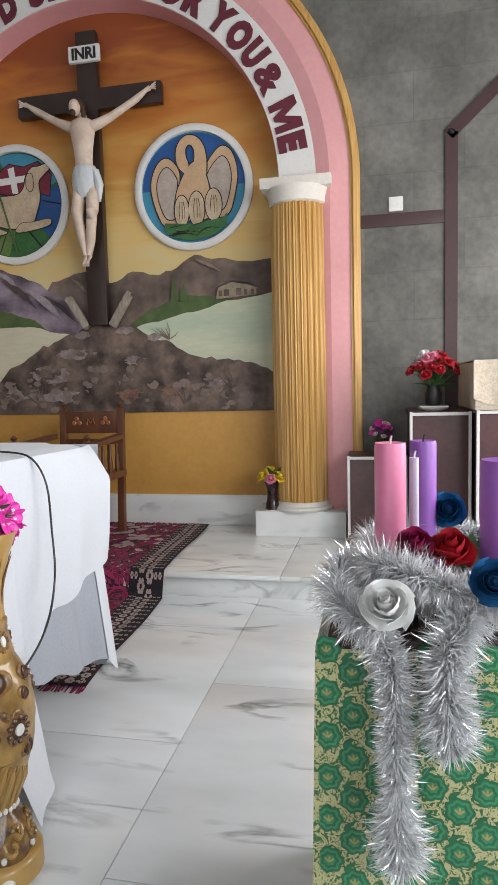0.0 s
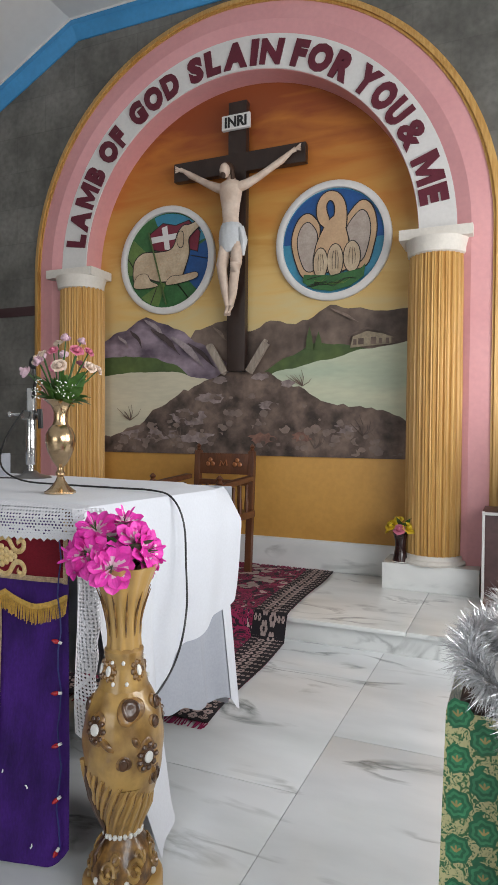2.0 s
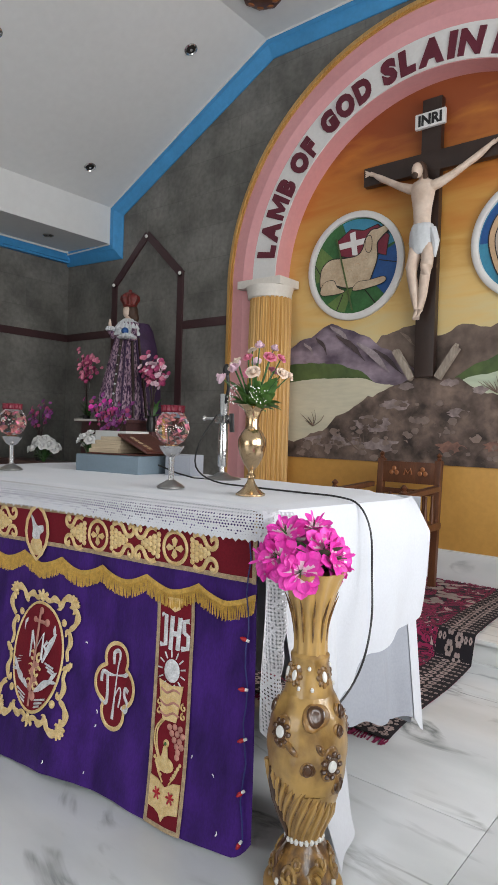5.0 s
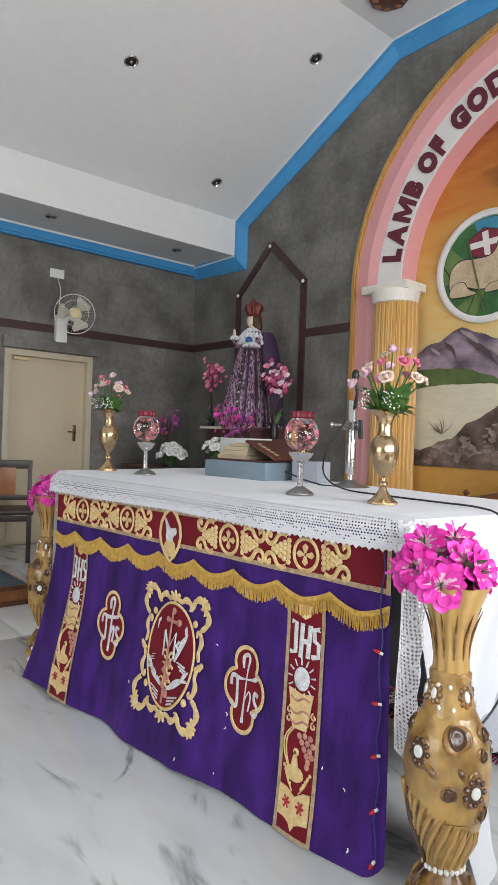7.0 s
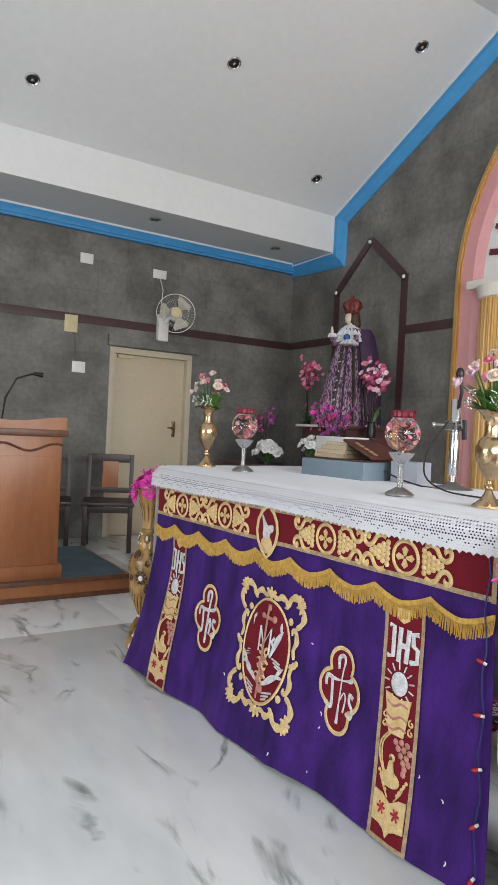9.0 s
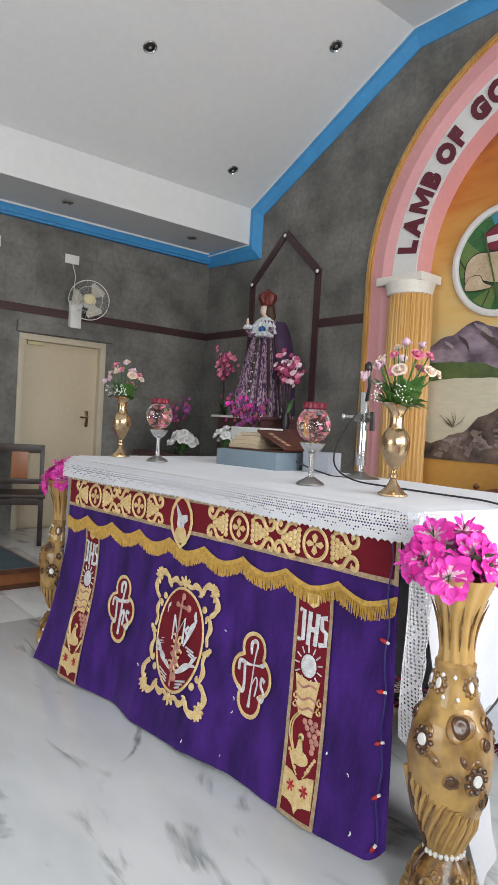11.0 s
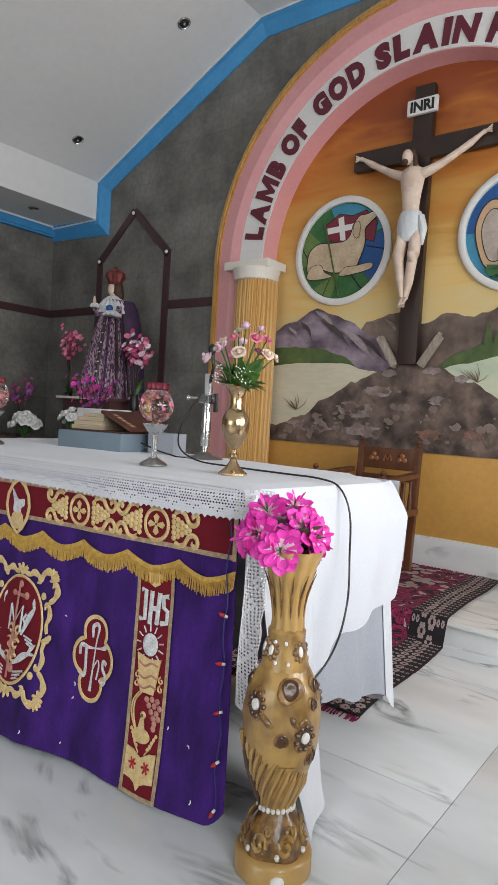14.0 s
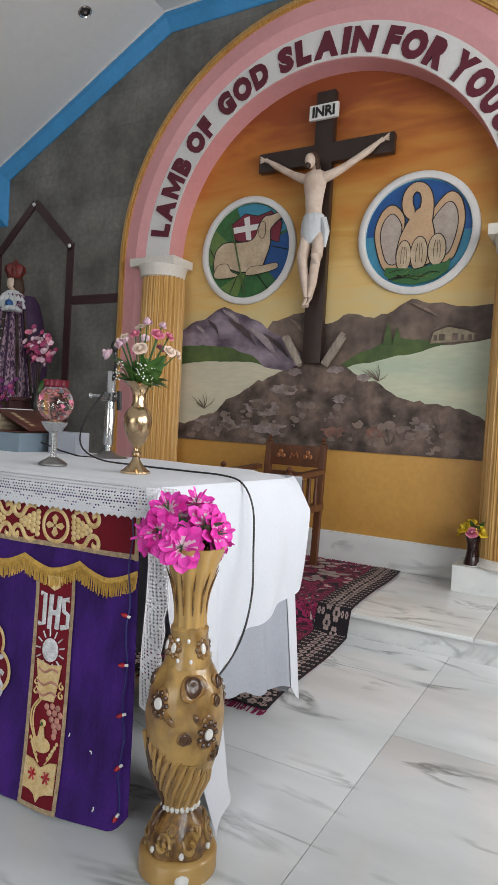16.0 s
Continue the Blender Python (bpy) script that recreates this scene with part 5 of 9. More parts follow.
for s in (0.285, 0.618, 1.21, 1.545):
    g = Geo()
    stroke(g, [(s + 0.046 * math.cos(a * math.pi / 14), ZB + 0.049 * math.sin(a * math.pi / 14)) for a in range(29)], 0.0095, 0.0062, d=0.005)
    for a in range(4):
        t = a * math.pi / 2
        c, d = math.cos(t), math.sin(t)
        g.prism([(s + 0.004 * c + 0.003 * d, ZB + 0.004 * d - 0.003 * c), (s + 0.024 * c + 0.011 * d, ZB + 0.024 * d - 0.011 * c), (s + 0.034 * c, ZB + 0.034 * d), (s + 0.024 * c - 0.011 * d, ZB + 0.024 * d + 0.011 * c), (s + 0.004 * c - 0.003 * d, ZB + 0.004 * d + 0.003 * c)], lambda u, v, h: front(u, v, 0.006 + h), 0.003)
    part("roundel", g, GOLD_THREAD, frontal, "gold embroidered roundel with a small cross", smooth=60)
    for f in (-1, 1):
        vine(s + f * 0.06, f)
# pointed badge in the middle of the band
bx = 0.902
badge = [(bx + side * w, z) for side, rows in ((1, ((0.0, 0.885), (0.03, 0.86), (0.052, 0.825), (0.06, 0.785), (0.052, 0.745), (0.03, 0.71))), (-1, ((0.0, 0.685), (0.03, 0.71), (0.052, 0.745), (0.06, 0.785), (0.052, 0.825), (0.03, 0.86)))) for w, z in rows]
applique("badge", badge, MAROON, 0.007, "maroon pointed badge with a gold edge")
g = Geo()
stroke(g, badge + badge[:1], 0.011, 0.0095)
disc(g, bx, 0.735, 0.035, 0.0098)
part("badge_edge", g, GOLD_THREAD, frontal, smooth=60)
g = Geo()
g.prism(rounded([(bx - 0.018, 0.765), (bx - 0.016, 0.8), (bx - 0.026, 0.845), (bx - 0.008, 0.822), (bx + 0.006, 0.808), (bx + 0.032, 0.812), (bx + 0.036, 0.79), (bx + 0.02, 0.778), (bx + 0.016, 0.762)], 3), lambda u, v, h: front(u, v, 0.0098 + h), 0.004)
part("badge_motif", g, SILVER_THREAD, frontal, "silver embroidered motif", smooth=60)


# scalloped fringe
def scallop(s):
    u = ((s - 0.226) / 0.202) % 1.0
    return 0.682 + 0.034 * (abs(u - 0.5) * 2) ** 1.6


g = Geo()
g.grid(280, 2, lambda u, v: front(S0 + u * (S1 - S0), scallop(S0 + u * (S1 - S0)) - 0.02 + 0.017 * v, 0.006))
part("fringe_heading", g, FRINGE, frontal, "yellow gold fringe heading", smooth=80)
g = Geo()
rng = random.Random(8)
n = 460
for i in range(n):
    s = S0 + (i + 0.5) / n * (S1 - S0)
    z = scallop(s) - 0.018
    L = rng.uniform(0.036, 0.045)
    w = 0.0014
    dx = rng.uniform(-0.003, 0.003)
    g.add([front(s - w, z, 0.006), front(s + w, z, 0.006), front(s + w + dx, z - L, 0.009), front(s - w + dx, z - L, 0.009), front(s, z, 0.009), front(s + dx, z - L, 0.012)], [(0, 4, 5, 3), (4, 1, 2, 5)])
fr = part("fringe", g, FRINGE, frontal, "yellow gold tasselled fringe")
fr["kind"] = "stuff"


def orphrey(sc, half=0.065):
    """Vertical maroon band with gold and silver embroidery."""
    lay = lambda lift: (lambda u, v, h: front(u, v, lift + h))
    band_strip("orphrey", sc - half, sc + half, 0.012, 0.665, 0.0035, MAROON, True, "maroon vertical band")
    for s in (sc - half, sc + half):
        band_strip("braid", s - 0.0065, s + 0.0065, 0.012, 0.665, 0.0055, GOLD_BRAID, True)
    band_strip("braid", sc - half, sc + half, 0.011, 0.023, 0.0058, GOLD_BRAID)
    crown = Geo().prism([(sc - 0.026, 0.655), (sc + 0.026, 0.655), (sc + 0.018, 0.622), (sc, 0.612), (sc - 0.018, 0.622)], lay(0.006), 0.003)
    part("crown_motif", crown, GOLD_THREAD, frontal, "gold embroidered tip", smooth=0)
    # angular silver letters
    for k, pts in enumerate((((-0.05, 0.598), (-0.034, 0.598), (-0.034, 0.512), (-0.054, 0.51)), ((-0.01, 0.6), (-0.014, 0.5)), ((-0.01, 0.548), (0.018, 0.548)), ((0.018, 0.598), (0.012, 0.502)), ((0.054, 0.592), (0.032, 0.588), (0.034, 0.556), (0.05, 0.548), (0.05, 0.514), (0.026, 0.508)))):
        g = Geo()
        stroke(g, [(sc + a, b) for a, b in pts], 0.0115, 0.0058)
        part("monogram_stroke", g, SILVER_THREAD, frontal, "silver letter stroke", smooth=60)
    g = Geo()
    disc(g, sc - 0.004, 0.44, 0.029, n=16, rz=0.034)
    for a in range(13):
        t = 2 * math.pi * a / 13 + 0.2
        stroke(g, [(sc - 0.004 + 0.034 * math.cos(t), 0.44 + 0.039 * math.sin(t)), (sc - 0.004 + 0.053 * math.cos(t), 0.44 + 0.06 * math.sin(t))], 0.0035)
    tagged(part("host", g, SILVER_THREAD, frontal, "silver rayed disc", smooth=60), kind="stuff")
    g = Geo().prism([(sc - 0.048, 0.41), (sc - 0.034, 0.33), (sc - 0.026, 0.3), (sc + 0.024, 0.3), (sc + 0.03, 0.33), (sc + 0.043, 0.405), (sc, 0.398)], lay(0.006), 0.003)
    part("chalice", g, GOLD_THREAD, frontal, "gold embroidered cup", smooth=0)
    g = Geo()
    for z in (0.383, 0.347, 0.318):
        stroke(g, curve_through([(sc - 0.038, z + 0.004), (sc - 0.015, z - 0.006), (sc + 0.01, z + 0.006), (sc + 0.034, z)], 3), 0.005, 0.0095)
    part("cup_stripe", g, PINK_THREAD, frontal, "pinkish wavy stitching", smooth=60)
    g = Geo()
    for side in (-1, 1):
        for z in (0.345, 0.32):
            stroke(g, spiral(sc + side * 0.046, z, 0.011, 1.0, 1.5, side), 0.0045)
    for off in (0.0, 0.008):
        stroke(g, curve_through([(sc - 0.02 - off, 0.3), (sc - 0.044 - off, 0.268), (sc - 0.044 - off, 0.225), (sc - 0.03, 0.19 - off)], 4), 0.004)
    tagged(part("cord_motif", g, GOLD_THREAD, frontal, "gold stitched cords", smooth=60), kind="stuff")
    g = Geo()
    for a, b in ((0.0, 0.283), (0.02, 0.287), (0.04, 0.285), (0.01, 0.268), (0.03, 0.27), (0.05, 0.268), (0.02, 0.252), (0.04, 0.252), (0.03, 0.236), (0.048, 0.238), (0.036, 0.222), (0.034, 0.208)):
        disc(g, sc + a, b, 0.0095, 0.006, 8)
    tagged(part("fruit_motif", g, PINK_THREAD, frontal, "pinkish embroidered fruit", smooth=60), kind="stuff")
    g = Geo()
    disc(g, sc - 0.01, 0.178, 0.036, rz=0.022, n=16)
    g.prism([(sc - 0.022, 0.19), (sc - 0.014, 0.228), (sc - 0.002, 0.228), (sc + 0.006, 0.19)], lay(0.0075), 0.004)
    disc(g, sc - 0.008, 0.236, 0.011, 0.0062)
    part("censer_motif", g, GOLD_THREAD, frontal, "gold embroidered vessel", smooth=60)
    g = Geo()
    disc(g, sc - 0.008, 0.236, 0.005, 0.0105, 8)
    part("green_stone", g, LEAF, frontal, "small green bead", smooth=60)
    g = Geo()
    for side in (-1, 1):
        stroke(g, [(sc + side * 0.012, 0.13), (sc + side * 0.032, 0.155), (sc + side * 0.046, 0.188)], 0.0035)
        for j in range(5):
            disc(g, sc + side * (0.022 + 0.0065 * j), 0.148 + 0.0105 * j, 0.0055)
    part("sprig", g, GOLD_THREAD, frontal, "gold embroidered sprig", smooth=60)
    g = Geo().prism([(sc - 0.058, 0.14), (sc - 0.03, 0.136), (sc, 0.12), (sc + 0.03, 0.138), (sc + 0.056, 0.142), (sc + 0.056, 0.062), (sc + 0.03, 0.058), (sc + 0.012, 0.05), (sc, 0.032), (sc - 0.012, 0.05), (sc - 0.03, 0.058), (sc - 0.058, 0.06)], lay(0.006), 0.003)
    part("open_book", g, GOLD_THREAD, frontal, "gold embroidered book", smooth=0)
    for ds in (-0.026, 0.026):
        g = Geo()
        for j in range(6):
            t = math.pi * j / 3
            stroke(g, [(sc + ds, 0.1), (sc + ds + 0.015 * math.cos(t), 0.1 + 0.017 * math.sin(t))], 0.005, 0.0095)
        part("red_mark", g, RED_PETAL, frontal, "red stitched star", smooth=60)


orphrey(1.556)
orphrey(0.276, 0.055)


def cartouche(sc, zc):
    """Lobed maroon patch with a silver monogram."""
    pts = []
    for i in range(64):
        a = 2 * math.pi * i / 64
        lobe = max((Vector((math.cos(a), math.sin(a))).dot(Vector(d)) * e + math.sqrt(max(0.0, q * q - (e * Vector((math.cos(a), math.sin(a))).cross(Vector(d))) ** 2))) if q > abs(e * Vector((math.cos(a), math.sin(a))).cross(Vector(d))) else 0.0
                   for d, e, q in (((0, 1), 0.078, 0.05), ((0, -1), 0.078, 0.05), ((1, 0), 0.036, 0.054), ((-1, 0), 0.036, 0.054)))
        pts.append((sc + lobe * math.cos(a), zc + lobe * math.sin(a)))
    applique("cartouche", pts, MAROON, 0.004, "maroon lobed patch")
    g = Geo()
    stroke(g, pts + pts[:1], 0.01, 0.0065)
    part("cartouche_edge", g, GOLD_THREAD, frontal, "gold corded edge", smooth=60)
    for line, w in (([(-0.01, 0.062), (-0.012, 0.095), (0.006, 0.105), (0.014, 0.09), (0.006, 0.04), (0.0, -0.1)], 0.011), ([(-0.062, 0.0), (-0.058, 0.03), (-0.02, 0.028), (0.04, 0.038), (0.052, 0.05)], 0.011),
                    ([(-0.036, 0.03), (-0.03, -0.04), (-0.036, -0.06), (-0.06, -0.05)], 0.011), ([(0.004, -0.03), (0.02, -0.002), (0.028, -0.02), (0.022, -0.06)], 0.01),
                    ([(0.066, -0.006), (0.046, 0.0), (0.046, -0.022), (0.064, -0.04), (0.058, -0.064), (0.036, -0.058)], 0.01)):
        g = Geo()
        stroke(g, curve_through([(sc + a, zc + b) for a, b in line], 4), w, 0.0068)
        part("monogram_stroke", g, SILVER_THREAD, frontal, "silver stitched monogram", smooth=60)


cartouche(1.314, 0.342)
cartouche(0.545, 0.373)
# large oval in the middle
ox, oz = 0.943, 0.36
oval = [(ox + 0.132 * math.cos(2 * math.pi * i / 40), oz + 0.178 * math.sin(2 * math.pi * i / 40)) for i in range(40)]
applique("oval", oval, MAROON, 0.004, "maroon velvet oval")
g = Geo()
stroke(g, oval + oval[:1], 0.008, 0.0065)
part("oval_edge", g, GOLD_THREAD, frontal, "gold corded edge", smooth=60)
g = Geo()


def acanthus(g, line, w):
    """A stitched leaf that swells along its line and curls at the tip."""
    line = curve_through(line, 5)
    left, right = [], []
    for i, p in enumerate(line):
        t = i / (len(line) - 1)
        d = (line[min(i + 1, len(line) - 1)] - line[max(i - 1, 0)]).normalized()
        nn = Vector((-d.y, d.x))
        q = w * (0.35 + 0.65 * math.sin(math.pi * min(1.0, t * 0.9 + 0.1))) * (1 + 0.16 * math.sin(19 * t))
        left.append(front(*(p + nn * q), 0.006))
        right.append(front(*(p - nn * q), 0.006))
    mid_line = [front(*p, 0.011) for p in line]
    k = len(line)
    g.add(left + mid_line + right, [(j * k + i, j * k + i + 1, (j + 1) * k + i + 1, (j + 1) * k + i) for j in range(2) for i in range(k - 1)])


for fx in (-1, 1):
    for fz in (-1, 1):
        at = lambda a, b: (ox + fx * a, oz + fz * b)
        acanthus(g, [at(0.012, 0.196), at(0.04, 0.19), at(0.06, 0.2), at(0.085, 0.19), at(0.092, 0.172), at(0.08, 0.168)], 0.011)
        acanthus(g, [at(0.156, 0.012), at(0.148, 0.04), at(0.158, 0.07), at(0.148, 0.1), at(0.132, 0.1), at(0.134, 0.086)], 0.0105)
        acanthus(g, [at(0.098, 0.176), at(0.108, 0.202), at(0.132, 0.214), at(0.152, 0.206), at(0.154, 0.188), at(0.142, 0.184)], 0.0125)
        acanthus(g, [at(0.148, 0.112), at(0.168, 0.126), at(0.181, 0.15), at(0.178, 0.172), at(0.164, 0.176), at(0.16, 0.164)], 0.012)
        for t in (0.1, 0.55, 1.0, 1.45):
            acanthus(g, [at(0.152, 0.192), at(0.152 + 0.02 * math.cos(t), 0.192 + 0.02 * math.sin(t)), at(0.152 + 0.038 * math.cos(t), 0.192 + 0.038 * math.sin(t))], 0.0085)
        disc(g, *at(0.117, 0.128), 0.013)
    acanthus(g, [(ox + fx * 0.142, oz - 0.016), (ox + fx * 0.166, oz - 0.004), (ox + fx * 0.176, oz + 0.012)], 0.011)
for fz in (-1, 1):
    for d in (-0.02, 0.0, 0.02):
        acanthus(g, [(ox, oz + fz * 0.186), (ox + d, oz + fz * 0.208), (ox + d * 1.4, oz + fz * 0.226 - fz * abs(d) * 0.5)], 0.009)
part("scroll_frame", g, GOLD_THREAD, frontal, "gold embroidered scroll frame", smooth=60)
for sgn in (-1, 1):
    for k, (x0, z0, x1, z1, w) in enumerate(((0.04, -0.01, 0.088, 0.085, 0.013), (0.086, 0.07, 0.078, 0.112, 0.008), (0.02, -0.11, 0.1, -0.06, 0.015), (0.086, -0.07, 0.118, -0.03, 0.009), (0.09, -0.064, 0.122, -0.062, 0.006))):
        a, b = Vector((ox + sgn * x0, oz + z0)), Vector((ox + sgn * x1, oz + z1))
        d = b - a
        nn = Vector((-d.y, d.x)).normalized()
        pts = rounded([a + d * t + nn * w * v for t, v in ((0, 0), (0.35, 0.7), (0.7, 1.0), (1.0, 0.15), (1.0, -0.3), (0.65, -0.6), (0.3, -0.6))], 2)
        applique("silver_leaf", pts, SILVER_THREAD, 0.0068 + 0.0006 * k, "silver embroidered leaf shape")
    g = Geo()
    for k in range(3):
        stroke(g, [(ox + sgn * 0.03, oz - 0.135 - 0.011 * k), (ox + sgn * (0.085 - 0.012 * k), oz - 0.12 - 0.013 * k)], 0.005, 0.007)
        stroke(g, [(ox + sgn * (0.055 + 0.01 * k), oz - 0.012 - 0.01 * k), (ox + sgn * (0.1 + 0.006 * k), oz - 0.022 - 0.011 * k)], 0.005, 0.007)
    tagged(part("silver_stitch", g, SILVER_THREAD, frontal, "silver stitched lines", smooth=60), kind="stuff")
for pts in ([(-0.042, 0.075), (-0.036, -0.01)], [(-0.042, 0.075), (-0.006, 0.02), (0.03, 0.08), (0.034, -0.005)], [(0.055, 0.06), (0.04, 0.04), (0.06, 0.02), (0.042, -0.01)]):
    g = Geo()
    stroke(g, [(ox + a, oz + b) for a, b in pts], 0.009, 0.0095)
    part("monogram_stroke", g, SILVER_THREAD, frontal, "silver stitched stroke", smooth=60)
g = Geo()
stroke(g, [(ox, oz + 0.15), (ox, oz - 0.16)], 0.009, 0.0105)
stroke(g, [(ox - 0.032, oz + 0.115), (ox + 0.032, oz + 0.115)], 0.009, 0.0107)
for a in (0, 1, 2):
    disc(g, ox + (-0.036, 0, 0.036)[a], oz + (0.115, 0.15, 0.115)[a], 0.013)
for k in range(5):
    disc(g, ox + 0.012 * (-1) ** k, oz - 0.03 - 0.024 * k, 0.016, 0.0068)
part("cross_motif", g, PINK_THREAD, frontal, "pinkish embroidered cross and flowers", smooth=60)
g = Geo()
for sgn in (-1, 1):
    for z0, r in ((-0.005, 0.018), (-0.05, 0.022), (-0.095, 0.018)):
        stroke(g, spiral(ox + sgn * 0.02, oz + z0, r, 0.9, 0.5 if sgn > 0 else 2.6, sgn), 0.008, 0.008)
tagged(part("gold_scroll", g, GOLD_THREAD, frontal, "gold stitched scrolls", smooth=60), kind="stuff")

# lace edging with real holes
lace = thing("lace_edging", "white crocheted lace edging with a zigzag hem along the altar front", "lace")
g = Geo()
cells, rows = 180, 11
w = (S1 - S0 + 0.075) / cells


def lace_at(s, k):
    """k: 0 on the table edge, 1 at the hem."""
    s += S0
    p = FL * (1 - s / FLEN) + FR * (s / FLEN)
    drop = 0.088 + 0.004 * math.sin(5 * s)
    z = AZ + 0.007 + 0.014 * (1 - s / FLEN) - drop * k
    out = 0.012 + 0.052 * min(1, k * 2.5) ** 0.7 + 0.004 * math.sin(19 * s) * k
    q = p + FN * out
    return Vector((q.x, q.y, z))


def mesh_cell(g, at, a0, a1, b0, b1, k):
    """One net cell with a diamond hole, k its half size."""
    c = [at(a0, b0), at(a1, b0), at(a1, b1), at(a0, b1)]
    am, bm_ = (a0 + a1) / 2, (b0 + b1) / 2
    d = [at(am, bm_ - k * (b1 - b0)), at(am + k * (a1 - a0), bm_), at(am, bm_ + k * (b1 - b0)), at(am - k * (a1 - a0), bm_)]
    g.add(c + d, [(0, 1, 4), (1, 2, 5), (2, 3, 6), (3, 0, 7), (1, 5, 4), (2, 6, 5), (3, 7, 6), (0, 4, 7)])


for i in range(cells):
    for j in range(rows):
        x0 = (i + 0.5 * (j % 2)) * w
        if j in (0, rows - 1):
            k = 0.08
        elif j < 6:
            k = 0.34 if (i + j // 2) % 6 else 0.12
        elif j == 6:
            k = 0.4
        else:
            k = 0.36 if abs((i % 8) - 4) == (j - 7) * 2 or abs((i % 8) - 4) == (j - 7) * 2 + 1 else 0.1
        mesh_cell(g, lace_at, x0, x0 + w, j / rows, (j + 1) / rows, k)
    if i % 2 == 0:
        dip = 0.07 + 0.05 * (i % 4 == 0)
        g.add([lace_at(i * w, 1), lace_at((i + 2) * w, 1), lace_at((i + 1) * w, 1 + dip)], [(0, 1, 2)])
part("edging", g, LACE, lace, smooth=0)


def hang(a, b):
    """Lace end hanging down at the corner: a across, b down."""
    width = 0.1 * (1 - 0.3 * b) * (1 + 0.06 * math.sin(40 * b) * a)
    return Vector((B0.x - 0.008 + 0.04 * b + 0.62 * width * a + 0.012 * math.sin(a * 7 + b * 5), B0.y - 0.016 + 0.5 * width * a - 0.018 * b, AZ - 0.6 * b - 0.03 * math.sin(a * 3) * b))


g = Geo()
for i in range(12):
    for j in range(60):
        zig = abs(j % 12 - 6)
        mesh_cell(g, hang, i / 12, (i + 1) / 12, j / 60, (j + 1) / 60, 0.08 if (zig + i) % 6 == 0 else (0.15 if i == 0 else 0.33))
part("hanging_end", g, LACE, lace, "lace end hanging at the corner", smooth=0)

# ---- the two floor vases ----


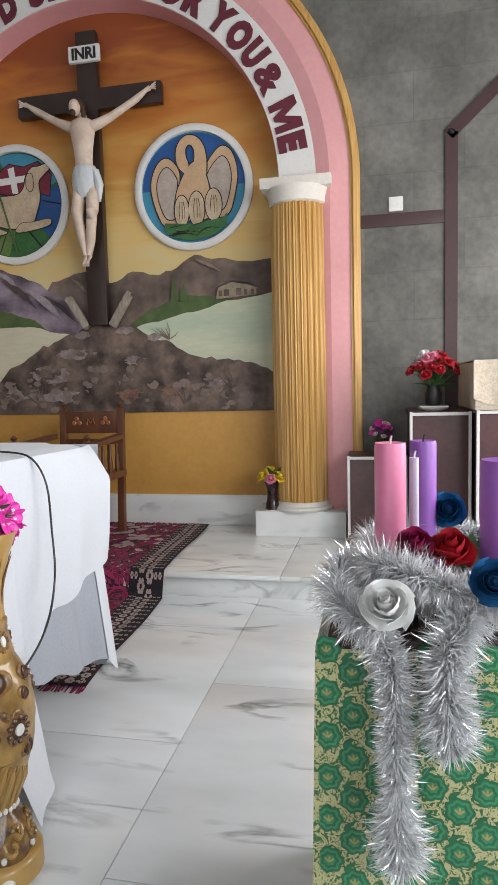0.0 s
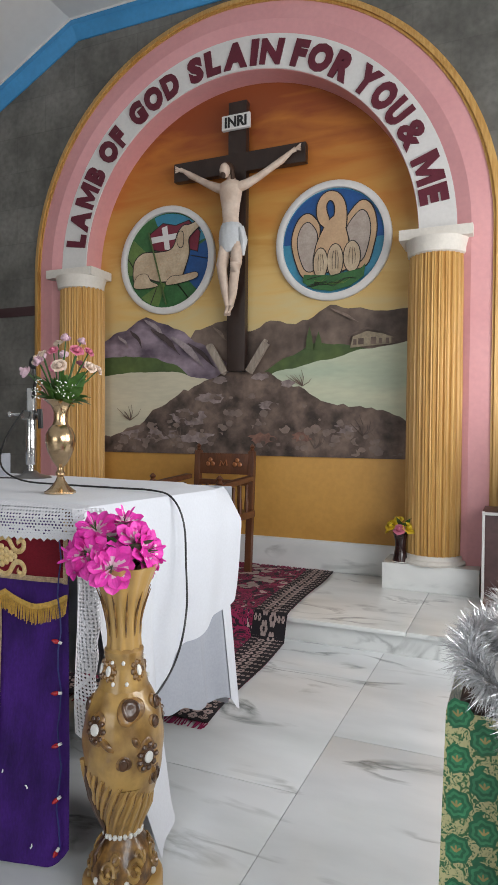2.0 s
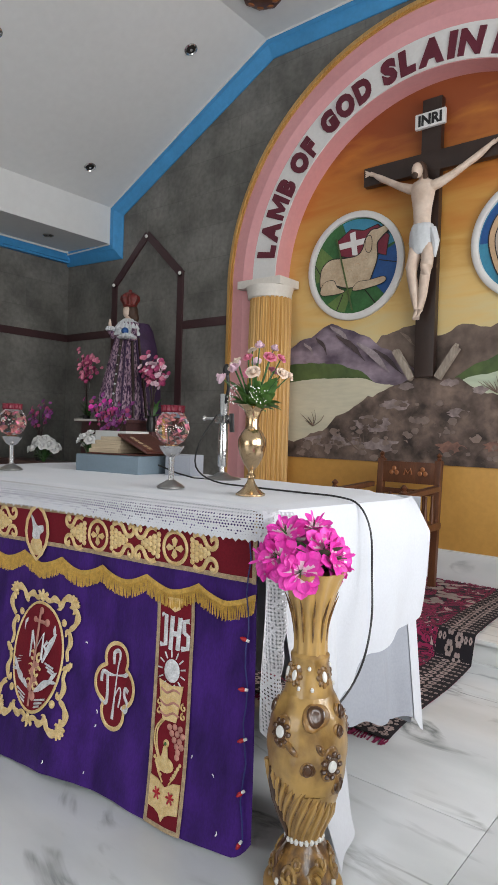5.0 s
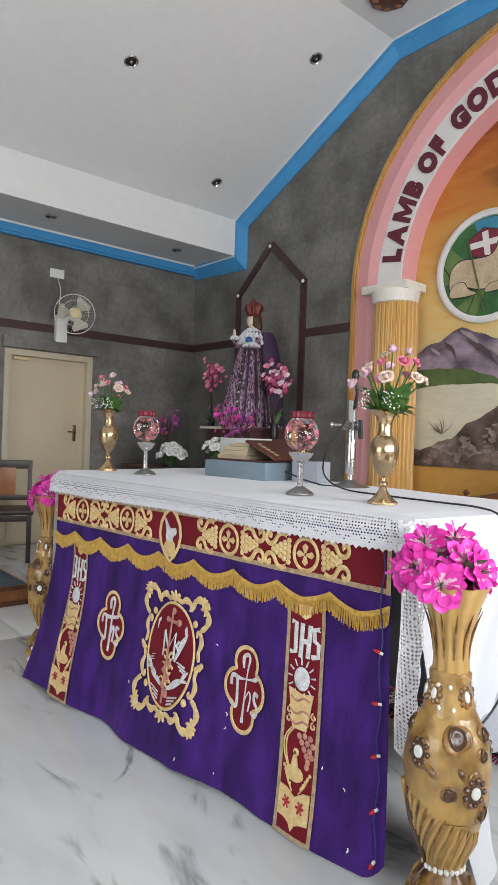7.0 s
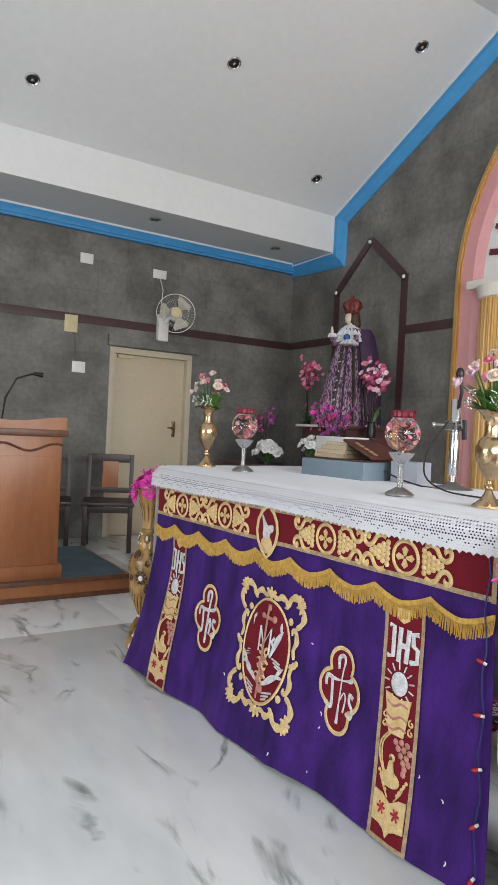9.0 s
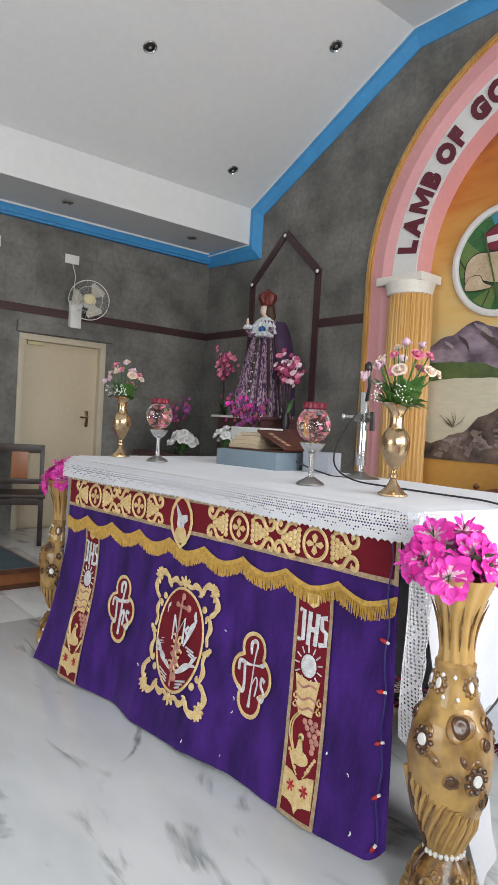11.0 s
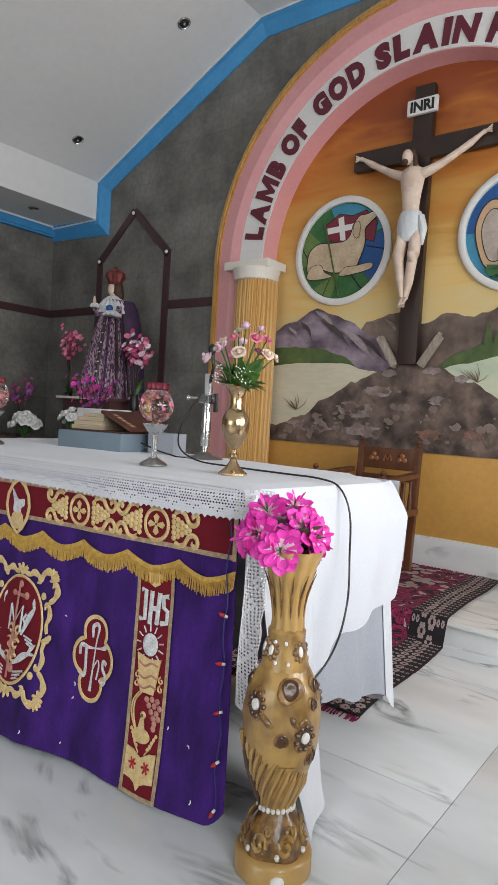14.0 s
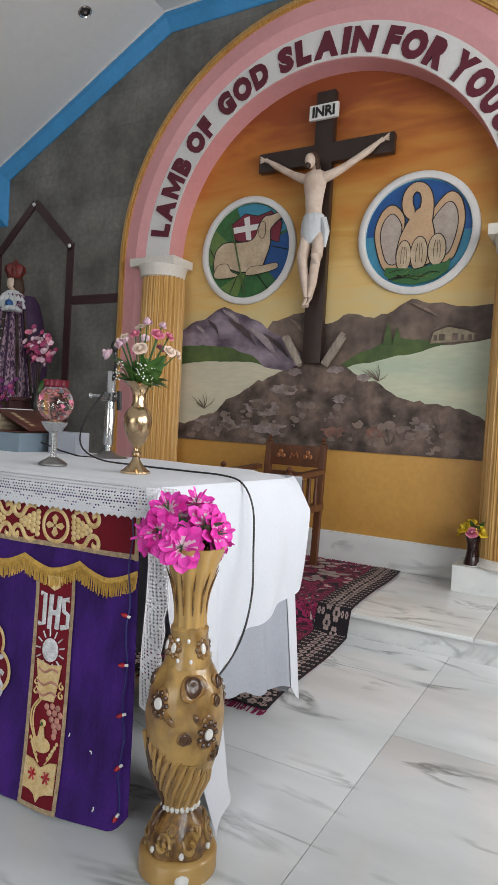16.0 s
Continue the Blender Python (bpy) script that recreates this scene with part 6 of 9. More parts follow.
def floor_vase(x, y, turn, seed):
    v = thing("floor_vase", "tall ochre and brown glazed floor vase with white beads", "vase", (x, y, 0), "floor vases by the altar", turn)
    v.scale = (0.81, 0.81, 1.0)
    rng = random.Random(seed)
    part("foot", Geo().lathe([(0.118, 0.0), (0.124, 0.006), (0.123, 0.05), (0.116, 0.058), (0.095, 0.062)], 40), CERAMIC_PLAIN, v, "plain ochre foot")
    part("pedestal", Geo().lathe([(0.1, 0.06), (0.103, 0.075), (0.098, 0.1), (0.08, 0.13), (0.058, 0.155), (0.05, 0.165)], 48, mod=lambda a, z: 1 + 0.04 * math.sin(5 * a + z * 60)), CERAMIC_STAIN, v, "brown and gold swirled pedestal")
    for i in range(7):
        a = i * 2 * math.pi / 7 + 0.3
        for zc, rs, flip in ((0.098, 0.028, 1), (0.126, 0.019, -1)):
            pts = []
            for du, dz in spiral(0, 0, rs, 1.25, 0.6 + i, flip, 14, 0.2):
                z = zc + dz
                foot = ((0.06, 0.1), (0.075, 0.103), (0.1, 0.098), (0.13, 0.08), (0.155, 0.058), (0.2, 0.05))
                r = next(ra + (rb_ - ra) * (z - za) / (zb - za) for (za, ra), (zb, rb_) in zip(foot, foot[1:]) if z <= zb) + 0.001
                aa = a + 0.25 * (flip < 0) + du / r
                pts.append((r * math.cos(aa), r * math.sin(aa), z))
            part("swirl", Geo().tube(pts, 0.0075 if flip > 0 else 0.006, 6), CERAMIC, v, "ochre relief swirl")

    def knobbly(a, z):
        return 1 + 0.06 * noise.noise(Vector((2.2 * math.cos(a), 2.2 * math.sin(a), z * 16 + seed))) + 0.012 * noise.noise(Vector((6 * math.cos(a), 6 * math.sin(a), z * 40)))
    body = [(0.05, 0.163), (0.06, 0.19), (0.077, 0.225), (0.095, 0.265), (0.109, 0.305), (0.118, 0.345), (0.122, 0.385), (0.121, 0.425), (0.114, 0.462), (0.101, 0.495), (0.086, 0.518), (0.076, 0.532)]
    fine_body = [(r0 + (r1 - r0) * k / 3, z0 + (z1 - z0) * k / 3) for (r0, z0), (r1, z1) in zip(body[4:], body[5:]) for k in range(3)] + [body[-1]]
    part("belly", Geo().lathe(fine_body, 72, mod=knobbly, cap=False), CERAMIC, v, "knobbly ochre belly")
    part("lower_belly", Geo().lathe(body[:5], 48, cap=False), CERAMIC, v, "fluted lower belly")

    def skin(a, z, out):
        """Point out metres proud of the belly."""
        r = body[-1][0]
        for (r0, z0), (r1, z1) in zip(body, body[1:]):
            if z0 <= z <= z1:
                r = r0 + (r1 - r0) * (z - z0) / (z1 - z0)
        return Vector(((r + out) * math.cos(a), (r + out) * math.sin(a), z))
    # a fan of flutes over the face, spiral flutes behind it
    fan = []
    for i in range(11):
        f = i / 10
        if f < 0.4:
            start = (-2.05, 0.185 + 0.11 * (0.4 - f) / 0.4)
        else:
            start = (-2.0 + 2.5 * (f - 0.4) / 0.6, 0.172)
        fan.append((start, (-2.0 + 2.25 * f, 0.35 - 0.085 * f)))
    for i in range(9):
        a = 0.7 + i * 0.38
        fan.append(((a, 0.172), (a + 0.7, 0.31)))
    for (a0, z0), (a1, z1) in fan:
        for nm, da, mt in (("flute", 0.0, CERAMIC_PLAIN), ("flute_groove", 0.1, CERAMIC_STAIN)):
            pts, rad = [], []
            for k in range(9):
                t = k / 8
                e = t ** 0.8
                pts.append(skin(a0 + (a1 - a0) * e + da * (0.4 + 0.6 * t), z0 + (z1 - z0) * t, 0.0005 if nm == "flute" else -0.0005))
                full = 0.0045 + 0.0058 * t if nm == "flute" else 0.0026 + 0.003 * t
                rad.append(full * (1 - 0.8 * max(0.0, t - 0.75) / 0.25))
            part(nm, Geo().tube(pts, rad, 7), mt, v)
    part("collar", Geo().lathe([(0.078, 0.526), (0.072, 0.545), (0.063, 0.58), (0.057, 0.605), (0.06, 0.612), (0.06, 0.622), (0.052, 0.63)], 40, cap=False), CERAMIC, v, "ochre beaded collar")

    def flutes(a, z):
        return 1 + 0.05 * math.cos(11 * a)
    neck = [(0.052, 0.625), (0.05, 0.65), (0.052, 0.69), (0.06, 0.735), (0.072, 0.775), (0.09, 0.815), (0.102, 0.832), (0.097, 0.833), (0.07, 0.785), (0.05, 0.73), (0.044, 0.66)]
    part("neck", Geo().lathe(neck, 66, mod=flutes, cap=False), CERAMIC_PLAIN, v, "fluted flaring neck")
    for i in range(11):
        a = 2 * math.pi * (i + 0.5) / 11
        pts = [((0.0505 + 0.034 * t ** 2) * math.cos(a), (0.0505 + 0.034 * t ** 2) * math.sin(a), 0.66 + 0.115 * t) for t in (0, 0.25, 0.5, 0.75, 1)]
        part("flute_groove", Geo().tube(pts, [0.001, 0.0032, 0.004, 0.0032, 0.001], 5), CERAMIC_STAIN, v)

    def at_body(a, z):
        for (r0, z0), (r1, z1) in zip(body, body[1:]):
            if z0 <= z <= z1:
                r = r0 + (r1 - r0) * (z - z0) / (z1 - z0)
                nn = Vector((math.cos(a), math.sin(a), (r0 - r1) / (z1 - z0))).normalized()
                return Vector((r * math.cos(a), r * math.sin(a), z)), nn
        return Vector((0.07 * math.cos(a), 0.07 * math.sin(a), z)), Vector((math.cos(a), math.sin(a), 0))
    # raised discs, flowers and beads
    spots = [(-0.772, 0.497, 0.027, 0), (-1.728, 0.452, 0.026, 1), (-0.362, 0.385, 0.028, 1), (-0.97, 0.378, 0.015, 0), (0.2, 0.495, 0.017, 0), (-0.07, 0.458, 0.014, 0), (-2.4, 0.492, 0.017, 0), (-0.045, 0.328, 0.019, 0),
             (1.0, 0.45, 0.026, 1), (1.8, 0.4, 0.02, 0), (2.6, 0.45, 0.026, 1), (3.3, 0.38, 0.016, 0)]
    for (a0, z0), (a1, z1) in (((-1.6, 0.437), (-1.2, 0.407)), ((-0.78, 0.437), (-0.55, 0.412)), ((-0.2, 0.36), (0.05, 0.3)), ((1.2, 0.42), (1.5, 0.38))):
        pts = [skin(a0 + (a1 - a0) * k / 5, z0 + (z1 - z0) * k / 5, 0.0) for k in range(6)]
        part("relief_leaf", Geo().tube(pts, [0.002, 0.008, 0.0105, 0.0105, 0.009, 0.003], 8), CERAMIC_STAIN, v, "browned relief leaf")
    for a, z, r, bead in spots:
        p, nn = at_body(a, z)
        q = nn.to_track_quat("Z", "Y").to_matrix().to_4x4()
        m = Matrix.Translation(p - nn * 0.004) @ q
        ph = rng.uniform(0, 6)
        part("halo", Geo().lathe([(r * 1.42, 0.0), (r * 1.34, 0.0042), (r * 1.2, 0.006), (0.001, 0.0065)], 28, at=m, mod=lambda t, z: 1 + 0.14 * math.sin(2 * t + ph) + 0.06 * math.sin(3 * t + 2 * ph)), CERAMIC_STAIN, v, "browned glaze round the relief")
        g = Geo()
        if bead:
            for k in range(9):
                t = 2 * math.pi * k / 9
                g.ball(m @ Vector((r * 1.05 * math.cos(t), r * 1.05 * math.sin(t), 0.004)), (r * 0.36, r * 0.36, 0.007), 8)
            g.lathe([(r * 0.9, 0), (r * 0.8, 0.008), (0.001, 0.009)], 14, at=m)
            part("relief_flower", g, CERAMIC_DARK, v, "dark relief flower")
            part("bead", Geo().lathe([(0.0145, 0.007), (0.0145, 0.012), (0.0125, 0.0145), (0.001, 0.0155)], 14, at=m), PEARL, v, "white bead")
        else:
            g.lathe([(r, 0.003), (r * 0.98, 0.011), (r * 0.85, 0.0125), (r * 0.65, 0.009), (r * 0.4, 0.0095), (0.001, 0.011)], 20, at=m, mod=lambda t, z: 1 + 0.06 * math.sin(3 * t + ph))
            part("relief_disc", g, CERAMIC_DARK, v, "dark brown relief disc")
    for i in range(5):
        a = -1.699 + 1.43 * i
        cm = Matrix.Translation((0.062 * math.cos(a), 0.062 * math.sin(a), 0.578)) @ Vector((math.cos(a), math.sin(a), 0.3)).to_track_quat("Z", "Y").to_matrix().to_4x4()
        fl = Geo()
        for k in range(8):
            q = 2 * math.pi * k / 8
            fl.ball(cm @ Vector((0.017 * math.cos(q), 0.02 * math.sin(q), 0.0)), (0.0085, 0.0085, 0.0085), 7)
        fl.lathe([(0.017, -0.004), (0.015, 0.006), (0.001, 0.007)], 12, at=cm)
        part("collar_flower", fl, CERAMIC_STAIN, v, "browned relief flower")
        part("bead", Geo().lathe([(0.0105, 0.004), (0.0105, 0.009), (0.008, 0.0115), (0.001, 0.012)], 12, at=cm @ Matrix.Diagonal((0.8, 1.25, 1, 1))), PEARL, v, "white bead")
        for da, dz, rr in ((0.7, 0.6, 0.061), (0.84, 0.552, 0.073)):
            part("bead", Geo().ball((rr * math.cos(a + da), rr * math.sin(a + da), dz), 0.006, 8), PEARL, v)
    g = Geo()
    for i in range(22):
        a = 2 * math.pi * i / 22
        g.ball((0.056 * math.cos(a), 0.056 * math.sin(a), 0.164 + 0.007 * math.sin(a + 2.2)), 0.0078, 8)
    part("bead_string", g, PEARL, v, "string of white beads")
    for i in range(6):
        a = -1.839 + 0.97 * i
        part("bead", Geo().ball((0.103 * math.cos(a), 0.103 * math.sin(a), 0.078), 0.009, 8), PEARL, v)
    part("white_patch", Geo().ball((0.114 * math.cos(-0.848), 0.114 * math.sin(-0.848), 0.026), (0.024, 0.024, 0.017), 14), PEARL, v, "chipped white patch")
    # handle-like leaf fin
    fin = [skin(-2.12, z, 0.002) for z in (0.352, 0.32, 0.28, 0.235, 0.195, 0.17)] + [Vector((0.088 * math.cos(-2.1), 0.088 * math.sin(-2.1), 0.125)), Vector((0.1 * math.cos(-2.05), 0.1 * math.sin(-2.05), 0.09))]
    rim = [skin(-2.42, z, 0.004) for z in (0.358, 0.32, 0.28, 0.235, 0.195, 0.17)]
    part("leaf_fin", Geo().tube(fin, [0.004, 0.012, 0.014, 0.012, 0.009, 0.008, 0.009, 0.006], 8), CERAMIC_DARK, v, "dark leaf-shaped fin")
    part("fin_edge", Geo().tube(rim, [0.009, 0.008, 0.008, 0.007, 0.006, 0.004], 8), CERAMIC_PLAIN, v, "ochre rim of the fin")
    return v


def magenta_bunch(x, y, z, turn, seed):
    b = thing("artificial_flowers", "bunch of bright magenta artificial flowers in the floor vase", "flowers", (x, y, z), "magenta bunches", turn)
    rng = random.Random(seed)
    across, ahead = Vector((0.83, 0.56, 0)), Vector((0.56, -0.83, 0))
    # across, up and towards the aisle, and the way each blossom faces
    heads = [(-0.02, -0.002, 0.085, (-0.1, 0.15, 1)), (-0.125, 0.02, 0.025, (-0.9, 0.1, 0.5)), (-0.07, 0.088, 0.012, (-0.35, 0.85, 0.55)), (0.02, 0.1, -0.03, (0.15, 1, 0.2)), (0.085, 0.03, 0.03, (0.85, 0.25, 0.6)),
             (0.052, 0.055, 0.035, (0.4, 0.5, 0.7)), (-0.085, 0.03, 0.055, (-0.55, 0.2, 0.8)), (0.095, 0.0, -0.04, (0.9, 0.1, -0.3)), (-0.05, 0.06, -0.075, (-0.3, 0.6, -0.8)), (0.05, 0.04, -0.085, (0.3, 0.4, -0.9))]
    for a, up_z, fwd, way in heads:
        c = across * a * 0.76 + ahead * fwd * 0.8 + Vector((0, 0, up_z * 0.9))
        n = (across * way[0] + ahead * way[2] + Vector((0, 0, way[1]))).normalized()
        q = n.to_track_quat("Z", "Y")
        g = Geo()
        r = rng.uniform(0.052, 0.062)
        for layer, (cnt, size, lift) in enumerate(((8, 1.05, 0.1), (7, 0.86, 0.34), (3, 0.45, 0.8))):
            for k in range(cnt):
                ang = 2 * math.pi * (k + 0.5 * layer + rng.uniform(-0.14, 0.14)) / cnt
                rr, hw = r * size * rng.uniform(0.88, 1.1), r * size * (0.31 if layer < 2 else 0.2)
                curl, twist = rng.uniform(-0.3, 0.35), rng.uniform(-0.25, 0.25)
                vs = []
                for d, wide in ((0.05, 0.16), (0.28, 0.5), (0.5, 0.85), (0.7, 1.0), (0.87, 0.72), (1.0, 0.05)):
                    for t in (-1.0, -0.42, 0.0, 0.42, 1.0):
                        x, y = d * rr, t * wide * hw
                        z = r * (lift * d - curl * 0.28 * d ** 3 + 0.1 * t * t * wide + 0.012 * layer) + y * twist
                        vs.append(c + q @ Vector((x * math.cos(ang) - y * math.sin(ang), x * math.sin(ang) + y * math.cos(ang), z)))
                for j in range(5):
                    for i in range(4):
                        pale = (j == 1 and i in (1, 2)) or j == 0 or (j == 2 and i == 1 + k % 2 and k % 3 == 0)
                        g.add([vs[j * 5 + i], vs[j * 5 + i + 1], vs[(j + 1) * 5 + i + 1], vs[(j + 1) * 5 + i]], [(0, 1, 2, 3)], 1 if pale else 0)
        part("blossom", g, [MAGENTA, PALE_PINK], b, "magenta petals paler in the middle", smooth=60)
        part("stem", Geo().tube([(0, 0, -0.08), c * 0.5 + Vector((0, 0, -0.02)), c - n * 0.004], 0.004, 5), LEAF, b)
        gc = Geo()
        for k in range(7):
            tip = c + n * 0.026 + Vector((rng.gauss(0, 0.005), rng.gauss(0, 0.005), rng.gauss(0, 0.005)))
            gc.tube([c, tip], [0.0014, 0.001], 4)
        part("centre", gc, LEAF, b, "dark green stamens")
    g = Geo()
    for i in range(14):
        a = rng.uniform(0, 6.28)
        leaf(g, (0.03 * math.cos(a), 0.03 * math.sin(a), 0.0), (0.1 * math.cos(a), 0.1 * math.sin(a), rng.uniform(-0.01, 0.07)), 0.018)
    part("foliage", g, LEAF, b, smooth=60)
    return b


floor_vase(-0.37, 2.39, 0, 1)
magenta_bunch(-0.388, 2.39, 0.838, 0, 2)
floor_vase(-2.63, 2.36, -25, 4)
magenta_bunch(-2.64, 2.36, 0.815, -40, 6)

# ---- things on the altar ----


def top_z(x):
    return AZ + 0.006 + 0.014 * max(0.0, min(1.0, (-0.6 - x) / 1.86))


def brass_vase(x, y):
    v = thing("brass_vase", "polished brass urn vase standing on the altar", "vase", (x, y, top_z(x)), "brass vases on the altar")
    v.scale = (0.87, 0.87, 1.0)
    part("foot", Geo().lathe([(0.055, 0), (0.055, 0.006), (0.045, 0.012), (0.03, 0.025), (0.017, 0.042), (0.012, 0.055)], 24, mod=lambda a, z: 1 + (0.04 * math.cos(8 * a) if z < 0.02 else 0)), BRASS, v)
    part("knop", Geo().lathe([(0.012, 0.053), (0.018, 0.06), (0.018, 0.066), (0.011, 0.074), (0.011, 0.085)], 20), BRASS, v)
    part("belly", Geo().lathe([(0.011, 0.083), (0.03, 0.105), (0.046, 0.135), (0.054, 0.165), (0.053, 0.188), (0.042, 0.208), (0.03, 0.22)], 28), BRASS, v)
    part("neck", Geo().lathe([(0.03, 0.218), (0.025, 0.235), (0.025, 0.262), (0.034, 0.285), (0.055, 0.3), (0.062, 0.302), (0.052, 0.298), (0.03, 0.28), (0.02, 0.25)], 40, mod=lambda a, z: 1 + (0.07 * math.cos(7 * a) if z > 0.27 else 0), cap=False), BRASS, v)
    return v


def rose_bouquet(x, y, z, seed, s=1.0):
    b = thing("artificial_flowers", "bouquet of pink and cream artificial roses with green leaves", "flowers", (x, y, z), "rose bouquets on the altar")
    rng = random.Random(seed)
    mats = [PALE_PINK, CREAM_PETAL, ROSE_PINK]
    heads = []
    for i in range(17):
        a = i * 2.4 + rng.uniform(-0.3, 0.3)
        r = (0.022 + 0.0255 * math.sqrt(i)) * s
        heads.append((r * math.cos(a), r * 0.8 * math.sin(a), (0.2 - 0.0065 * i + rng.uniform(-0.03, 0.02)) * s))
    for i, (hx, hy, hz) in enumerate(heads):
        n = Vector((hx * 4, hy * 4 - 0.12, 0.3)).normalized()
        part("rose", rose(Geo(), (hx, hy, hz), n, rng.uniform(0.013, 0.021) * s, 0, rng, i % 3 == 0), mats[i % 3], b, smooth=60)
        part("stem", Geo().tube([(0, 0, -0.06), (hx * 0.5, hy * 0.5, hz * 0.45), (hx, hy, hz)], 0.0022, 5), LEAF, b)
    g = Geo()
    for i in range(64):
        a = rng.uniform(0, 6.28)
        r0 = rng.uniform(0.0, 0.03)
        r1 = rng.uniform(0.05, 0.1) * s
        leaf(g, (r0 * math.cos(a), r0 * math.sin(a), 0.0), (r1 * math.cos(a), r1 * math.sin(a), rng.uniform(-0.015, 0.1) * s), rng.uniform(0.018, 0.03) * s)
    part("foliage", g, BRIGHT_LEAF, b, "glossy green leaves", smooth=60)
    g = Geo()
    for i in range(70):
        a = rng.uniform(-0.9, 0.3) if i % 3 else rng.uniform(-2.6, -1.8)
        r = rng.uniform(0.04, 0.075) * s
        g.ball((r * math.cos(a), r * math.sin(a) - 0.025, rng.uniform(0.01, 0.07) * s), rng.uniform(0.0016, 0.003), 5)
    o = part("filler_blossom", g, WHITE_PETAL, b, "tiny white filler blossoms", smooth=60)
    o["kind"] = "stuff"
    return b


GLASS = bpy.data.materials.new("clear_glass")
GLASS.use_nodes = True
gb = GLASS.node_tree.nodes["Principled BSDF"]
gb.inputs["Base Color"].default_value = (0.95, 0.93, 0.92, 1)
gb.inputs["Transmission Weight"].default_value, gb.inputs["Roughness"].default_value, gb.inputs["IOR"].default_value = 1.0, 0.03, 1.3
RED_CAP = material("red_ruffle", (0.22, 0.009, 0.03), 0.45, vary=0.2, scale=40)
SHIMMER = material("pink_shimmer_petals", (0.6, 0.3, 0.27), 0.35, 0.2, vary=0.25, scale=40, fine=90, second=(0.35, 0.09, 0.1))


def globe_lamp(x, y, s=1.0):
    v = thing("globe_lamp", "glass globe holder with pink petals on a steel stand", "candle holder", (x, y, top_z(x)), "globe holders on the altar")
    v.scale = (0.74, 0.74, 1.0)
    part("base", Geo().lathe([(0.068, 0), (0.068, 0.004), (0.055, 0.012), (0.035, 0.02), (0.02, 0.028)], 28), STEEL, v, "grey steel base")
    part("stem", Geo().lathe([(0.014, 0.024), (0.014, 0.105), (0.016, 0.112)], 16), CHROME, v, "chrome stem")
    part("lower_cup", Geo().lathe([(0.016, 0.11), (0.035, 0.12), (0.055, 0.142), (0.058, 0.15), (0.045, 0.148), (0.02, 0.14)], 32, mod=lambda a, z: 1 + 0.06 * math.cos(8 * a)), CHROME, v, "ruffled silver cup")
    part("collar", Geo().lathe([(0.028, 0.143), (0.033, 0.15), (0.028, 0.157)], 20), BRASS, v)
    gl = part("globe", Geo().lathe([(0.03, 0.155), (0.06, 0.168), (0.08, 0.195), (0.084, 0.215), (0.076, 0.245), (0.056, 0.266), (0.05, 0.272)], 32, cap=False), GLASS, v, "clear glass globe", smooth=80)
    gl.visible_shadow = False
    rng = random.Random(int(abs(x) * 100))
    g = Geo()
    for i in range(70):
        a, b = rng.uniform(0, 6.28), rng.uniform(-1.3, 1.3)
        p = Vector((0.07 * math.cos(a) * math.cos(b), 0.07 * math.sin(a) * math.cos(b), 0.212 + 0.048 * math.sin(b)))
        q = p + Vector((rng.uniform(-0.03, 0.03), rng.uniform(-0.03, 0.03), rng.uniform(-0.02, 0.02)))
        leaf(g, p, q * 0.9 + Vector((0, 0, 0.021)), 0.012, rng.choice((0, 0, 1)))
    o = part("petal_filling", g, [SHIMMER, ROSE_PINK], v, "pinkish dried petals inside", smooth=60)
    o["kind"] = "stuff"
    part("cap", Geo().lathe([(0.05, 0.27), (0.056, 0.276), (0.054, 0.288), (0.058, 0.295), (0.05, 0.297), (0.045, 0.28)], 60, mod=lambda a, z: 1 + 0.05 * math.cos(15 * a), cap=False), RED_CAP, v, "red ruffled rim")
    return v


brass_vase(-0.835, 2.71)
rose_bouquet(-0.835, 2.71, AZ + 0.30, 3)
brass_vase(-2.405, 2.55)
rose_bouquet(-2.405, 2.55, AZ + 0.315, 9, 0.86)
globe_lamp(-1.165, 2.66)
globe_lamp(-2.13, 2.6)

mic = thing("microphone_stand", "chrome table microphone stand with a black gooseneck", "microphone stand", (-1.335, 3.13, AZ + 0.006))
part("base", Geo().lathe([(0.082, 0), (0.084, 0.006), (0.076, 0.012), (0.04, 0.02), (0.02, 0.035)], 32), STEEL, mic, "round steel base")
part("post", Geo().lathe([(0.013, 0.03), (0.013, 0.3)], 14), CHROME, mic)
part("post_sleeve", Geo().lathe([(0.02, 0.06), (0.021, 0.065), (0.021, 0.37), (0.017, 0.375)], 16), CHROME, mic)
part("clamp", Geo().box((-0.03, -0.028, 0.245), (0.03, 0.028, 0.285), 0.008), CHROME, mic)
part("side_arm", Geo().tube([(-0.09, -0.02, 0.268), (-0.03, -0.01, 0.268), (0.05, 0.0, 0.27)], [0.006, 0.006, 0.006], 8), CHROME, mic)
part("arm_knob", Geo().ball((-0.095, -0.02, 0.268), 0.012, 10), CHROME, mic)
part("holder", Geo().tube([(0.045, 0, 0.29), (0.05, 0, 0.21)], 0.011, 8), BLACK, mic)
part("gooseneck", Geo().tube([(0.02, -0.01, 0.34), (0.04, -0.02, 0.4), (0.04, -0.03, 0.46)], [0.008, 0.007, 0.008], 8), BLACK, mic)
part("microphone", Geo().ball((0.04, -0.035, 0.475), (0.017, 0.017, 0.026), 12), BLACK, mic, "black microphone head")

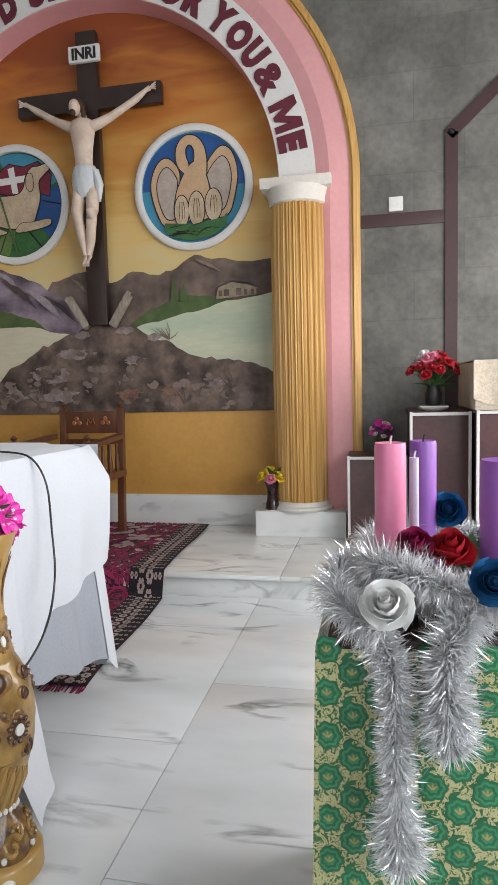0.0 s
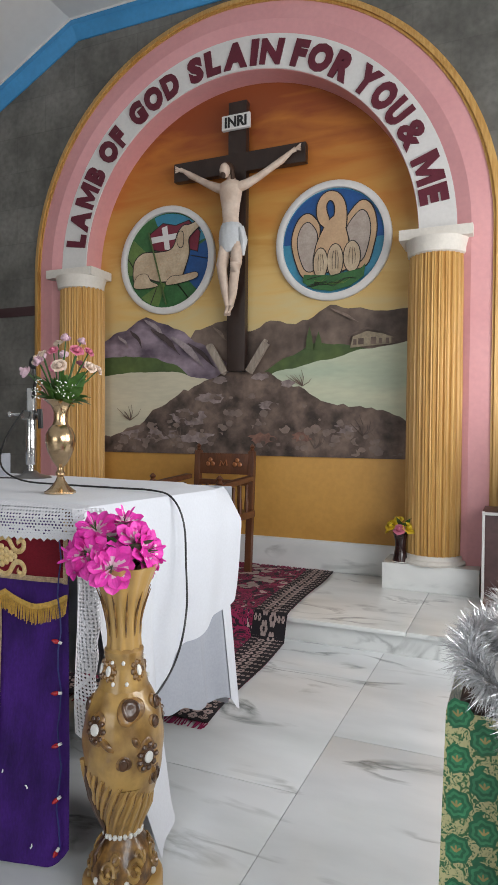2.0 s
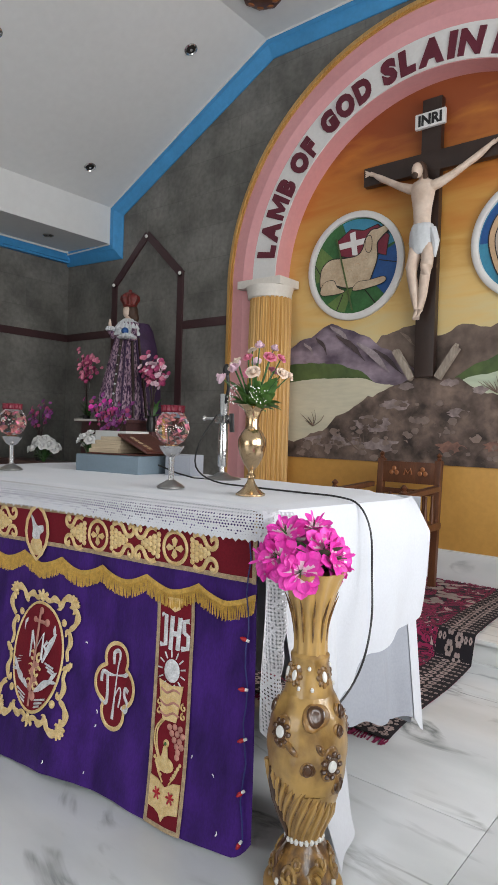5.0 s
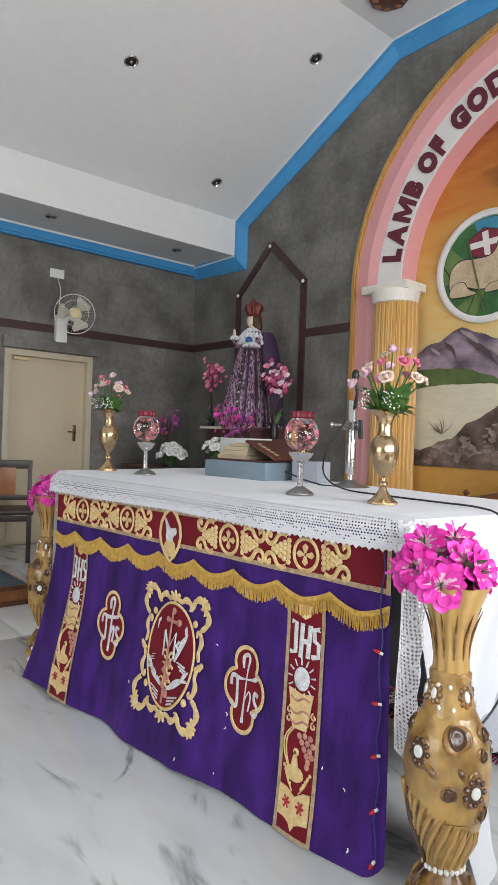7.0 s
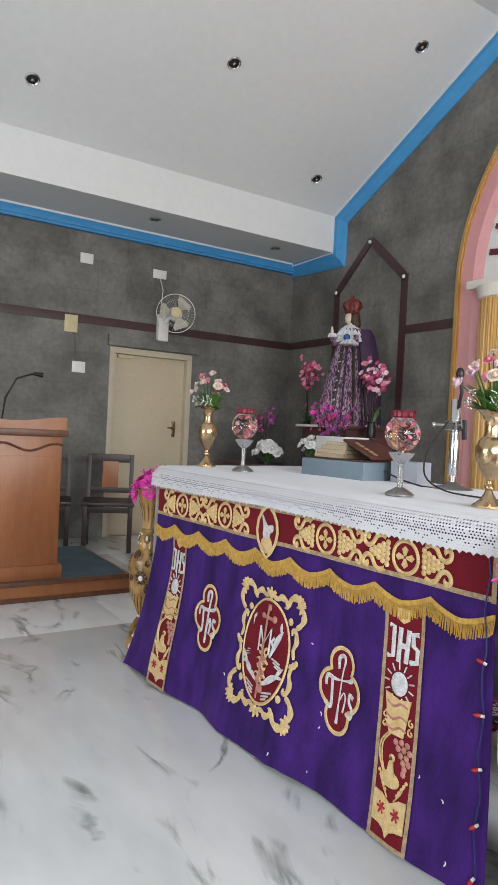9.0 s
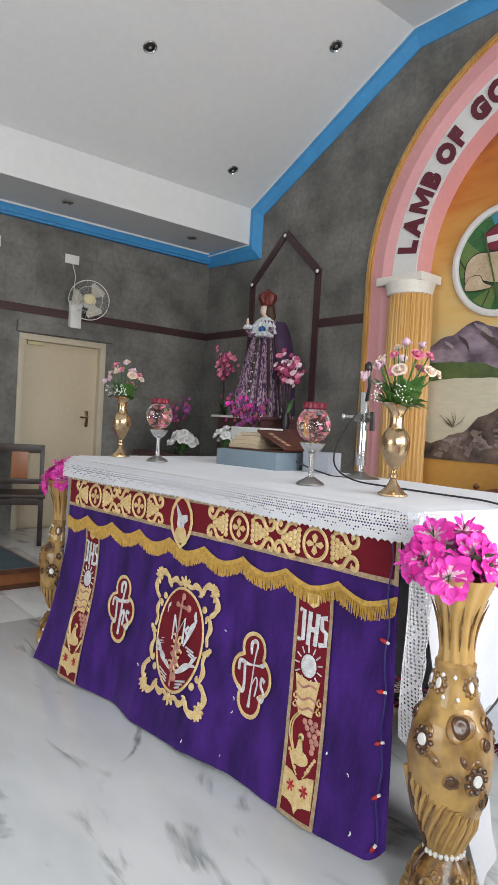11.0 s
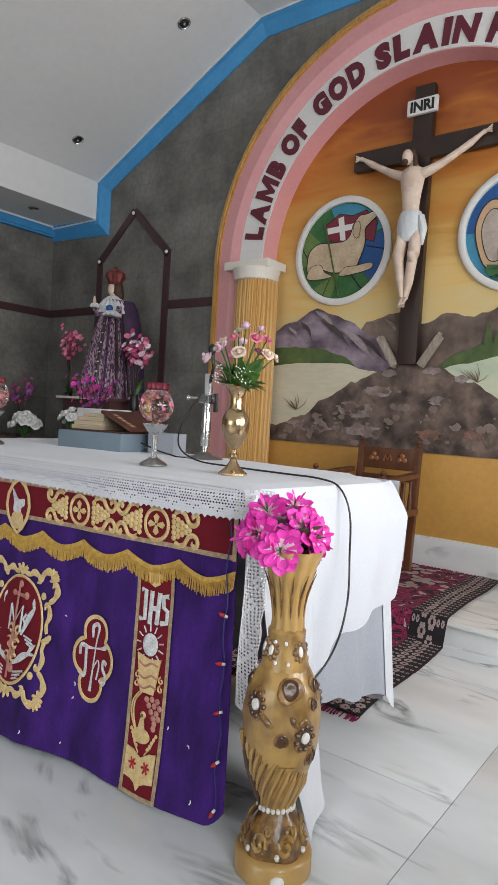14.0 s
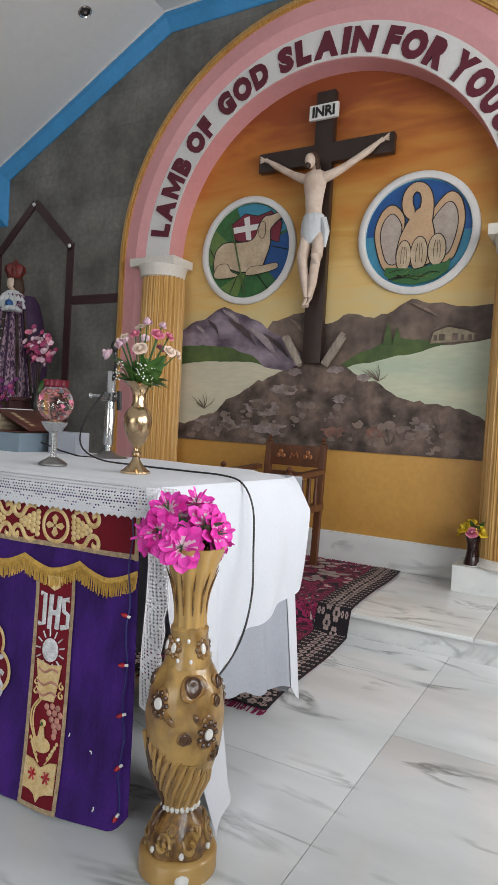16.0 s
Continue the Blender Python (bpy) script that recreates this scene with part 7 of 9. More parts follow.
cable = thing("cable", "black cable trailing over the altar cloth and down its end", "cable")
pts = [(-1.33, 3.08, 1.24), (-1.38, 3.03, 1.12), (-1.33, 2.96, 1.02), (-1.2, 2.93, AZ + 0.02), (-1.0, 2.92, AZ + 0.013), (-0.75, 2.9, AZ + 0.013), (-0.6, 2.89, AZ + 0.012), (-0.53, 2.9, AZ - 0.01), (-0.485, 2.9, 0.86), (-0.47, 2.89, 0.72), (-0.455, 2.87, 0.6), (-0.445, 2.82, 0.5), (-0.45, 2.76, 0.42), (-0.47, 2.69, 0.36), (-0.5, 2.62, 0.33)]
fine = []
for i in range(len(pts) - 1):
    p0, p1, p2, p3 = [Vector(pts[max(0, min(len(pts) - 1, i + k))]) for k in (-1, 0, 1, 2)]
    for t in (0, 0.25, 0.5, 0.75):
        fine.append(0.5 * (2 * p1 + (p2 - p0) * t + (2 * p0 - 5 * p1 + 4 * p2 - p3) * t * t + (3 * p1 - p0 - 3 * p2 + p3) * t ** 3))
part("cord", Geo().tube(fine, 0.0036, 6), BLACK, cable)
cable2 = thing("cable", "short black cable lying on the altar cloth", "cable")
part("cord", Geo().tube([(-1.6, 3.0, AZ + 0.06), (-1.5, 3.02, AZ + 0.03), (-1.42, 3.05, AZ + 0.012), (-1.3, 3.08, AZ + 0.012)], 0.004, 6), BLACK, cable2)

BLUEGREY = material("blue_grey_board", (0.17, 0.23, 0.28), 0.6, vary=0.06, scale=4)
stand = thing("book_stand", "blue-grey box used as a book rest on the altar", "box", (-1.79, 3.02, AZ + 0.006), turn=12)
part("box", Geo().box((-0.26, -0.1, 0), (0.1, 0.24, 0.088), 0.004), BLUEGREY, stand)
PAPER = material("page_edges", (0.6, 0.48, 0.33), 0.8, vary=0.2, scale=3, fine=150, bump=0.3, stretch=(1, 1, 25))
LEATHER = material("brown_leather", (0.1, 0.025, 0.015), 0.45, vary=0.2, scale=20, bump=0.2)
book = thing("open_book", "thick open book with brown leather covers and worn pages", "book", (-1.87, 3.05, AZ + 0.096), turn=12)
book.scale = (0.74, 0.9, 1.0)
small_box = thing("small_box", "small pale grey cardboard box behind the globe holder", "box", (-1.6, 3.16, AZ + 0.006), turn=10)
part("box", Geo().box((-0.07, -0.05, 0), (0.07, 0.06, 0.1), 0.004), CLOTH_GREY, small_box)
part("back_cover", Geo().box((-0.2, -0.13, 0), (0.22, 0.14, 0.006), 0.002), LEATHER, book, "brown leather cover")
for k, (x0, x1, z0, z1) in enumerate(((-0.19, 0.045, 0.006, 0.026), (-0.175, 0.05, 0.026, 0.046), (-0.15, 0.055, 0.046, 0.066), (-0.11, 0.055, 0.066, 0.082))):
    part("page_block", Geo().box((x0, -0.125 + 0.004 * k, z0 + 0.0005), (x1, 0.13, z1), 0.004), PAPER, book)
part("front_cover", Geo().box((0.0, -0.135, 0.0), (0.24, 0.14, 0.012), 0.004, at=pose(0.045, 0, 0.088, 0, 19, 0)), LEATHER, book, "brown leather cover lying open")
g = Geo()
for k in range(5):
    g.box((0.05 + 0.035 * k, -0.09, 0.012), (0.072 + 0.035 * k, -0.06, 0.0135), at=pose(0.045, 0, 0.088, 0, 19, 0))
part("gilt_mark", g, GOLD_BRAID, book, "worn gilt marks")

# string of small bulbs down the frontal's edge
BULB = material("red_bulb", (0.45, 0.02, 0.03), 0.25, vary=0.1)
WIRE = material("blue_wire", (0.02, 0.03, 0.16), 0.4)
bulbs = thing("light_string", "string of small unlit coloured bulbs hanging at the frontal's edge", "light string")
pts = [front(S1 - 0.022 + 0.006 * math.sin(k * 1.7), 0.86 - 0.8 * k / 16, 0.012) for k in range(17)]
part("wire", Geo().tube(pts, 0.0022, 5), WIRE, bulbs)
for k, z in enumerate((0.584, 0.452, 0.32, 0.186, 0.06)):
    p = front(S1 - 0.022, z, 0.016)
    bl = part("bulb", Geo().lathe([(0.004, 0), (0.006, 0.003), (0.0065, 0.009), (0.004, 0.016), (0.001, 0.02)], 10, at=Matrix.Translation(p) @ pose(0, 0, 0, 0, -70 - 20 * k, 30)), BULB, bulbs, "red bulb")
    part("socket", Geo().lathe([(0.004, -0.009), (0.0045, 0.0)], 8, at=Matrix.Translation(p) @ pose(0, 0, 0, 0, -70 - 20 * k, 30)), PLASTIC, bl)

# pale scraps of thread caught on the velvet
rng = random.Random(17)
for s, z in ((1.72, 0.19), (1.74, 0.05), (1.245, 0.24), (1.24, 0.2), (1.22, 0.06), (1.05, 0.05), (1.64, 0.22), (0.72, 0.2), (1.17, 0.44)):
    L, t = rng.uniform(0.005, 0.013), rng.uniform(0.3, 2.2)
    g = Geo()
    stroke(g, [(s, z), (s + 0.5 * L * math.cos(t), z + 0.6 * L * math.sin(t)), (s + L * math.cos(t + 0.5), z + L * math.sin(t + 0.5))], 0.003, 0.003, d=0.002)
    part("thread_scrap", g, WHITE_PETAL, frontal, "white scrap of thread", smooth=0)

for s, z in ((0.47, 0.885), (0.585, 0.89)):
    at_bulb = Matrix.Translation(front(s, z, 0.016)) @ pose(0, 0, 0, 150, 0, 20)
    bl = part("bulb", Geo().lathe([(0.004, 0), (0.006, 0.003), (0.0065, 0.009), (0.004, 0.016), (0.001, 0.02)], 10, at=at_bulb), BULB, bulbs, "red bulb")
    part("socket", Geo().lathe([(0.004, -0.009), (0.0045, 0.0)], 8, at=at_bulb), PLASTIC, bl)

# ---- carpet ----
PILE = bpy.data.materials.new("woven_carpet")
PILE.use_nodes = True
nt = PILE.node_tree
nb = nt.nodes["Principled BSDF"]
nb.inputs["Roughness"].default_value = 0.95
geo_n = nt.nodes.new("ShaderNodeNewGeometry")
vor = nt.nodes.new("ShaderNodeTexVoronoi")
vor.inputs["Scale"].default_value = 3.6
wv = nt.nodes.new("ShaderNodeTexNoise")
wv.inputs["Scale"].default_value, wv.inputs["Detail"].default_value, wv.inputs["Distortion"].default_value = 7.5, 3, 1.8
nt.links.new(geo_n.outputs["Position"], vor.inputs["Vector"])
nt.links.new(geo_n.outputs["Position"], wv.inputs["Vector"])
r1 = nt.nodes.new("ShaderNodeValToRGB")
r1.color_ramp.interpolation = "CONSTANT"
for p in (0.4, 0.5, 0.53, 0.63):
    r1.color_ramp.elements.new(p)
for e, (p, c) in zip(list(r1.color_ramp.elements), ((0.0, (0.02, 0.01, 0.02)), (0.43, (0.22, 0.012, 0.055)), (0.49, (0.022, 0.01, 0.02)), (0.515, (0.3, 0.018, 0.085)), (0.57, (0.022, 0.01, 0.02)), (0.62, (0.5, 0.35, 0.34)))):
    e.position, e.color = p, (*c, 1)
nt.links.new(wv.outputs["Fac"], r1.inputs["Fac"])
nt.links.new(r1.outputs["Color"], nb.inputs["Base Color"])
bn = nt.nodes.new("ShaderNodeTexNoise")
bn.inputs["Scale"].default_value = 400
bpn = nt.nodes.new("ShaderNodeBump")
bpn.inputs["Strength"].default_value, bpn.inputs["Distance"].default_value = 0.4, 0.004
nt.links.new(geo_n.outputs["Position"], bn.inputs["Vector"])
nt.links.new(bn.outputs["Fac"], bpn.inputs["Height"])
nt.links.new(bpn.outputs["Normal"], nb.inputs["Normal"])
BORDER_DARK = material("carpet_black", (0.016, 0.012, 0.018), 0.95, vary=0.2, fine=200, bump=0.3)
BORDER_PALE = material("carpet_pale", (0.52, 0.4, 0.38), 0.95, vary=0.2, fine=200, bump=0.3)
CRIMSON = material("carpet_crimson", (0.3, 0.015, 0.09), 0.95, vary=0.2, fine=200, bump=0.3)


def run_z(y):
    """Carpet height along its length: floor, up the riser, over the step."""
    if y < STEP_Y - 0.1:
        return 0.0
    if y < STEP_Y - 0.035:
        return (STEP_Z + 0.006) * (y - (STEP_Y - 0.1)) / 0.065
    return STEP_Z + (0.006 if y < STEP_Y + 0.1 else 0.0)


CX1, CY0, CY1 = -0.58, 3.29, 5.58


def edge_x(y):
    return CX1 - 0.062 * (y - CY0) + 0.012 * math.sin(5 * y)


def on_carpet(a, y, h):
    """a: metres in from the long edge towards the altar."""
    return (edge_x(y) - a, y, run_z(y) + 0.008 + h + 0.006 * noise.noise(Vector((a * 3, y * 3, 1))))


carpet = thing("carpet", "dark crimson and black floral carpet with a pale patterned border", "carpet")
part("field", Geo().grid(40, 90, lambda u, v: on_carpet(1.85 * u, CY0 + (CY1 - CY0) * v, 0)), PILE, carpet, "crimson and black floral field", smooth=80)
part("border", Geo().grid(4, 90, lambda u, v: on_carpet(0.0 + 0.2 * u, CY0 + (CY1 - CY0) * v, 0.003)), BORDER_DARK, carpet, "black border band", smooth=80)
part("border", Geo().grid(60, 4, lambda u, v: on_carpet(1.85 * u, CY0 + 0.2 * v, 0.0035)), BORDER_DARK, carpet, "black border band", smooth=80)


def daisy(g, a, y, r, n=6, h=0.005):
    for k in range(n):
        t = 2 * math.pi * k / n
        ca, cy = a + 0.58 * r * math.cos(t), y + 0.58 * r * math.sin(t)
        g.add([on_carpet(ca + 0.36 * r * math.cos(q * math.pi / 3), cy + 0.36 * r * math.sin(q * math.pi / 3), h) for q in range(6)], [tuple(range(6))])


for edge in (0, 1):
    g = Geo()
    rows_n = int((CY1 - CY0) / 0.052) if edge == 0 else 34
    for i in range(rows_n):
        for a, r in ((0.02, 0.011), (0.045, 0.011), (0.08, 0.025), (0.128, 0.025), (0.16, 0.011), (0.184, 0.011)):
            q = i * 0.052 + (0.026 if r > 0.02 and a > 0.1 else 0)
            if edge == 0:
                daisy(g, a, CY0 + 0.03 + q, r, 6, 0.006)
            else:
                daisy(g, 0.03 + q, CY0 + a, r, 6, 0.007)
    o = part("border_flower", g, BORDER_PALE, carpet, "pale border flowers", smooth=0)
    o["kind"] = "stuff"
rng = random.Random(21)
for i in range(30):
    a, y = rng.uniform(0.3, 1.1), rng.uniform(CY0 + 0.3, CY1 - 0.1)
    g = Geo()
    if i % 3 == 0:
        daisy(g, a, y, 0.05, 7)
    else:
        for k in range(5):
            t = rng.uniform(0, 6.28)
            L = rng.uniform(0.06, 0.12)
            dx, dy = math.cos(t), math.sin(t)
            g.add([on_carpet(a + dx * L * p - dy * w * 0.03, y + dy * L * p + dx * w * 0.03, 0.005) for p, w in ((0.1, 0), (0.4, 1), (0.75, 0.8), (1, 0), (0.75, -0.8), (0.4, -1))], [tuple(range(6))])
    part("woven_flower", g, BORDER_PALE, carpet, "pale woven flower", smooth=0)
g = Geo()
for i in range(260):
    a = rng.uniform(0, 1.85)
    p = Vector(on_carpet(a, CY0, 0))
    d = Vector((rng.uniform(-0.01, 0.01), -rng.uniform(0.03, 0.05), 0))
    g.add([p + Vector((-0.003, 0, 0)), p + Vector((0.003, 0, 0)), p + d + Vector((0.004, 0, -0.005)), p + d + Vector((-0.004, 0, -0.005))], [(0, 1, 2, 3)])
    a = rng.uniform(0.05, 1.85)
    p = Vector(on_carpet(a, CY1, 0))
    d = Vector((rng.uniform(-0.01, 0.01), rng.uniform(0.02, 0.03), 0.004))
    g.add([p + Vector((-0.004, 0, 0)), p + Vector((0.004, 0, 0)), p + d + Vector((0.004, 0, 0.0)), p + d + Vector((-0.004, 0, 0))], [(0, 1, 2, 3)])
o = part("fringe", g, CRIMSON, carpet, "crimson fringe", smooth=0)
o["kind"] = "stuff"

# ---- celebrant's chair behind the altar ----
ch = thing("armchair", "carved dark brown wooden armchair with trefoil back rail", "chair", (-1.5, 5.0, STEP_Z + 0.01))
for s in (-1, 1):
    part("back_post", Geo().box((-0.024, -0.022, 0), (0.024, 0.022, 0.875), 0.005, at=pose(s * 0.22, 0.3, 0, -4, 0, 0)), BROWN_WOOD, ch)
    part("finial", Geo().lathe([(0.012, 0), (0.02, 0.01), (0.01, 0.022), (0.02, 0.036), (0.004, 0.055)], 14, (s * 0.22, 0.36, 0.87)), BROWN_WOOD, ch)
    part("front_leg", Geo().lathe([(0.018, 0), (0.024, 0.1), (0.02, 0.2), (0.028, 0.4), (0.022, 0.5), (0.026, 0.63)], 14, (s * 0.26, -0.16, 0)), BROWN_WOOD, ch)
    part("armrest", Geo().box((-0.03, -0.22, 0), (0.03, 0.32, 0.035), 0.01, at=pose(s * 0.25, -0.06, 0.65, 3, 0, 0)), BROWN_WOOD, ch)
    part("arm_knob", Geo().lathe([(0.014, 0), (0.026, 0.012), (0.012, 0.028), (0.024, 0.044), (0.006, 0.064)], 14, (s * 0.25, -0.25, 0.67)), BROWN_WOOD, ch)
    for k in range(3):
        part("arm_spindle", Geo().lathe([(0.012, 0), (0.016, 0.07), (0.01, 0.13), (0.012, 0.2)], 10, (s * 0.25, -0.03 + 0.11 * k, 0.44)), BROWN_WOOD, ch)
part("seat", Geo().box((-0.27, -0.2, 0.4), (0.27, 0.31, 0.45), 0.012), BROWN_WOOD, ch)
rail = part("top_rail", Geo().box((-0.2, 0.335, 0.70), (0.2, 0.365, 0.855), 0.006), BROWN_WOOD, ch, "carved top rail")
for x in (-0.11, 0.11):
    for dx, dz in ((0, 0.022), (-0.02, -0.008), (0.02, -0.008)):
        part("trefoil", Geo().lathe([(0.018, 0), (0.012, 0.006), (0.001, 0.006)], 12, at=pose(x + dx, 0.335, 0.782 + dz, 90, 0, 0)), ORANGE_WOOD, rail)
part("carving", Geo().tube([(-0.03, 0.33, 0.76), (-0.02, 0.33, 0.8), (0.0, 0.33, 0.77), (0.02, 0.33, 0.805), (0.03, 0.33, 0.765)], 0.006, 6), ORANGE_WOOD, rail)
part("low_rail", Geo().box((-0.2, 0.325, 0.62), (0.2, 0.35, 0.66), 0.005), BROWN_WOOD, ch)
for x in (-0.13, -0.045, 0.045, 0.13):
    part("back_spindle", Geo().lathe([(0.01, 0), (0.014, 0.06), (0.01, 0.1), (0.012, 0.18)], 10, (x, 0.325, 0.45)), BROWN_WOOD, ch)

# ---- small dark vase by the column ----
sv = thing("dark_vase", "small dark brown glazed vase standing on the column plinth", "vase", (-0.195, 5.335, STEP_Z + 0.174))
part("body", Geo().lathe([(0.052, 0), (0.05, 0.02), (0.04, 0.06), (0.034, 0.1), (0.036, 0.14), (0.048, 0.185), (0.052, 0.19), (0.044, 0.186), (0.03, 0.15)], 28, cap=False), material("dark_glaze", (0.035, 0.014, 0.014), 0.15, vary=0.2), sv)
part("saucer", Geo().lathe([(0.05, 0), (0.062, 0.004), (0.06, 0.008), (0.04, 0.006)], 24), PEARL, sv)
fl = thing("artificial_flowers", "yellow and pink artificial roses in the small dark vase", "flowers", (-0.195, 5.335, STEP_Z + 0.36))
for x, y, z, r, m in ((-0.055, -0.02, 0.05, 0.034, YELLOW_PETAL), (0.055, -0.02, 0.04, 0.036, YELLOW_PETAL), (0.0, -0.05, 0.03, 0.03, ROSE_PINK), (-0.02, 0.01, 0.08, 0.03, YELLOW_PETAL), (0.06, 0.03, 0.07, 0.026, YELLOW_PETAL), (-0.08, 0.02, 0.01, 0.024, YELLOW_PETAL)):
    part("rose", rose(Geo(), (x, y, z), (x * 4, y * 4 - 0.2, 0.3), r), m, fl, smooth=60)
g = Geo()
rng = random.Random(2)
for i in range(16):
    a = rng.uniform(0, 6.28)
    leaf(g, (0, 0, -0.01), (0.085 * math.cos(a), 0.085 * math.sin(a), rng.uniform(0.0, 0.12)), 0.02)
part("foliage", g, LEAF, fl, smooth=60)

# ---- maroon stone ledges beside the arch ----


def ledge(x0, x1, y0, z1, label):
    t = thing("stone_pedestal", label, "pedestal", ((x0 + x1) / 2, y0, STEP_Z), "stone pedestals")
    w, h, d = (x1 - x0) / 2, z1 - STEP_Z, WALL_Y - y0 - 0.018
    part("body", Geo().box((-w + 0.012, 0.012, 0), (w - 0.012, d, h - 0.02), 0.003), MAROON_STONE, t, "maroon stone body")
    part("top_slab", Geo().box((-w, 0, h - 0.022), (w, d, h), 0.004), MAROON_STONE, t)
    for s in (-1, 1):
        part("white_edge", Geo().box((s * w - (0.016 if s > 0 else 0), -0.003, 0), (s * w + (0.016 if s < 0 else 0), 0.016, h), 0.003), WHITE, t, "white edging")
    part("white_edge", Geo().box((-w, -0.004, h - 0.022), (w, 0.012, h - 0.004), 0.003), WHITE, t, "white edging")
    return t


ledge(0.325, 0.69, 5.1, 0.694, "maroon stone pedestal with white edges")
ledge(0.692, 1.026, 4.8, 0.977, "taller maroon stone pedestal with white edges")
ledge(1.03, 1.9, 4.65, 0.99, "wide maroon stone pedestal under a lace-edged cloth")
cl = thing("shelf_cloth", "cream embroidered cloth draped over the stone pedestal", "cloth", (1.45, 4.63, 0.99))


def drape(u, v):
    x = -0.44 + 0.9 * u
    if v < 0.5:
        return (x, 0.75 * (1 - v * 2), 0.262)
    k = (v - 0.5) * 2
    return (x, -0.012 + 0.008 * math.sin(20 * u), 0.262 - (0.2 + 0.04 * abs(math.sin(11 * u))) * k)


LINEN_BEIGE = material("beige_embroidered_linen", (0.5, 0.4, 0.3), 0.8, vary=0.2, scale=18, fine=90, bump=0.2, second=(0.6, 0.53, 0.44))
part("cloth", Geo().grid(60, 20, drape), LINEN_BEIGE, cl, smooth=80)
part("riser", Geo().box((-0.43, 0.0, 0.0), (0.44, 0.76, 0.255), 0.004), LINEN_BEIGE, cl, "beige box under the cloth")

dish = thing("saucer", "white saucers stacked on the pedestal", "saucer", (0.83, 4.93, 0.977))
part("plate", Geo().lathe([(0.05, 0), (0.08, 0.01), (0.088, 0.022), (0.082, 0.024), (0.04, 0.012)], 28), PEARL, dish)
part("plate", Geo().box((-0.08, -0.06, 0.022), (0.08, 0.06, 0.03), 0.003), PEARL, dish)
rv = thing("dark_vase", "small dark vase on the saucers", "vase", (0.83, 4.93, 1.008))
part("body", Geo().lathe([(0.04, 0), (0.05, 0.03), (0.05, 0.07), (0.038, 0.1), (0.042, 0.115), (0.03, 0.1)], 24, cap=False), BLACK, rv)


def posy(x, y, z, seed, mats, n, spread, height, r, label, green=20):
    b = thing("artificial_flowers", label, "flowers", (x, y, z))
    rng = random.Random(seed)
    for i in range(n):
        a = i * 2.4
        q = spread * math.sqrt((i + 0.5) / n)
        p = (q * math.cos(a), q * 0.8 * math.sin(a), height * (1 - 0.55 * (q / spread) ** 2) + rng.uniform(-0.02, 0.02))
        blob = Geo()
        rose(blob, p, (p[0] * 3, p[1] * 3 - 0.15, 0.3), r * rng.uniform(0.8, 1.2), 0, rng)
        part("rose", blob, mats[i % len(mats)], b, smooth=60)
        part("stem", Geo().tube([(0, 0, -0.03), (p[0] * 0.5, p[1] * 0.5, p[2] * 0.5), p], 0.0025, 5), LEAF, b)
    if green:
        g = Geo()
        for i in range(green):
            a = rng.uniform(0, 6.28)
            leaf(g, (0, 0, 0), (spread * 0.9 * math.cos(a), spread * 0.8 * math.sin(a), rng.uniform(0, height)), 0.02)
        part("foliage", g, LEAF, b, smooth=60)
    return b


posy(0.83, 4.93, 1.1, 4, [RED_PETAL, RED_PETAL, ROSE_PINK, RED_PETAL, WHITE_PETAL], 30, 0.14, 0.2, 0.024, "red and pink artificial roses in a dark vase", 30)
pot = thing("small_pot", "small black pot on the stone pedestal", "pot", (0.535, 5.25, 0.694))
part("body", Geo().lathe([(0.03, 0), (0.038, 0.05), (0.04, 0.06), (0.03, 0.055)], 18, cap=False), BLACK, pot)
posy(0.535, 5.25, 0.74, 8, [VIOLET_PETAL, MAGENTA, PALE_PINK], 26, 0.065, 0.15, 0.017, "ball of violet artificial blossoms in a black pot", 8)

# ---- advent stand ----
GREEN = bpy.data.materials.new("green_gold_brocade")
GREEN.use_nodes = True
nt = GREEN.node_tree
nb = nt.nodes["Principled BSDF"]
nb.inputs["Roughness"].default_value = 0.5
tc = nt.nodes.new("ShaderNodeTexCoord")
nz = nt.nodes.new("ShaderNodeTexNoise")
nz.inputs["Scale"].default_value, nz.inputs["Detail"].default_value, nz.inputs["Distortion"].default_value = 105, 2, 1.4
nt.links.new(tc.outputs["Object"], nz.inputs["Vector"])
rp = nt.nodes.new("ShaderNodeValToRGB")
rp.color_ramp.interpolation = "LINEAR"
for p in (0.5, 0.55, 0.6):
    rp.color_ramp.elements.new(p)
for e, (p, c) in zip(list(rp.color_ramp.elements), ((0.37, (0.02, 0.11, 0.04)), (0.41, (0.48, 0.45, 0.23)), (0.53, (0.46, 0.43, 0.21)), (0.585, (0.045, 0.15, 0.05)), (0.62, (0.03, 0.12, 0.04)))):
    e.position, e.color = p, (*c, 1)
nt.links.new(nz.outputs["Fac"], rp.inputs["Fac"])
nt.links.new(rp.outputs["Color"], nb.inputs["Base Color"])
GOLD_PRINT = material("gold_print", (0.46, 0.37, 0.13), 0.5, vary=0.2, scale=40, fine=120, bump=0.1)
LIGHT_PRINT = material("pale_green_print", (0.05, 0.3, 0.13), 0.5, vary=0.2, scale=40, fine=120, bump=0.1)
GREEN_PRINT = material("green_print", (0.014, 0.17, 0.07), 0.5, vary=0.2, scale=40, fine=120, bump=0.1)
table = thing("side_table", "small table under a green and gold brocade cloth", "table", (0.455, 2.0, 0))
part("board", Geo().box((0.005, -0.005, 0.765), (0.8, 0.62, 0.79), 0.004), DARK_WOOD, table, "wooden board edge")
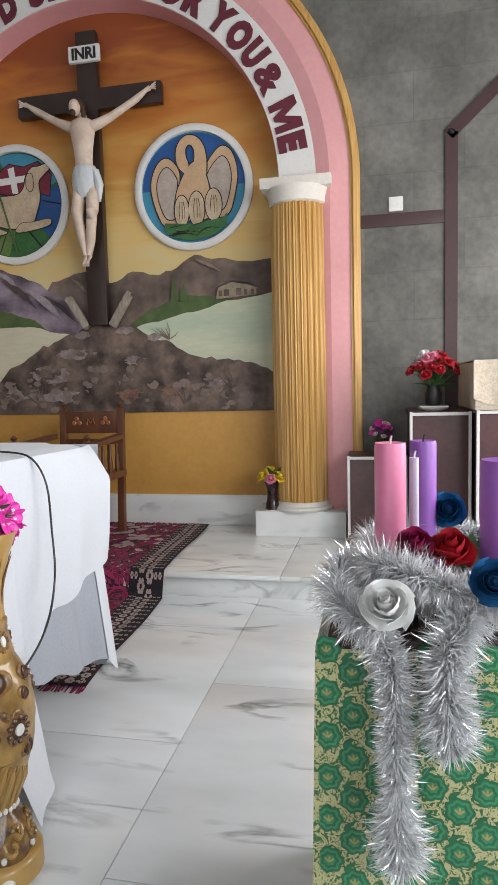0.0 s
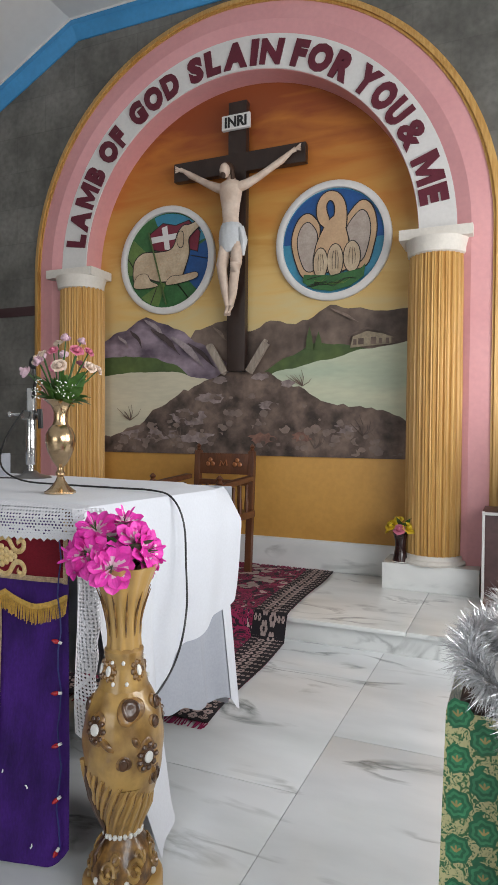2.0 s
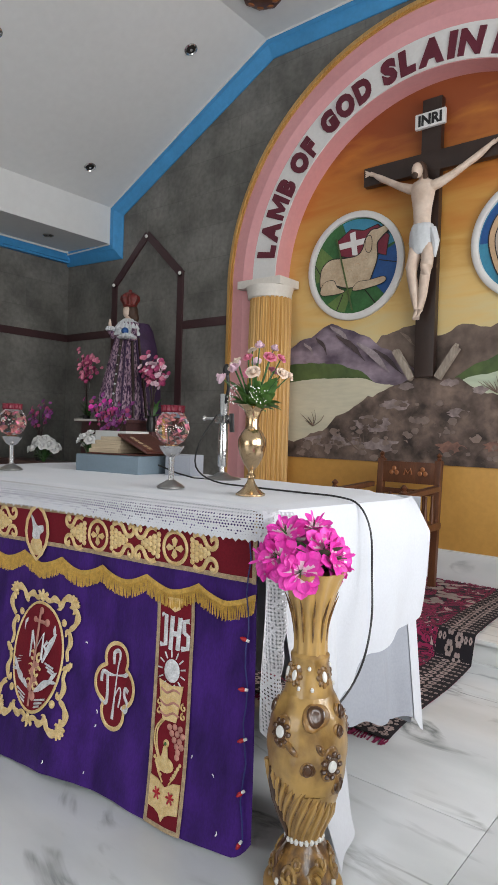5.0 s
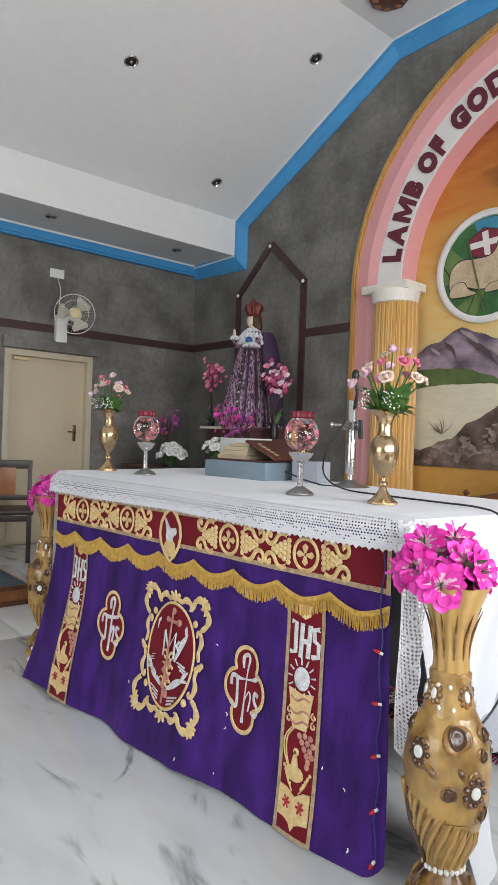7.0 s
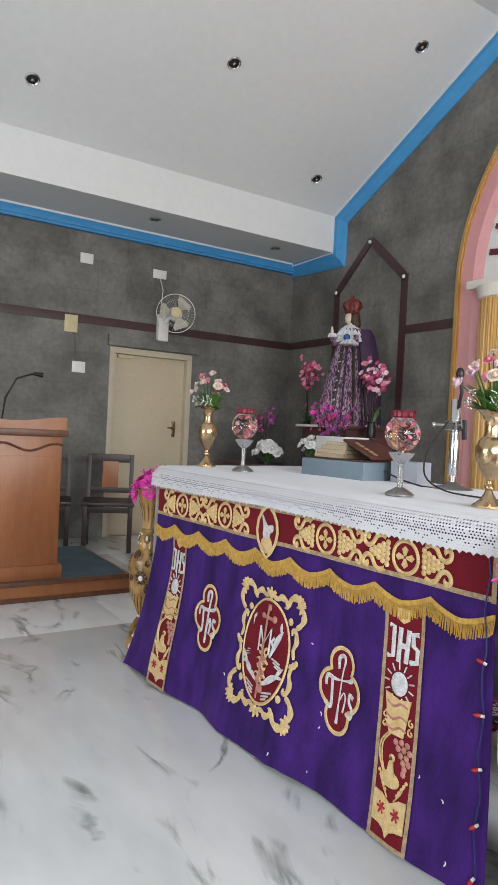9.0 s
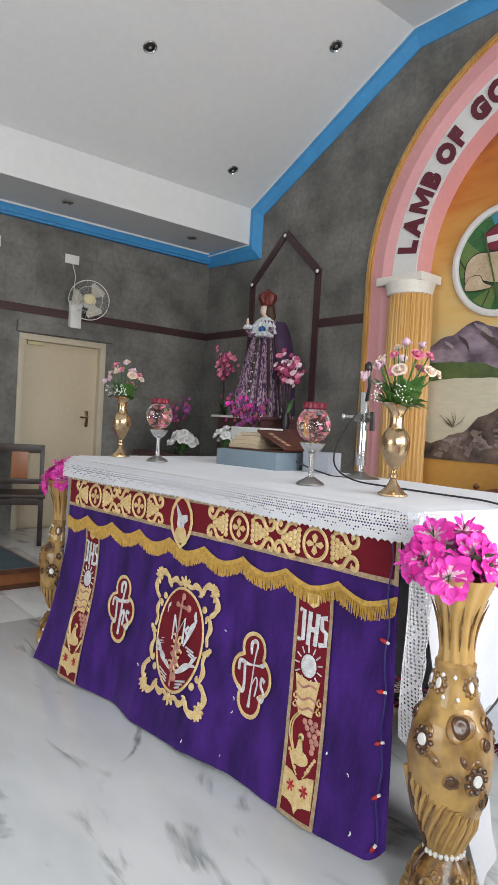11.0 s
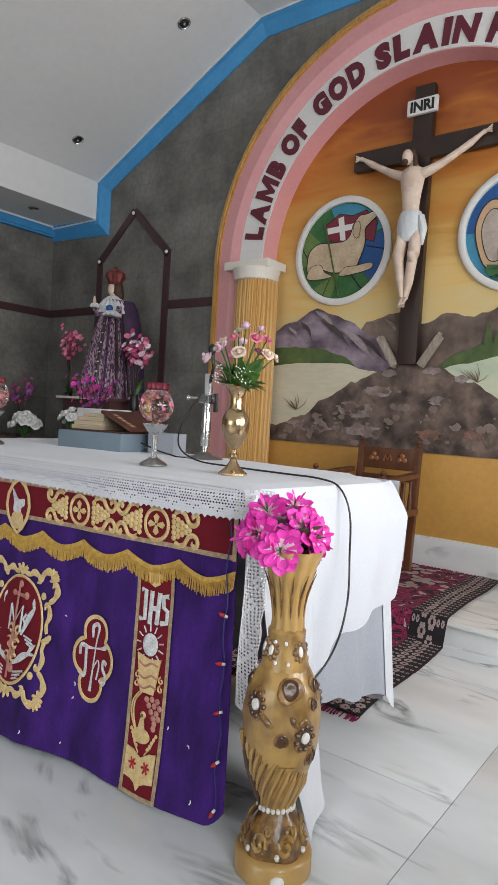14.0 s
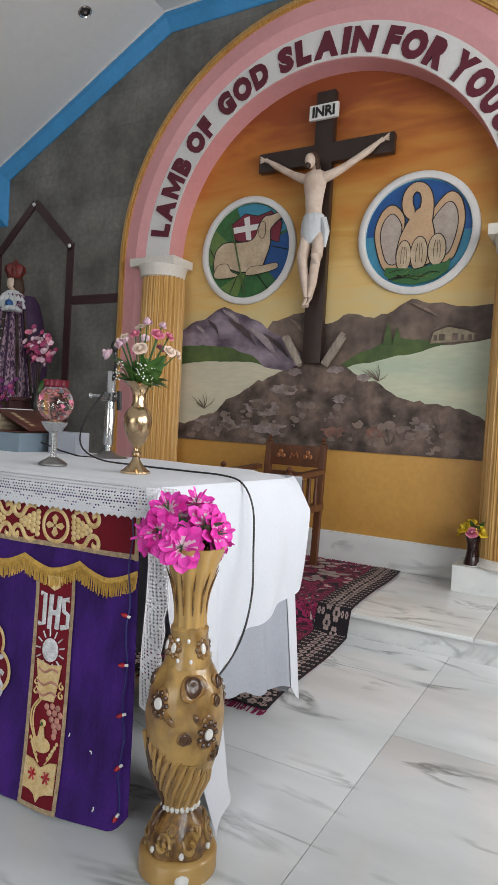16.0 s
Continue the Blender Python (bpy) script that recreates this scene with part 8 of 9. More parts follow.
for x in (0.06, 0.74):
    for y in (0.06, 0.55):
        part("leg", Geo().box((x - 0.02, y - 0.02, 0), (x + 0.02, y + 0.02, 0.765), 0.003), BROWN_WOOD, table)
brocade = thing("brocade_cloth", "green and gold floral brocade cloth hung round the side table", "cloth", (0.455, 2.0, 0))


def wrap(u, v):
    """Cloth round three sides of the table."""
    s = u * 2.0
    k = 1 - v
    f = 0.006 * math.sin(31 * u) * k + 0.01 * math.sin(11 * u + 1) * k
    z = 0.005 + 0.772 * v
    if s < 0.6:
        return (-0.012 - f - 0.02 * k, 0.6 - s, z)
    if s < 1.4:
        return (s - 0.6 - 0.012 - 0.02 * k * (1 if s < 0.65 else 0), -0.014 - f - 0.008 * k, z)
    return (0.8 + f, s - 1.4, z)


part("cloth", Geo().grid(120, 24, wrap), GREEN, brocade, "gold ground with green print", smooth=60)


def print_at(u, z, h):
    k = 1 - (z - 0.005) / 0.772
    uu = (u + 0.6 + 0.012) / 2.0
    f = 0.006 * math.sin(31 * uu) * k + 0.01 * math.sin(11 * uu + 1) * k
    return (u, -0.014 - f - 0.008 * k - h, z)


for row in range(11):
    for colu in range(12):
        u = 0.004 + colu * 0.0365
        z = 0.775 - row * 0.064 - (0.032 if colu % 2 else 0.0)
        if z < 0.03:
            continue
        g = Geo()
        ring_of = lambda r, n, wave, h, mi: g.add([print_at(max(-0.01, u + r * (1 + wave * math.cos(7 * 2 * math.pi * j / n)) * math.cos(2 * math.pi * j / n)), z + r * (1 + wave * math.cos(7 * 2 * math.pi * j / n)) * math.sin(2 * math.pi * j / n), h) for j in range(n)], [tuple(range(n))], mi)
        ring_of(0.0205, 28, 0.09, 0.0008, 0)
        ring_of(0.0165, 28, 0.1, 0.0012, 1)
        ring_of(0.0125, 28, 0.12, 0.0016, 0)
        ring_of(0.0085, 14, 0.1, 0.002, 1)
        for k in range(3):
            t = math.pi * (0.25 + 0.25 * k)
            g.add([print_at(u + a * math.cos(t) - b * math.sin(t), z - 0.003 + a * math.sin(t) + b * math.cos(t), 0.0024) for a, b in ((0, -0.0012), (0.008, -0.0014), (0.01, 0), (0.008, 0.0014), (0, 0.0012))], [tuple(range(5))], 2)
        part("printed_flower", g, [GREEN_PRINT, LIGHT_PRINT, GOLD_PRINT], brocade, "green printed flower with a gold spray", smooth=0)
        if colu < 11:
            g = Geo()
            for t, L in ((-0.9, 0.02), (-0.2, 0.017), (0.5, 0.02)):
                du, dz = math.cos(t), math.sin(t)
                cu, cz = u + 0.021, z - 0.012
                g.add([print_at(cu + a * L * du - b * dz, cz + a * L * dz + b * du, 0.001) for a, b in ((0, 0), (0.4, -0.0035), (0.75, -0.0028), (1, 0), (0.75, 0.0028), (0.4, 0.0035))], [tuple(range(6))])
            part("printed_leaf", g, GREEN_PRINT, brocade, "green printed leaf spray", smooth=0)


def candle(x, y, z0, z1, r, colour, label, name="candle"):
    c = thing(name, label, "candle", (x, y, z0))
    m = material(label.split()[0] + "_wax", colour, 0.42, vary=0.08, scale=14, fine=50, bump=0.06, coat=0.1)
    m.node_tree.nodes["Principled BSDF"].inputs["Subsurface Weight"].default_value = 0.25
    m.node_tree.nodes["Principled BSDF"].inputs["Subsurface Radius"].default_value = (0.02, 0.008, 0.012)
    h = z1 - z0
    part("wax", Geo().lathe([(r * 0.98, 0), (r, 0.004), (r, h - 0.006), (r * 0.96, h), (r * 0.8, h - 0.001), (r * 0.5, h - 0.005), (0.002, h - 0.006)], 32, mod=lambda a, z: 1 + 0.012 * math.sin(3 * a + z * 30)), m, c)
    part("wick", Geo().tube([(0, 0, h - 0.007), (0.001, 0, h + 0.006), (0.003, 0, h + 0.012)], 0.0018, 6), BLACK if "purple" in label else PEARL, c)
    return c


board_z = 0.79
tray = thing("wreath_board", "dark wooden board under the wreath", "board", (0.76, 2.27, board_z))
part("disc", Geo().lathe([(0.24, 0), (0.25, 0.008), (0.25, 0.022), (0.24, 0.03)], 40), DARK_WOOD, tray)
candle(0.552, 2.2, 0.82, 1.05, 0.0262, (0.85, 0.26, 0.44), "pink wax pillar candle on the wreath")
candle(0.618, 2.4, 0.82, 1.035, 0.0258, (0.34, 0.13, 0.52), "purple wax pillar candle on the wreath")
candle(0.594, 2.26, 0.82, 1.018, 0.0085, (0.6, 0.58, 0.72), "white slim wax candle on the wreath")
candle(0.716, 2.1, 0.82, 1.033, 0.0335, (0.35, 0.13, 0.5), "purple thick wax pillar candle on the wreath")
TINSEL = material("silver_tinsel", (0.98, 0.985, 1.0), 0.18, 0.55, vary=0.1, scale=60, bump=0.0)


def tinsel(path, r, density, seed, label):
    """A garland of fine metal strips round a path."""
    rng = random.Random(seed)
    t = thing("tinsel_garland", label, "garland")
    g = Geo()
    pts = [Vector(p) for p in path]
    part("cord", Geo().tube(pts, 0.006, 6), STEEL, t)
    for a, b in zip(pts, pts[1:]):
        n = max(1, int((b - a).length * density))
        d = (b - a).normalized()
        for i in range(n):
            p = a + (b - a) * rng.random()
            v = Vector((rng.gauss(0, 1), rng.gauss(0, 1), rng.gauss(0, 1)))
            v = (v - d * v.dot(d) * 0.7).normalized()
            L = r * rng.uniform(0.55, 1.08) * (0.9 + 0.4 * noise.noise(p * 13))
            w = Vector((rng.gauss(0, 1), rng.gauss(0, 1), rng.gauss(0, 1))).cross(v).normalized() * 0.0009
            q = p + v * L + Vector((rng.gauss(0, 0.12), rng.gauss(0, 0.12), rng.gauss(-0.08, 0.12))) * L
            m = p + v * L * 0.55
            g.add([p - w, p + w, m + w, q, m - w], [(0, 1, 2, 4), (4, 2, 3)])
    o = part("foil", g, TINSEL, t, "silver foil strips", smooth=0)
    o["kind"] = "stuff"
    return t


ring_path = [(0.75 + 0.235 * math.cos(a), 2.24 + 0.235 * math.sin(a), 0.845 + 0.012 * math.sin(3 * a)) for a in [2 * math.pi * k / 36 for k in range(37)]]
tinsel(ring_path, 0.054, 13000, 3, "silver tinsel garland wound round the advent wreath")
front_path = [(0.485, 2.12, 0.86), (0.5, 2.05, 0.83), (0.53, 1.985, 0.80), (0.552, 1.965, 0.76), (0.554, 1.955, 0.71), (0.553, 1.95, 0.66), (0.556, 1.95, 0.61), (0.555, 1.95, 0.56), (0.558, 1.95, 0.52), (0.562, 1.95, 0.485)]
tinsel(front_path, 0.047, 21000, 5, "silver tinsel garland hanging down the brocade")
second_path = [(0.7, 2.03, 0.865), (0.65, 1.99, 0.83), (0.622, 1.965, 0.79), (0.62, 1.955, 0.74), (0.624, 1.95, 0.7), (0.627, 1.95, 0.66)]
tinsel(second_path, 0.048, 21000, 6, "short silver tinsel garland hanging down the brocade")
loop = [(0.5, 2.1, 0.875), (0.53, 2.04, 0.885), (0.58, 2.01, 0.88), (0.64, 2.0, 0.86), (0.7, 2.0, 0.845), (0.76, 2.0, 0.84)]
tinsel(loop, 0.044, 14000, 7, "silver tinsel garland over the wreath's front")

side_loop = [(0.49, 2.14, 0.868), (0.472, 2.07, 0.86), (0.472, 2.01, 0.846), (0.495, 1.98, 0.83), (0.54, 1.965, 0.815)]
tinsel(side_loop, 0.046, 14000, 9, "silver tinsel garland hanging over the wreath's side")


def wreath_rose(x, y, z, r, mt, label, n=(0, -1, 0.35)):
    t = thing("artificial_rose", label, "flower", (x, y, z))
    part("petals", rose(Geo(), (0, 0, 0), n, r, 0, random.Random(7), True), mt, t, smooth=60)


wreath_rose(0.546, 1.95, 0.85, 0.034, WHITE_PETAL, "white artificial rose on the tinsel wreath", (-0.1, -0.75, 0.65))
wreath_rose(0.585, 2.06, 0.905, 0.026, material("crimson_petal", (0.36, 0.01, 0.09), 0.5, vary=0.2, scale=30), "crimson artificial rose among the candles", (0, -0.6, 0.7))
wreath_rose(0.637, 2.06, 0.895, 0.032, RED_PETAL, "red artificial rose among the candles", (0, -0.5, 0.8))
wreath_rose(0.682, 1.985, 0.88, 0.03, BLUE_PETAL, "blue artificial rose on the wreath", (0, -0.9, 0.4))
wreath_rose(0.665, 2.42, 0.89, 0.034, BLUE_PETAL, "blue artificial rose behind the candles", (0, -0.9, 0.4))
lf = thing("artificial_leaf", "green artificial leaves on the wreath", "leaf", (0.66, 2.1, 0.86))
g = Geo()
for a in (0.4, 1.2, 2.2, 3.4, 4.6):
    leaf(g, (0, 0, 0), (0.05 * math.cos(a), 0.05 * math.sin(a), 0.05), 0.014)
part("foliage", g, LEAF, lf, smooth=60)
sw = thing("light_switch", "white square switch plate on the grey wall", "switch", (0.637, WALL_Y, 2.29))
part("plate", Geo().box((-0.045, -0.012, -0.045), (0.045, 0, 0.045), 0.004), PLASTIC, sw)
for x in (-0.018, 0.018):
    part("rocker", Geo().box((x - 0.008, -0.017, -0.012), (x + 0.008, -0.011, 0.012), 0.002), PLASTIC, sw)

# ---- side chapel: statue and flowers ----
ROBE = material("patterned_robe", (0.42, 0.28, 0.36), 0.55, vary=0.3, scale=80, fine=200, bump=0.15, second=(0.045, 0.012, 0.06), contrast=0.05, stretch=(1, 1, 0.35))
CAPE = material("purple_cape", (0.05, 0.02, 0.07), 0.7, vary=0.2, scale=9)
CROWN = material("red_crown", (0.2, 0.02, 0.02), 0.5, vary=0.3, scale=30, second=(0.09, 0.02, 0.012))
ped = thing("stone_pedestal", "dark maroon stone pedestal under the robed statue", "pedestal", (-4.28, 5.08, STEP_Z), "stone pedestals")
part("body", Geo().box((-0.33, -0.3, 0), (0.33, 0.35, 1.09), 0.004), MAROON_STONE, ped)
part("top_slab", Geo().box((-0.37, -0.34, 1.09), (0.37, 0.35, 1.12), 0.004), MAROON_STONE, ped)
part("pale_edge", Geo().box((-0.375, -0.352, 1.1), (0.375, -0.338, 1.122), 0.002), CREAM, ped)
g = Geo()
sx, sy, s0 = -4.28, 5.06, STEP_Z + 1.12
folds = lambda a, z: 1 + 0.085 * math.sin(15 * a + 2) * max(0.25, 1 - z / 0.9) + 0.03 * math.sin(31 * a)
g.lathe([(0.285, 0), (0.28, 0.04), (0.25, 0.22), (0.21, 0.42), (0.165, 0.62), (0.13, 0.78), (0.115, 0.88), (0.1, 0.93)], 90, (sx, sy, s0), mod=folds, mi=0)
g.lathe([(0.22, 0.03), (0.2, 0.4), (0.16, 0.7), (0.12, 0.86), (0.08, 0.93)], 40, (sx + 0.05, sy + 0.1, s0), mi=1)
# dark bands and a row of studs down the robe
for a in (-1.2, -0.5, -0.05):
    for da, mi_, rr in ((0.0, 7, 0.014), (0.3, 1, 0.009)):
        g.tube([(sx + (r + 0.004) * math.cos(a + da), sy + (r + 0.004) * math.sin(a + da), s0 + z) for r, z in ((0.29, 0.02), (0.262, 0.2), (0.222, 0.4), (0.178, 0.6), (0.14, 0.78))], rr, 6, mi_)
for k in range(8):
    r, z = 0.285 - 0.02 * k, 0.06 + 0.09 * k
    g.ball((sx + (r + 0.02) * math.cos(-1.2), sy + (r + 0.02) * math.sin(-1.2), s0 + z), 0.012, 8, 2)
# ruffled collar in three tiers, cuffs, small head and tall crown
for r0, z0, r1, z1, k in ((0.142, 0.8, 0.105, 0.9, 21), (0.13, 0.86, 0.085, 0.935, 19), (0.092, 0.915, 0.048, 0.968, 17)):
    g.lathe([(r0, z0), (r0 * 1.03, z0 + 0.012), (r1, z1)], 84, (sx, sy - 0.01, s0), mod=lambda a, z, k=k: 1 + 0.07 * math.sin(k * a), mi=2)
g.lathe([(0.042, 0.95), (0.038, 1.0)], 16, (sx, sy, s0), mi=3)
g.ball((sx - 0.012, sy - 0.012, s0 + 1.04), (0.05, 0.052, 0.066), 16, 3)
g.ball((sx + 0.014, sy + 0.018, s0 + 1.035), (0.06, 0.058, 0.088), 16, 4)
g.ball((sx + 0.035, sy + 0.03, s0 + 0.985), (0.045, 0.045, 0.06), 12, 4)
g.lathe([(0.058, 1.08), (0.068, 1.095), (0.062, 1.11), (0.085, 1.15), (0.08, 1.19), (0.05, 1.215), (0.018, 1.225), (0.014, 1.25)], 40, (sx, sy, s0), mod=lambda a, z: 1 + (0.12 * math.cos(8 * a) if z > 1.1 else 0), mi=5)
g.tube([(sx - 0.08, sy - 0.06, s0 + 0.87), (sx - 0.07, sy - 0.14, s0 + 0.8), (sx - 0.06, sy - 0.18, s0 + 0.84)], [0.034, 0.036, 0.028], 12, 0)
g.lathe([(0.036, 0), (0.044, 0.01), (0.03, 0.04)], 40, (sx - 0.06, sy - 0.18, s0 + 0.84), mod=lambda a, z: 1 + 0.12 * math.sin(11 * a), mi=2)
g.tube([(sx - 0.06, sy - 0.18, s0 + 0.86), (sx - 0.062, sy - 0.185, s0 + 0.905), (sx - 0.062, sy - 0.185, s0 + 0.945)], [0.016, 0.016, 0.007], 10, 3)
g.tube([(sx + 0.1, sy - 0.03, s0 + 0.86), (sx + 0.16, sy - 0.08, s0 + 0.77), (sx + 0.14, sy - 0.13, s0 + 0.77)], [0.03, 0.036, 0.03], 12, 0)
g.lathe([(0.07, 0), (0.085, 0.012), (0.04, 0.05)], 50, (sx + 0.14, sy - 0.14, s0 + 0.755), mod=lambda a, z: 1 + 0.12 * math.sin(13 * a), mi=2)
g.ball((sx + 0.13, sy - 0.16, s0 + 0.825), 0.034, 14, 6)
tagged(part("statue", g, [ROBE, CAPE, LINEN, SKIN, HAIR, CROWN, GLASS_BLUE, DARK_WOOD]), "robed plain figure in purple and lace with a red crown", "statue")


DEEP_PINK = material("deep_pink_petal", (0.5, 0.07, 0.2), 0.55, vary=0.2, scale=30)


def spray(x, y, z, h, seed, mats, n, spread, r, label, stems=5, lean=(0, 0)):
    """Tall artificial sprays in a slim dark vase."""
    b = thing("artificial_flowers", label, "flowers", (x, y, z))
    rng = random.Random(seed)
    part("pot", Geo().lathe([(0.035, 0), (0.045, 0.05), (0.035, 0.12), (0.04, 0.14), (0.03, 0.13)], 18, cap=False), BLACK, b, "dark slim pot")
    for k in range(stems):
        a = 2 * math.pi * k / stems + rng.uniform(-0.3, 0.3)
        tip = Vector((spread * math.cos(a) + lean[0], spread * 0.7 * math.sin(a) + lean[1], h * rng.uniform(0.85, 1.05)))
        mid_p = Vector((tip.x * 0.25, tip.y * 0.25, h * 0.55))
        part("stem", Geo().tube([(0, 0, 0.05), mid_p, tip], [0.006, 0.005, 0.003], 6), DARK_WOOD, b)
        for i in range(n // stems):
            t = rng.uniform(0.0, 1.0)
            p = mid_p + (tip - mid_p) * (0.35 + 0.75 * t) + Vector((rng.gauss(0, 0.03), rng.gauss(0, 0.03), rng.gauss(0, 0.03)))
            gg = Geo()
            blossom(gg, p, (p.x * 2 - tip.x + rng.uniform(-0.2, 0.4), -0.6 + rng.uniform(-0.3, 0.3), 0.3), r * rng.uniform(0.8, 1.2), 5, 0, None, 0.3, 0.62, 1, rng)
            part("blossom", gg, mats[rng.randrange(len(mats))], b, smooth=60)
    gg = Geo()
    for i in range(10):
        a = rng.uniform(0, 6.28)
        leaf(gg, (0, 0, 0.1), (0.09 * math.cos(a), 0.09 * math.sin(a), rng.uniform(0.1, 0.3)), 0.016)
    part("foliage", gg, LEAF, b, smooth=60)
    return b


TOPZ = STEP_Z + 1.12
spray(-3.78, 4.92, TOPZ - 0.1, 0.62, 3, [PALE_PINK, ROSE_PINK, DEEP_PINK, DEEP_PINK], 120, 0.1, 0.023, "pink artificial blossom sprays beside the statue", 6, (0.03, 0))
spray(-4.7, 4.9, TOPZ - 0.1, 0.68, 5, [ROSE_PINK, DEEP_PINK], 80, 0.08, 0.022, "pink artificial blossom sprays behind the statue", 5)
sh = thing("stone_shelf", "dark stone shelf carrying flower pots beside the statue", "shelf", (-4.28, 4.6, STEP_Z))
part("slab", Geo().box((-1.35, -0.18, 0.68), (0.75, 0.12, 0.71), 0.004), MAROON_STONE, sh)
part("front_panel", Geo().box((-1.33, -0.15, 0), (0.73, 0.1, 0.68), 0.003), MAROON_STONE, sh)
part("pot_block", Geo().box((0.32, -0.15, 0.71), (0.72, 0.1, 1.02), 0.004), MARBLE_STEP, sh, "pale marble block")
part("pot_block", Geo().box((-0.16, 0.12, 0.71), (0.74, 0.36, 1.02), 0.004), MAROON_STONE, sh)
for fx, fz, hh, seed, mats, lab in ((-4.95, 0.84, 0.5, 11, [VIOLET_PETAL, DEEP_PINK, VIOLET_PETAL], "violet artificial orchid sprays in a dark pot"), (-3.98, 0.84, 0.56, 12, [VIOLET_PETAL, DEEP_PINK, MAGENTA], "magenta artificial orchid sprays in a dark pot"),
                                    (-3.8, 0.84, 0.5, 13, [VIOLET_PETAL, DEEP_PINK, VIOLET_PETAL, DEEP_PINK, VIOLET_PETAL, VIOLET_PETAL], "violet and pink artificial orchid sprays")):
    spray(fx, 4.55, fz, hh, seed, mats, 50, 0.13, 0.02, lab, 5)
posy(-4.72, 4.45, 0.86, 14, [WHITE_PETAL], 22, 0.14, 0.2, 0.036, "cluster of white artificial roses", 12)
posy(-4.05, 4.45, 0.95, 15, [WHITE_PETAL], 10, 0.1, 0.16, 0.034, "small cluster of white artificial roses", 8)

# ---- side wall fittings ----
dr = structure(new("door_1"), "closed beige painted door in a plain beige frame", "door")
part("leaf", Geo().box((LEFT_X - 0.1, DOOR_Y0 + 0.06, 0.0), (LEFT_X - 0.06, DOOR_Y1 - 0.06, DOOR_Z - 0.06), 0.003), DOOR_PAINT, dr, "beige door leaf")
for a, b in ((DOOR_Y0, DOOR_Y0 + 0.06), (DOOR_Y1 - 0.06, DOOR_Y1)):
    part("jamb", Geo().box((LEFT_X - 0.16, a, 0), (LEFT_X + 0.012, b, DOOR_Z - 0.06), 0.004), DOOR_FRAME, dr)
part("head", Geo().box((LEFT_X - 0.16, DOOR_Y0, DOOR_Z - 0.06), (LEFT_X + 0.012, DOOR_Y1, DOOR_Z), 0.004), DOOR_FRAME, dr)
hd = part("handle_plate", Geo().box((LEFT_X - 0.062, 3.97, 1.05), (LEFT_X - 0.052, 4.01, 1.22), 0.004), BRASS, dr, "worn brass lock plate")
part("lever", Geo().tube([(LEFT_X - 0.055, 3.99, 1.15), (LEFT_X - 0.01, 3.99, 1.15), (LEFT_X - 0.005, 3.9, 1.15)], 0.009, 8), BRASS, hd)
part("closer", Geo().box((LEFT_X - 0.058, DOOR_Y0 + 0.1, DOOR_Z - 0.1), (LEFT_X - 0.03, DOOR_Y0 + 0.26, DOOR_Z - 0.066), 0.006), IVORY, dr)
# unseen sheet added outside the wall, keeps sky light out of the doorway
tagged(part("back_panel", Geo().box((LEFT_X - 0.24, DOOR_Y0 - 0.1, -0.05), (LEFT_X - 0.2, DOOR_Y1 + 0.1, DOOR_Z + 0.1)), DOOR_PAINT, dr))


def wall_plate(y, z, w, h, label, mt=PLASTIC, name="wall_socket"):
    s = thing(name, label, "socket", (LEFT_X, y, z))
    part("plate", Geo().box((0, -w / 2, -h / 2), (0.014, w / 2, h / 2), 0.004), mt, s)
    for k in (-0.25, 0.25):
        part("switch_rocker", Geo().box((0.012, k * w - 0.011, -0.014), (0.019, k * w + 0.011, 0.014), 0.002), mt, s)


wall_plate(2.939, 2.79, 0.13, 0.1, "white switch plate high on the grey wall")
wall_plate(3.724, 2.765, 0.15, 0.09, "white socket plate above the wall fan")
wall_plate(2.809, 2.13, 0.13, 0.17, "yellowed plastic box on the maroon band", IVORY, "wall_box")
wall_plate(2.903, 1.71, 0.13, 0.11, "white socket box below the yellowed box")
wr = thing("cable", "thin grey wire running down the wall between the boxes", "cable")
part("wire", Geo().tube([(LEFT_X + 0.008, 2.83, 2.05), (LEFT_X + 0.008, 2.86, 1.95), (LEFT_X + 0.008, 2.86, 1.76)], 0.004, 5), STEEL, wr)
wr = thing("cable", "white wire hanging from the socket to the fan", "cable")
part("wire", Geo().tube([(LEFT_X + 0.012, 3.73, 2.72), (LEFT_X + 0.03, 3.76, 2.6), (LEFT_X + 0.05, 3.74, 2.45)], 0.004, 5), PLASTIC, wr)

FAN_BLADE = material("grey_clear_plastic", (0.42, 0.4, 0.33), 0.3, vary=0.05)
fan = thing("wall_fan", "white oscillating wall fan with a yellowed hub", "fan", (LEFT_X, 3.78, 2.2))
part("bracket", Geo().box((0, -0.07, -0.14), (0.07, 0.05, 0.14), 0.02), PLASTIC, fan, "white wall bracket")
part("arm", Geo().tube([(0.05, 0, 0.06), (0.12, 0.02, 0.1), (0.15, 0.04, 0.13)], [0.03, 0.026, 0.03], 12), PLASTIC, fan)
FM = pose(0.2, 0.06, 0.14, 0, 90, -20)
part("motor", Geo().lathe([(0.05, -0.1), (0.07, -0.08), (0.07, 0.0), (0.04, 0.02)], 24, at=FM), PLASTIC, fan)
part("hub", Geo().lathe([(0.055, 0.07), (0.055, 0.085), (0.04, 0.095), (0.002, 0.098)], 24, at=FM), IVORY, fan, "yellowed hub disc")
g = Geo()
for k in range(40):
    a = 2 * math.pi * k / 40
    g.tube([FM @ Vector((0.05 * math.cos(a), 0.05 * math.sin(a), 0.085)), FM @ Vector((0.13 * math.cos(a), 0.13 * math.sin(a), 0.078)), FM @ Vector((0.2 * math.cos(a), 0.2 * math.sin(a), 0.03))], 0.0007, 4)
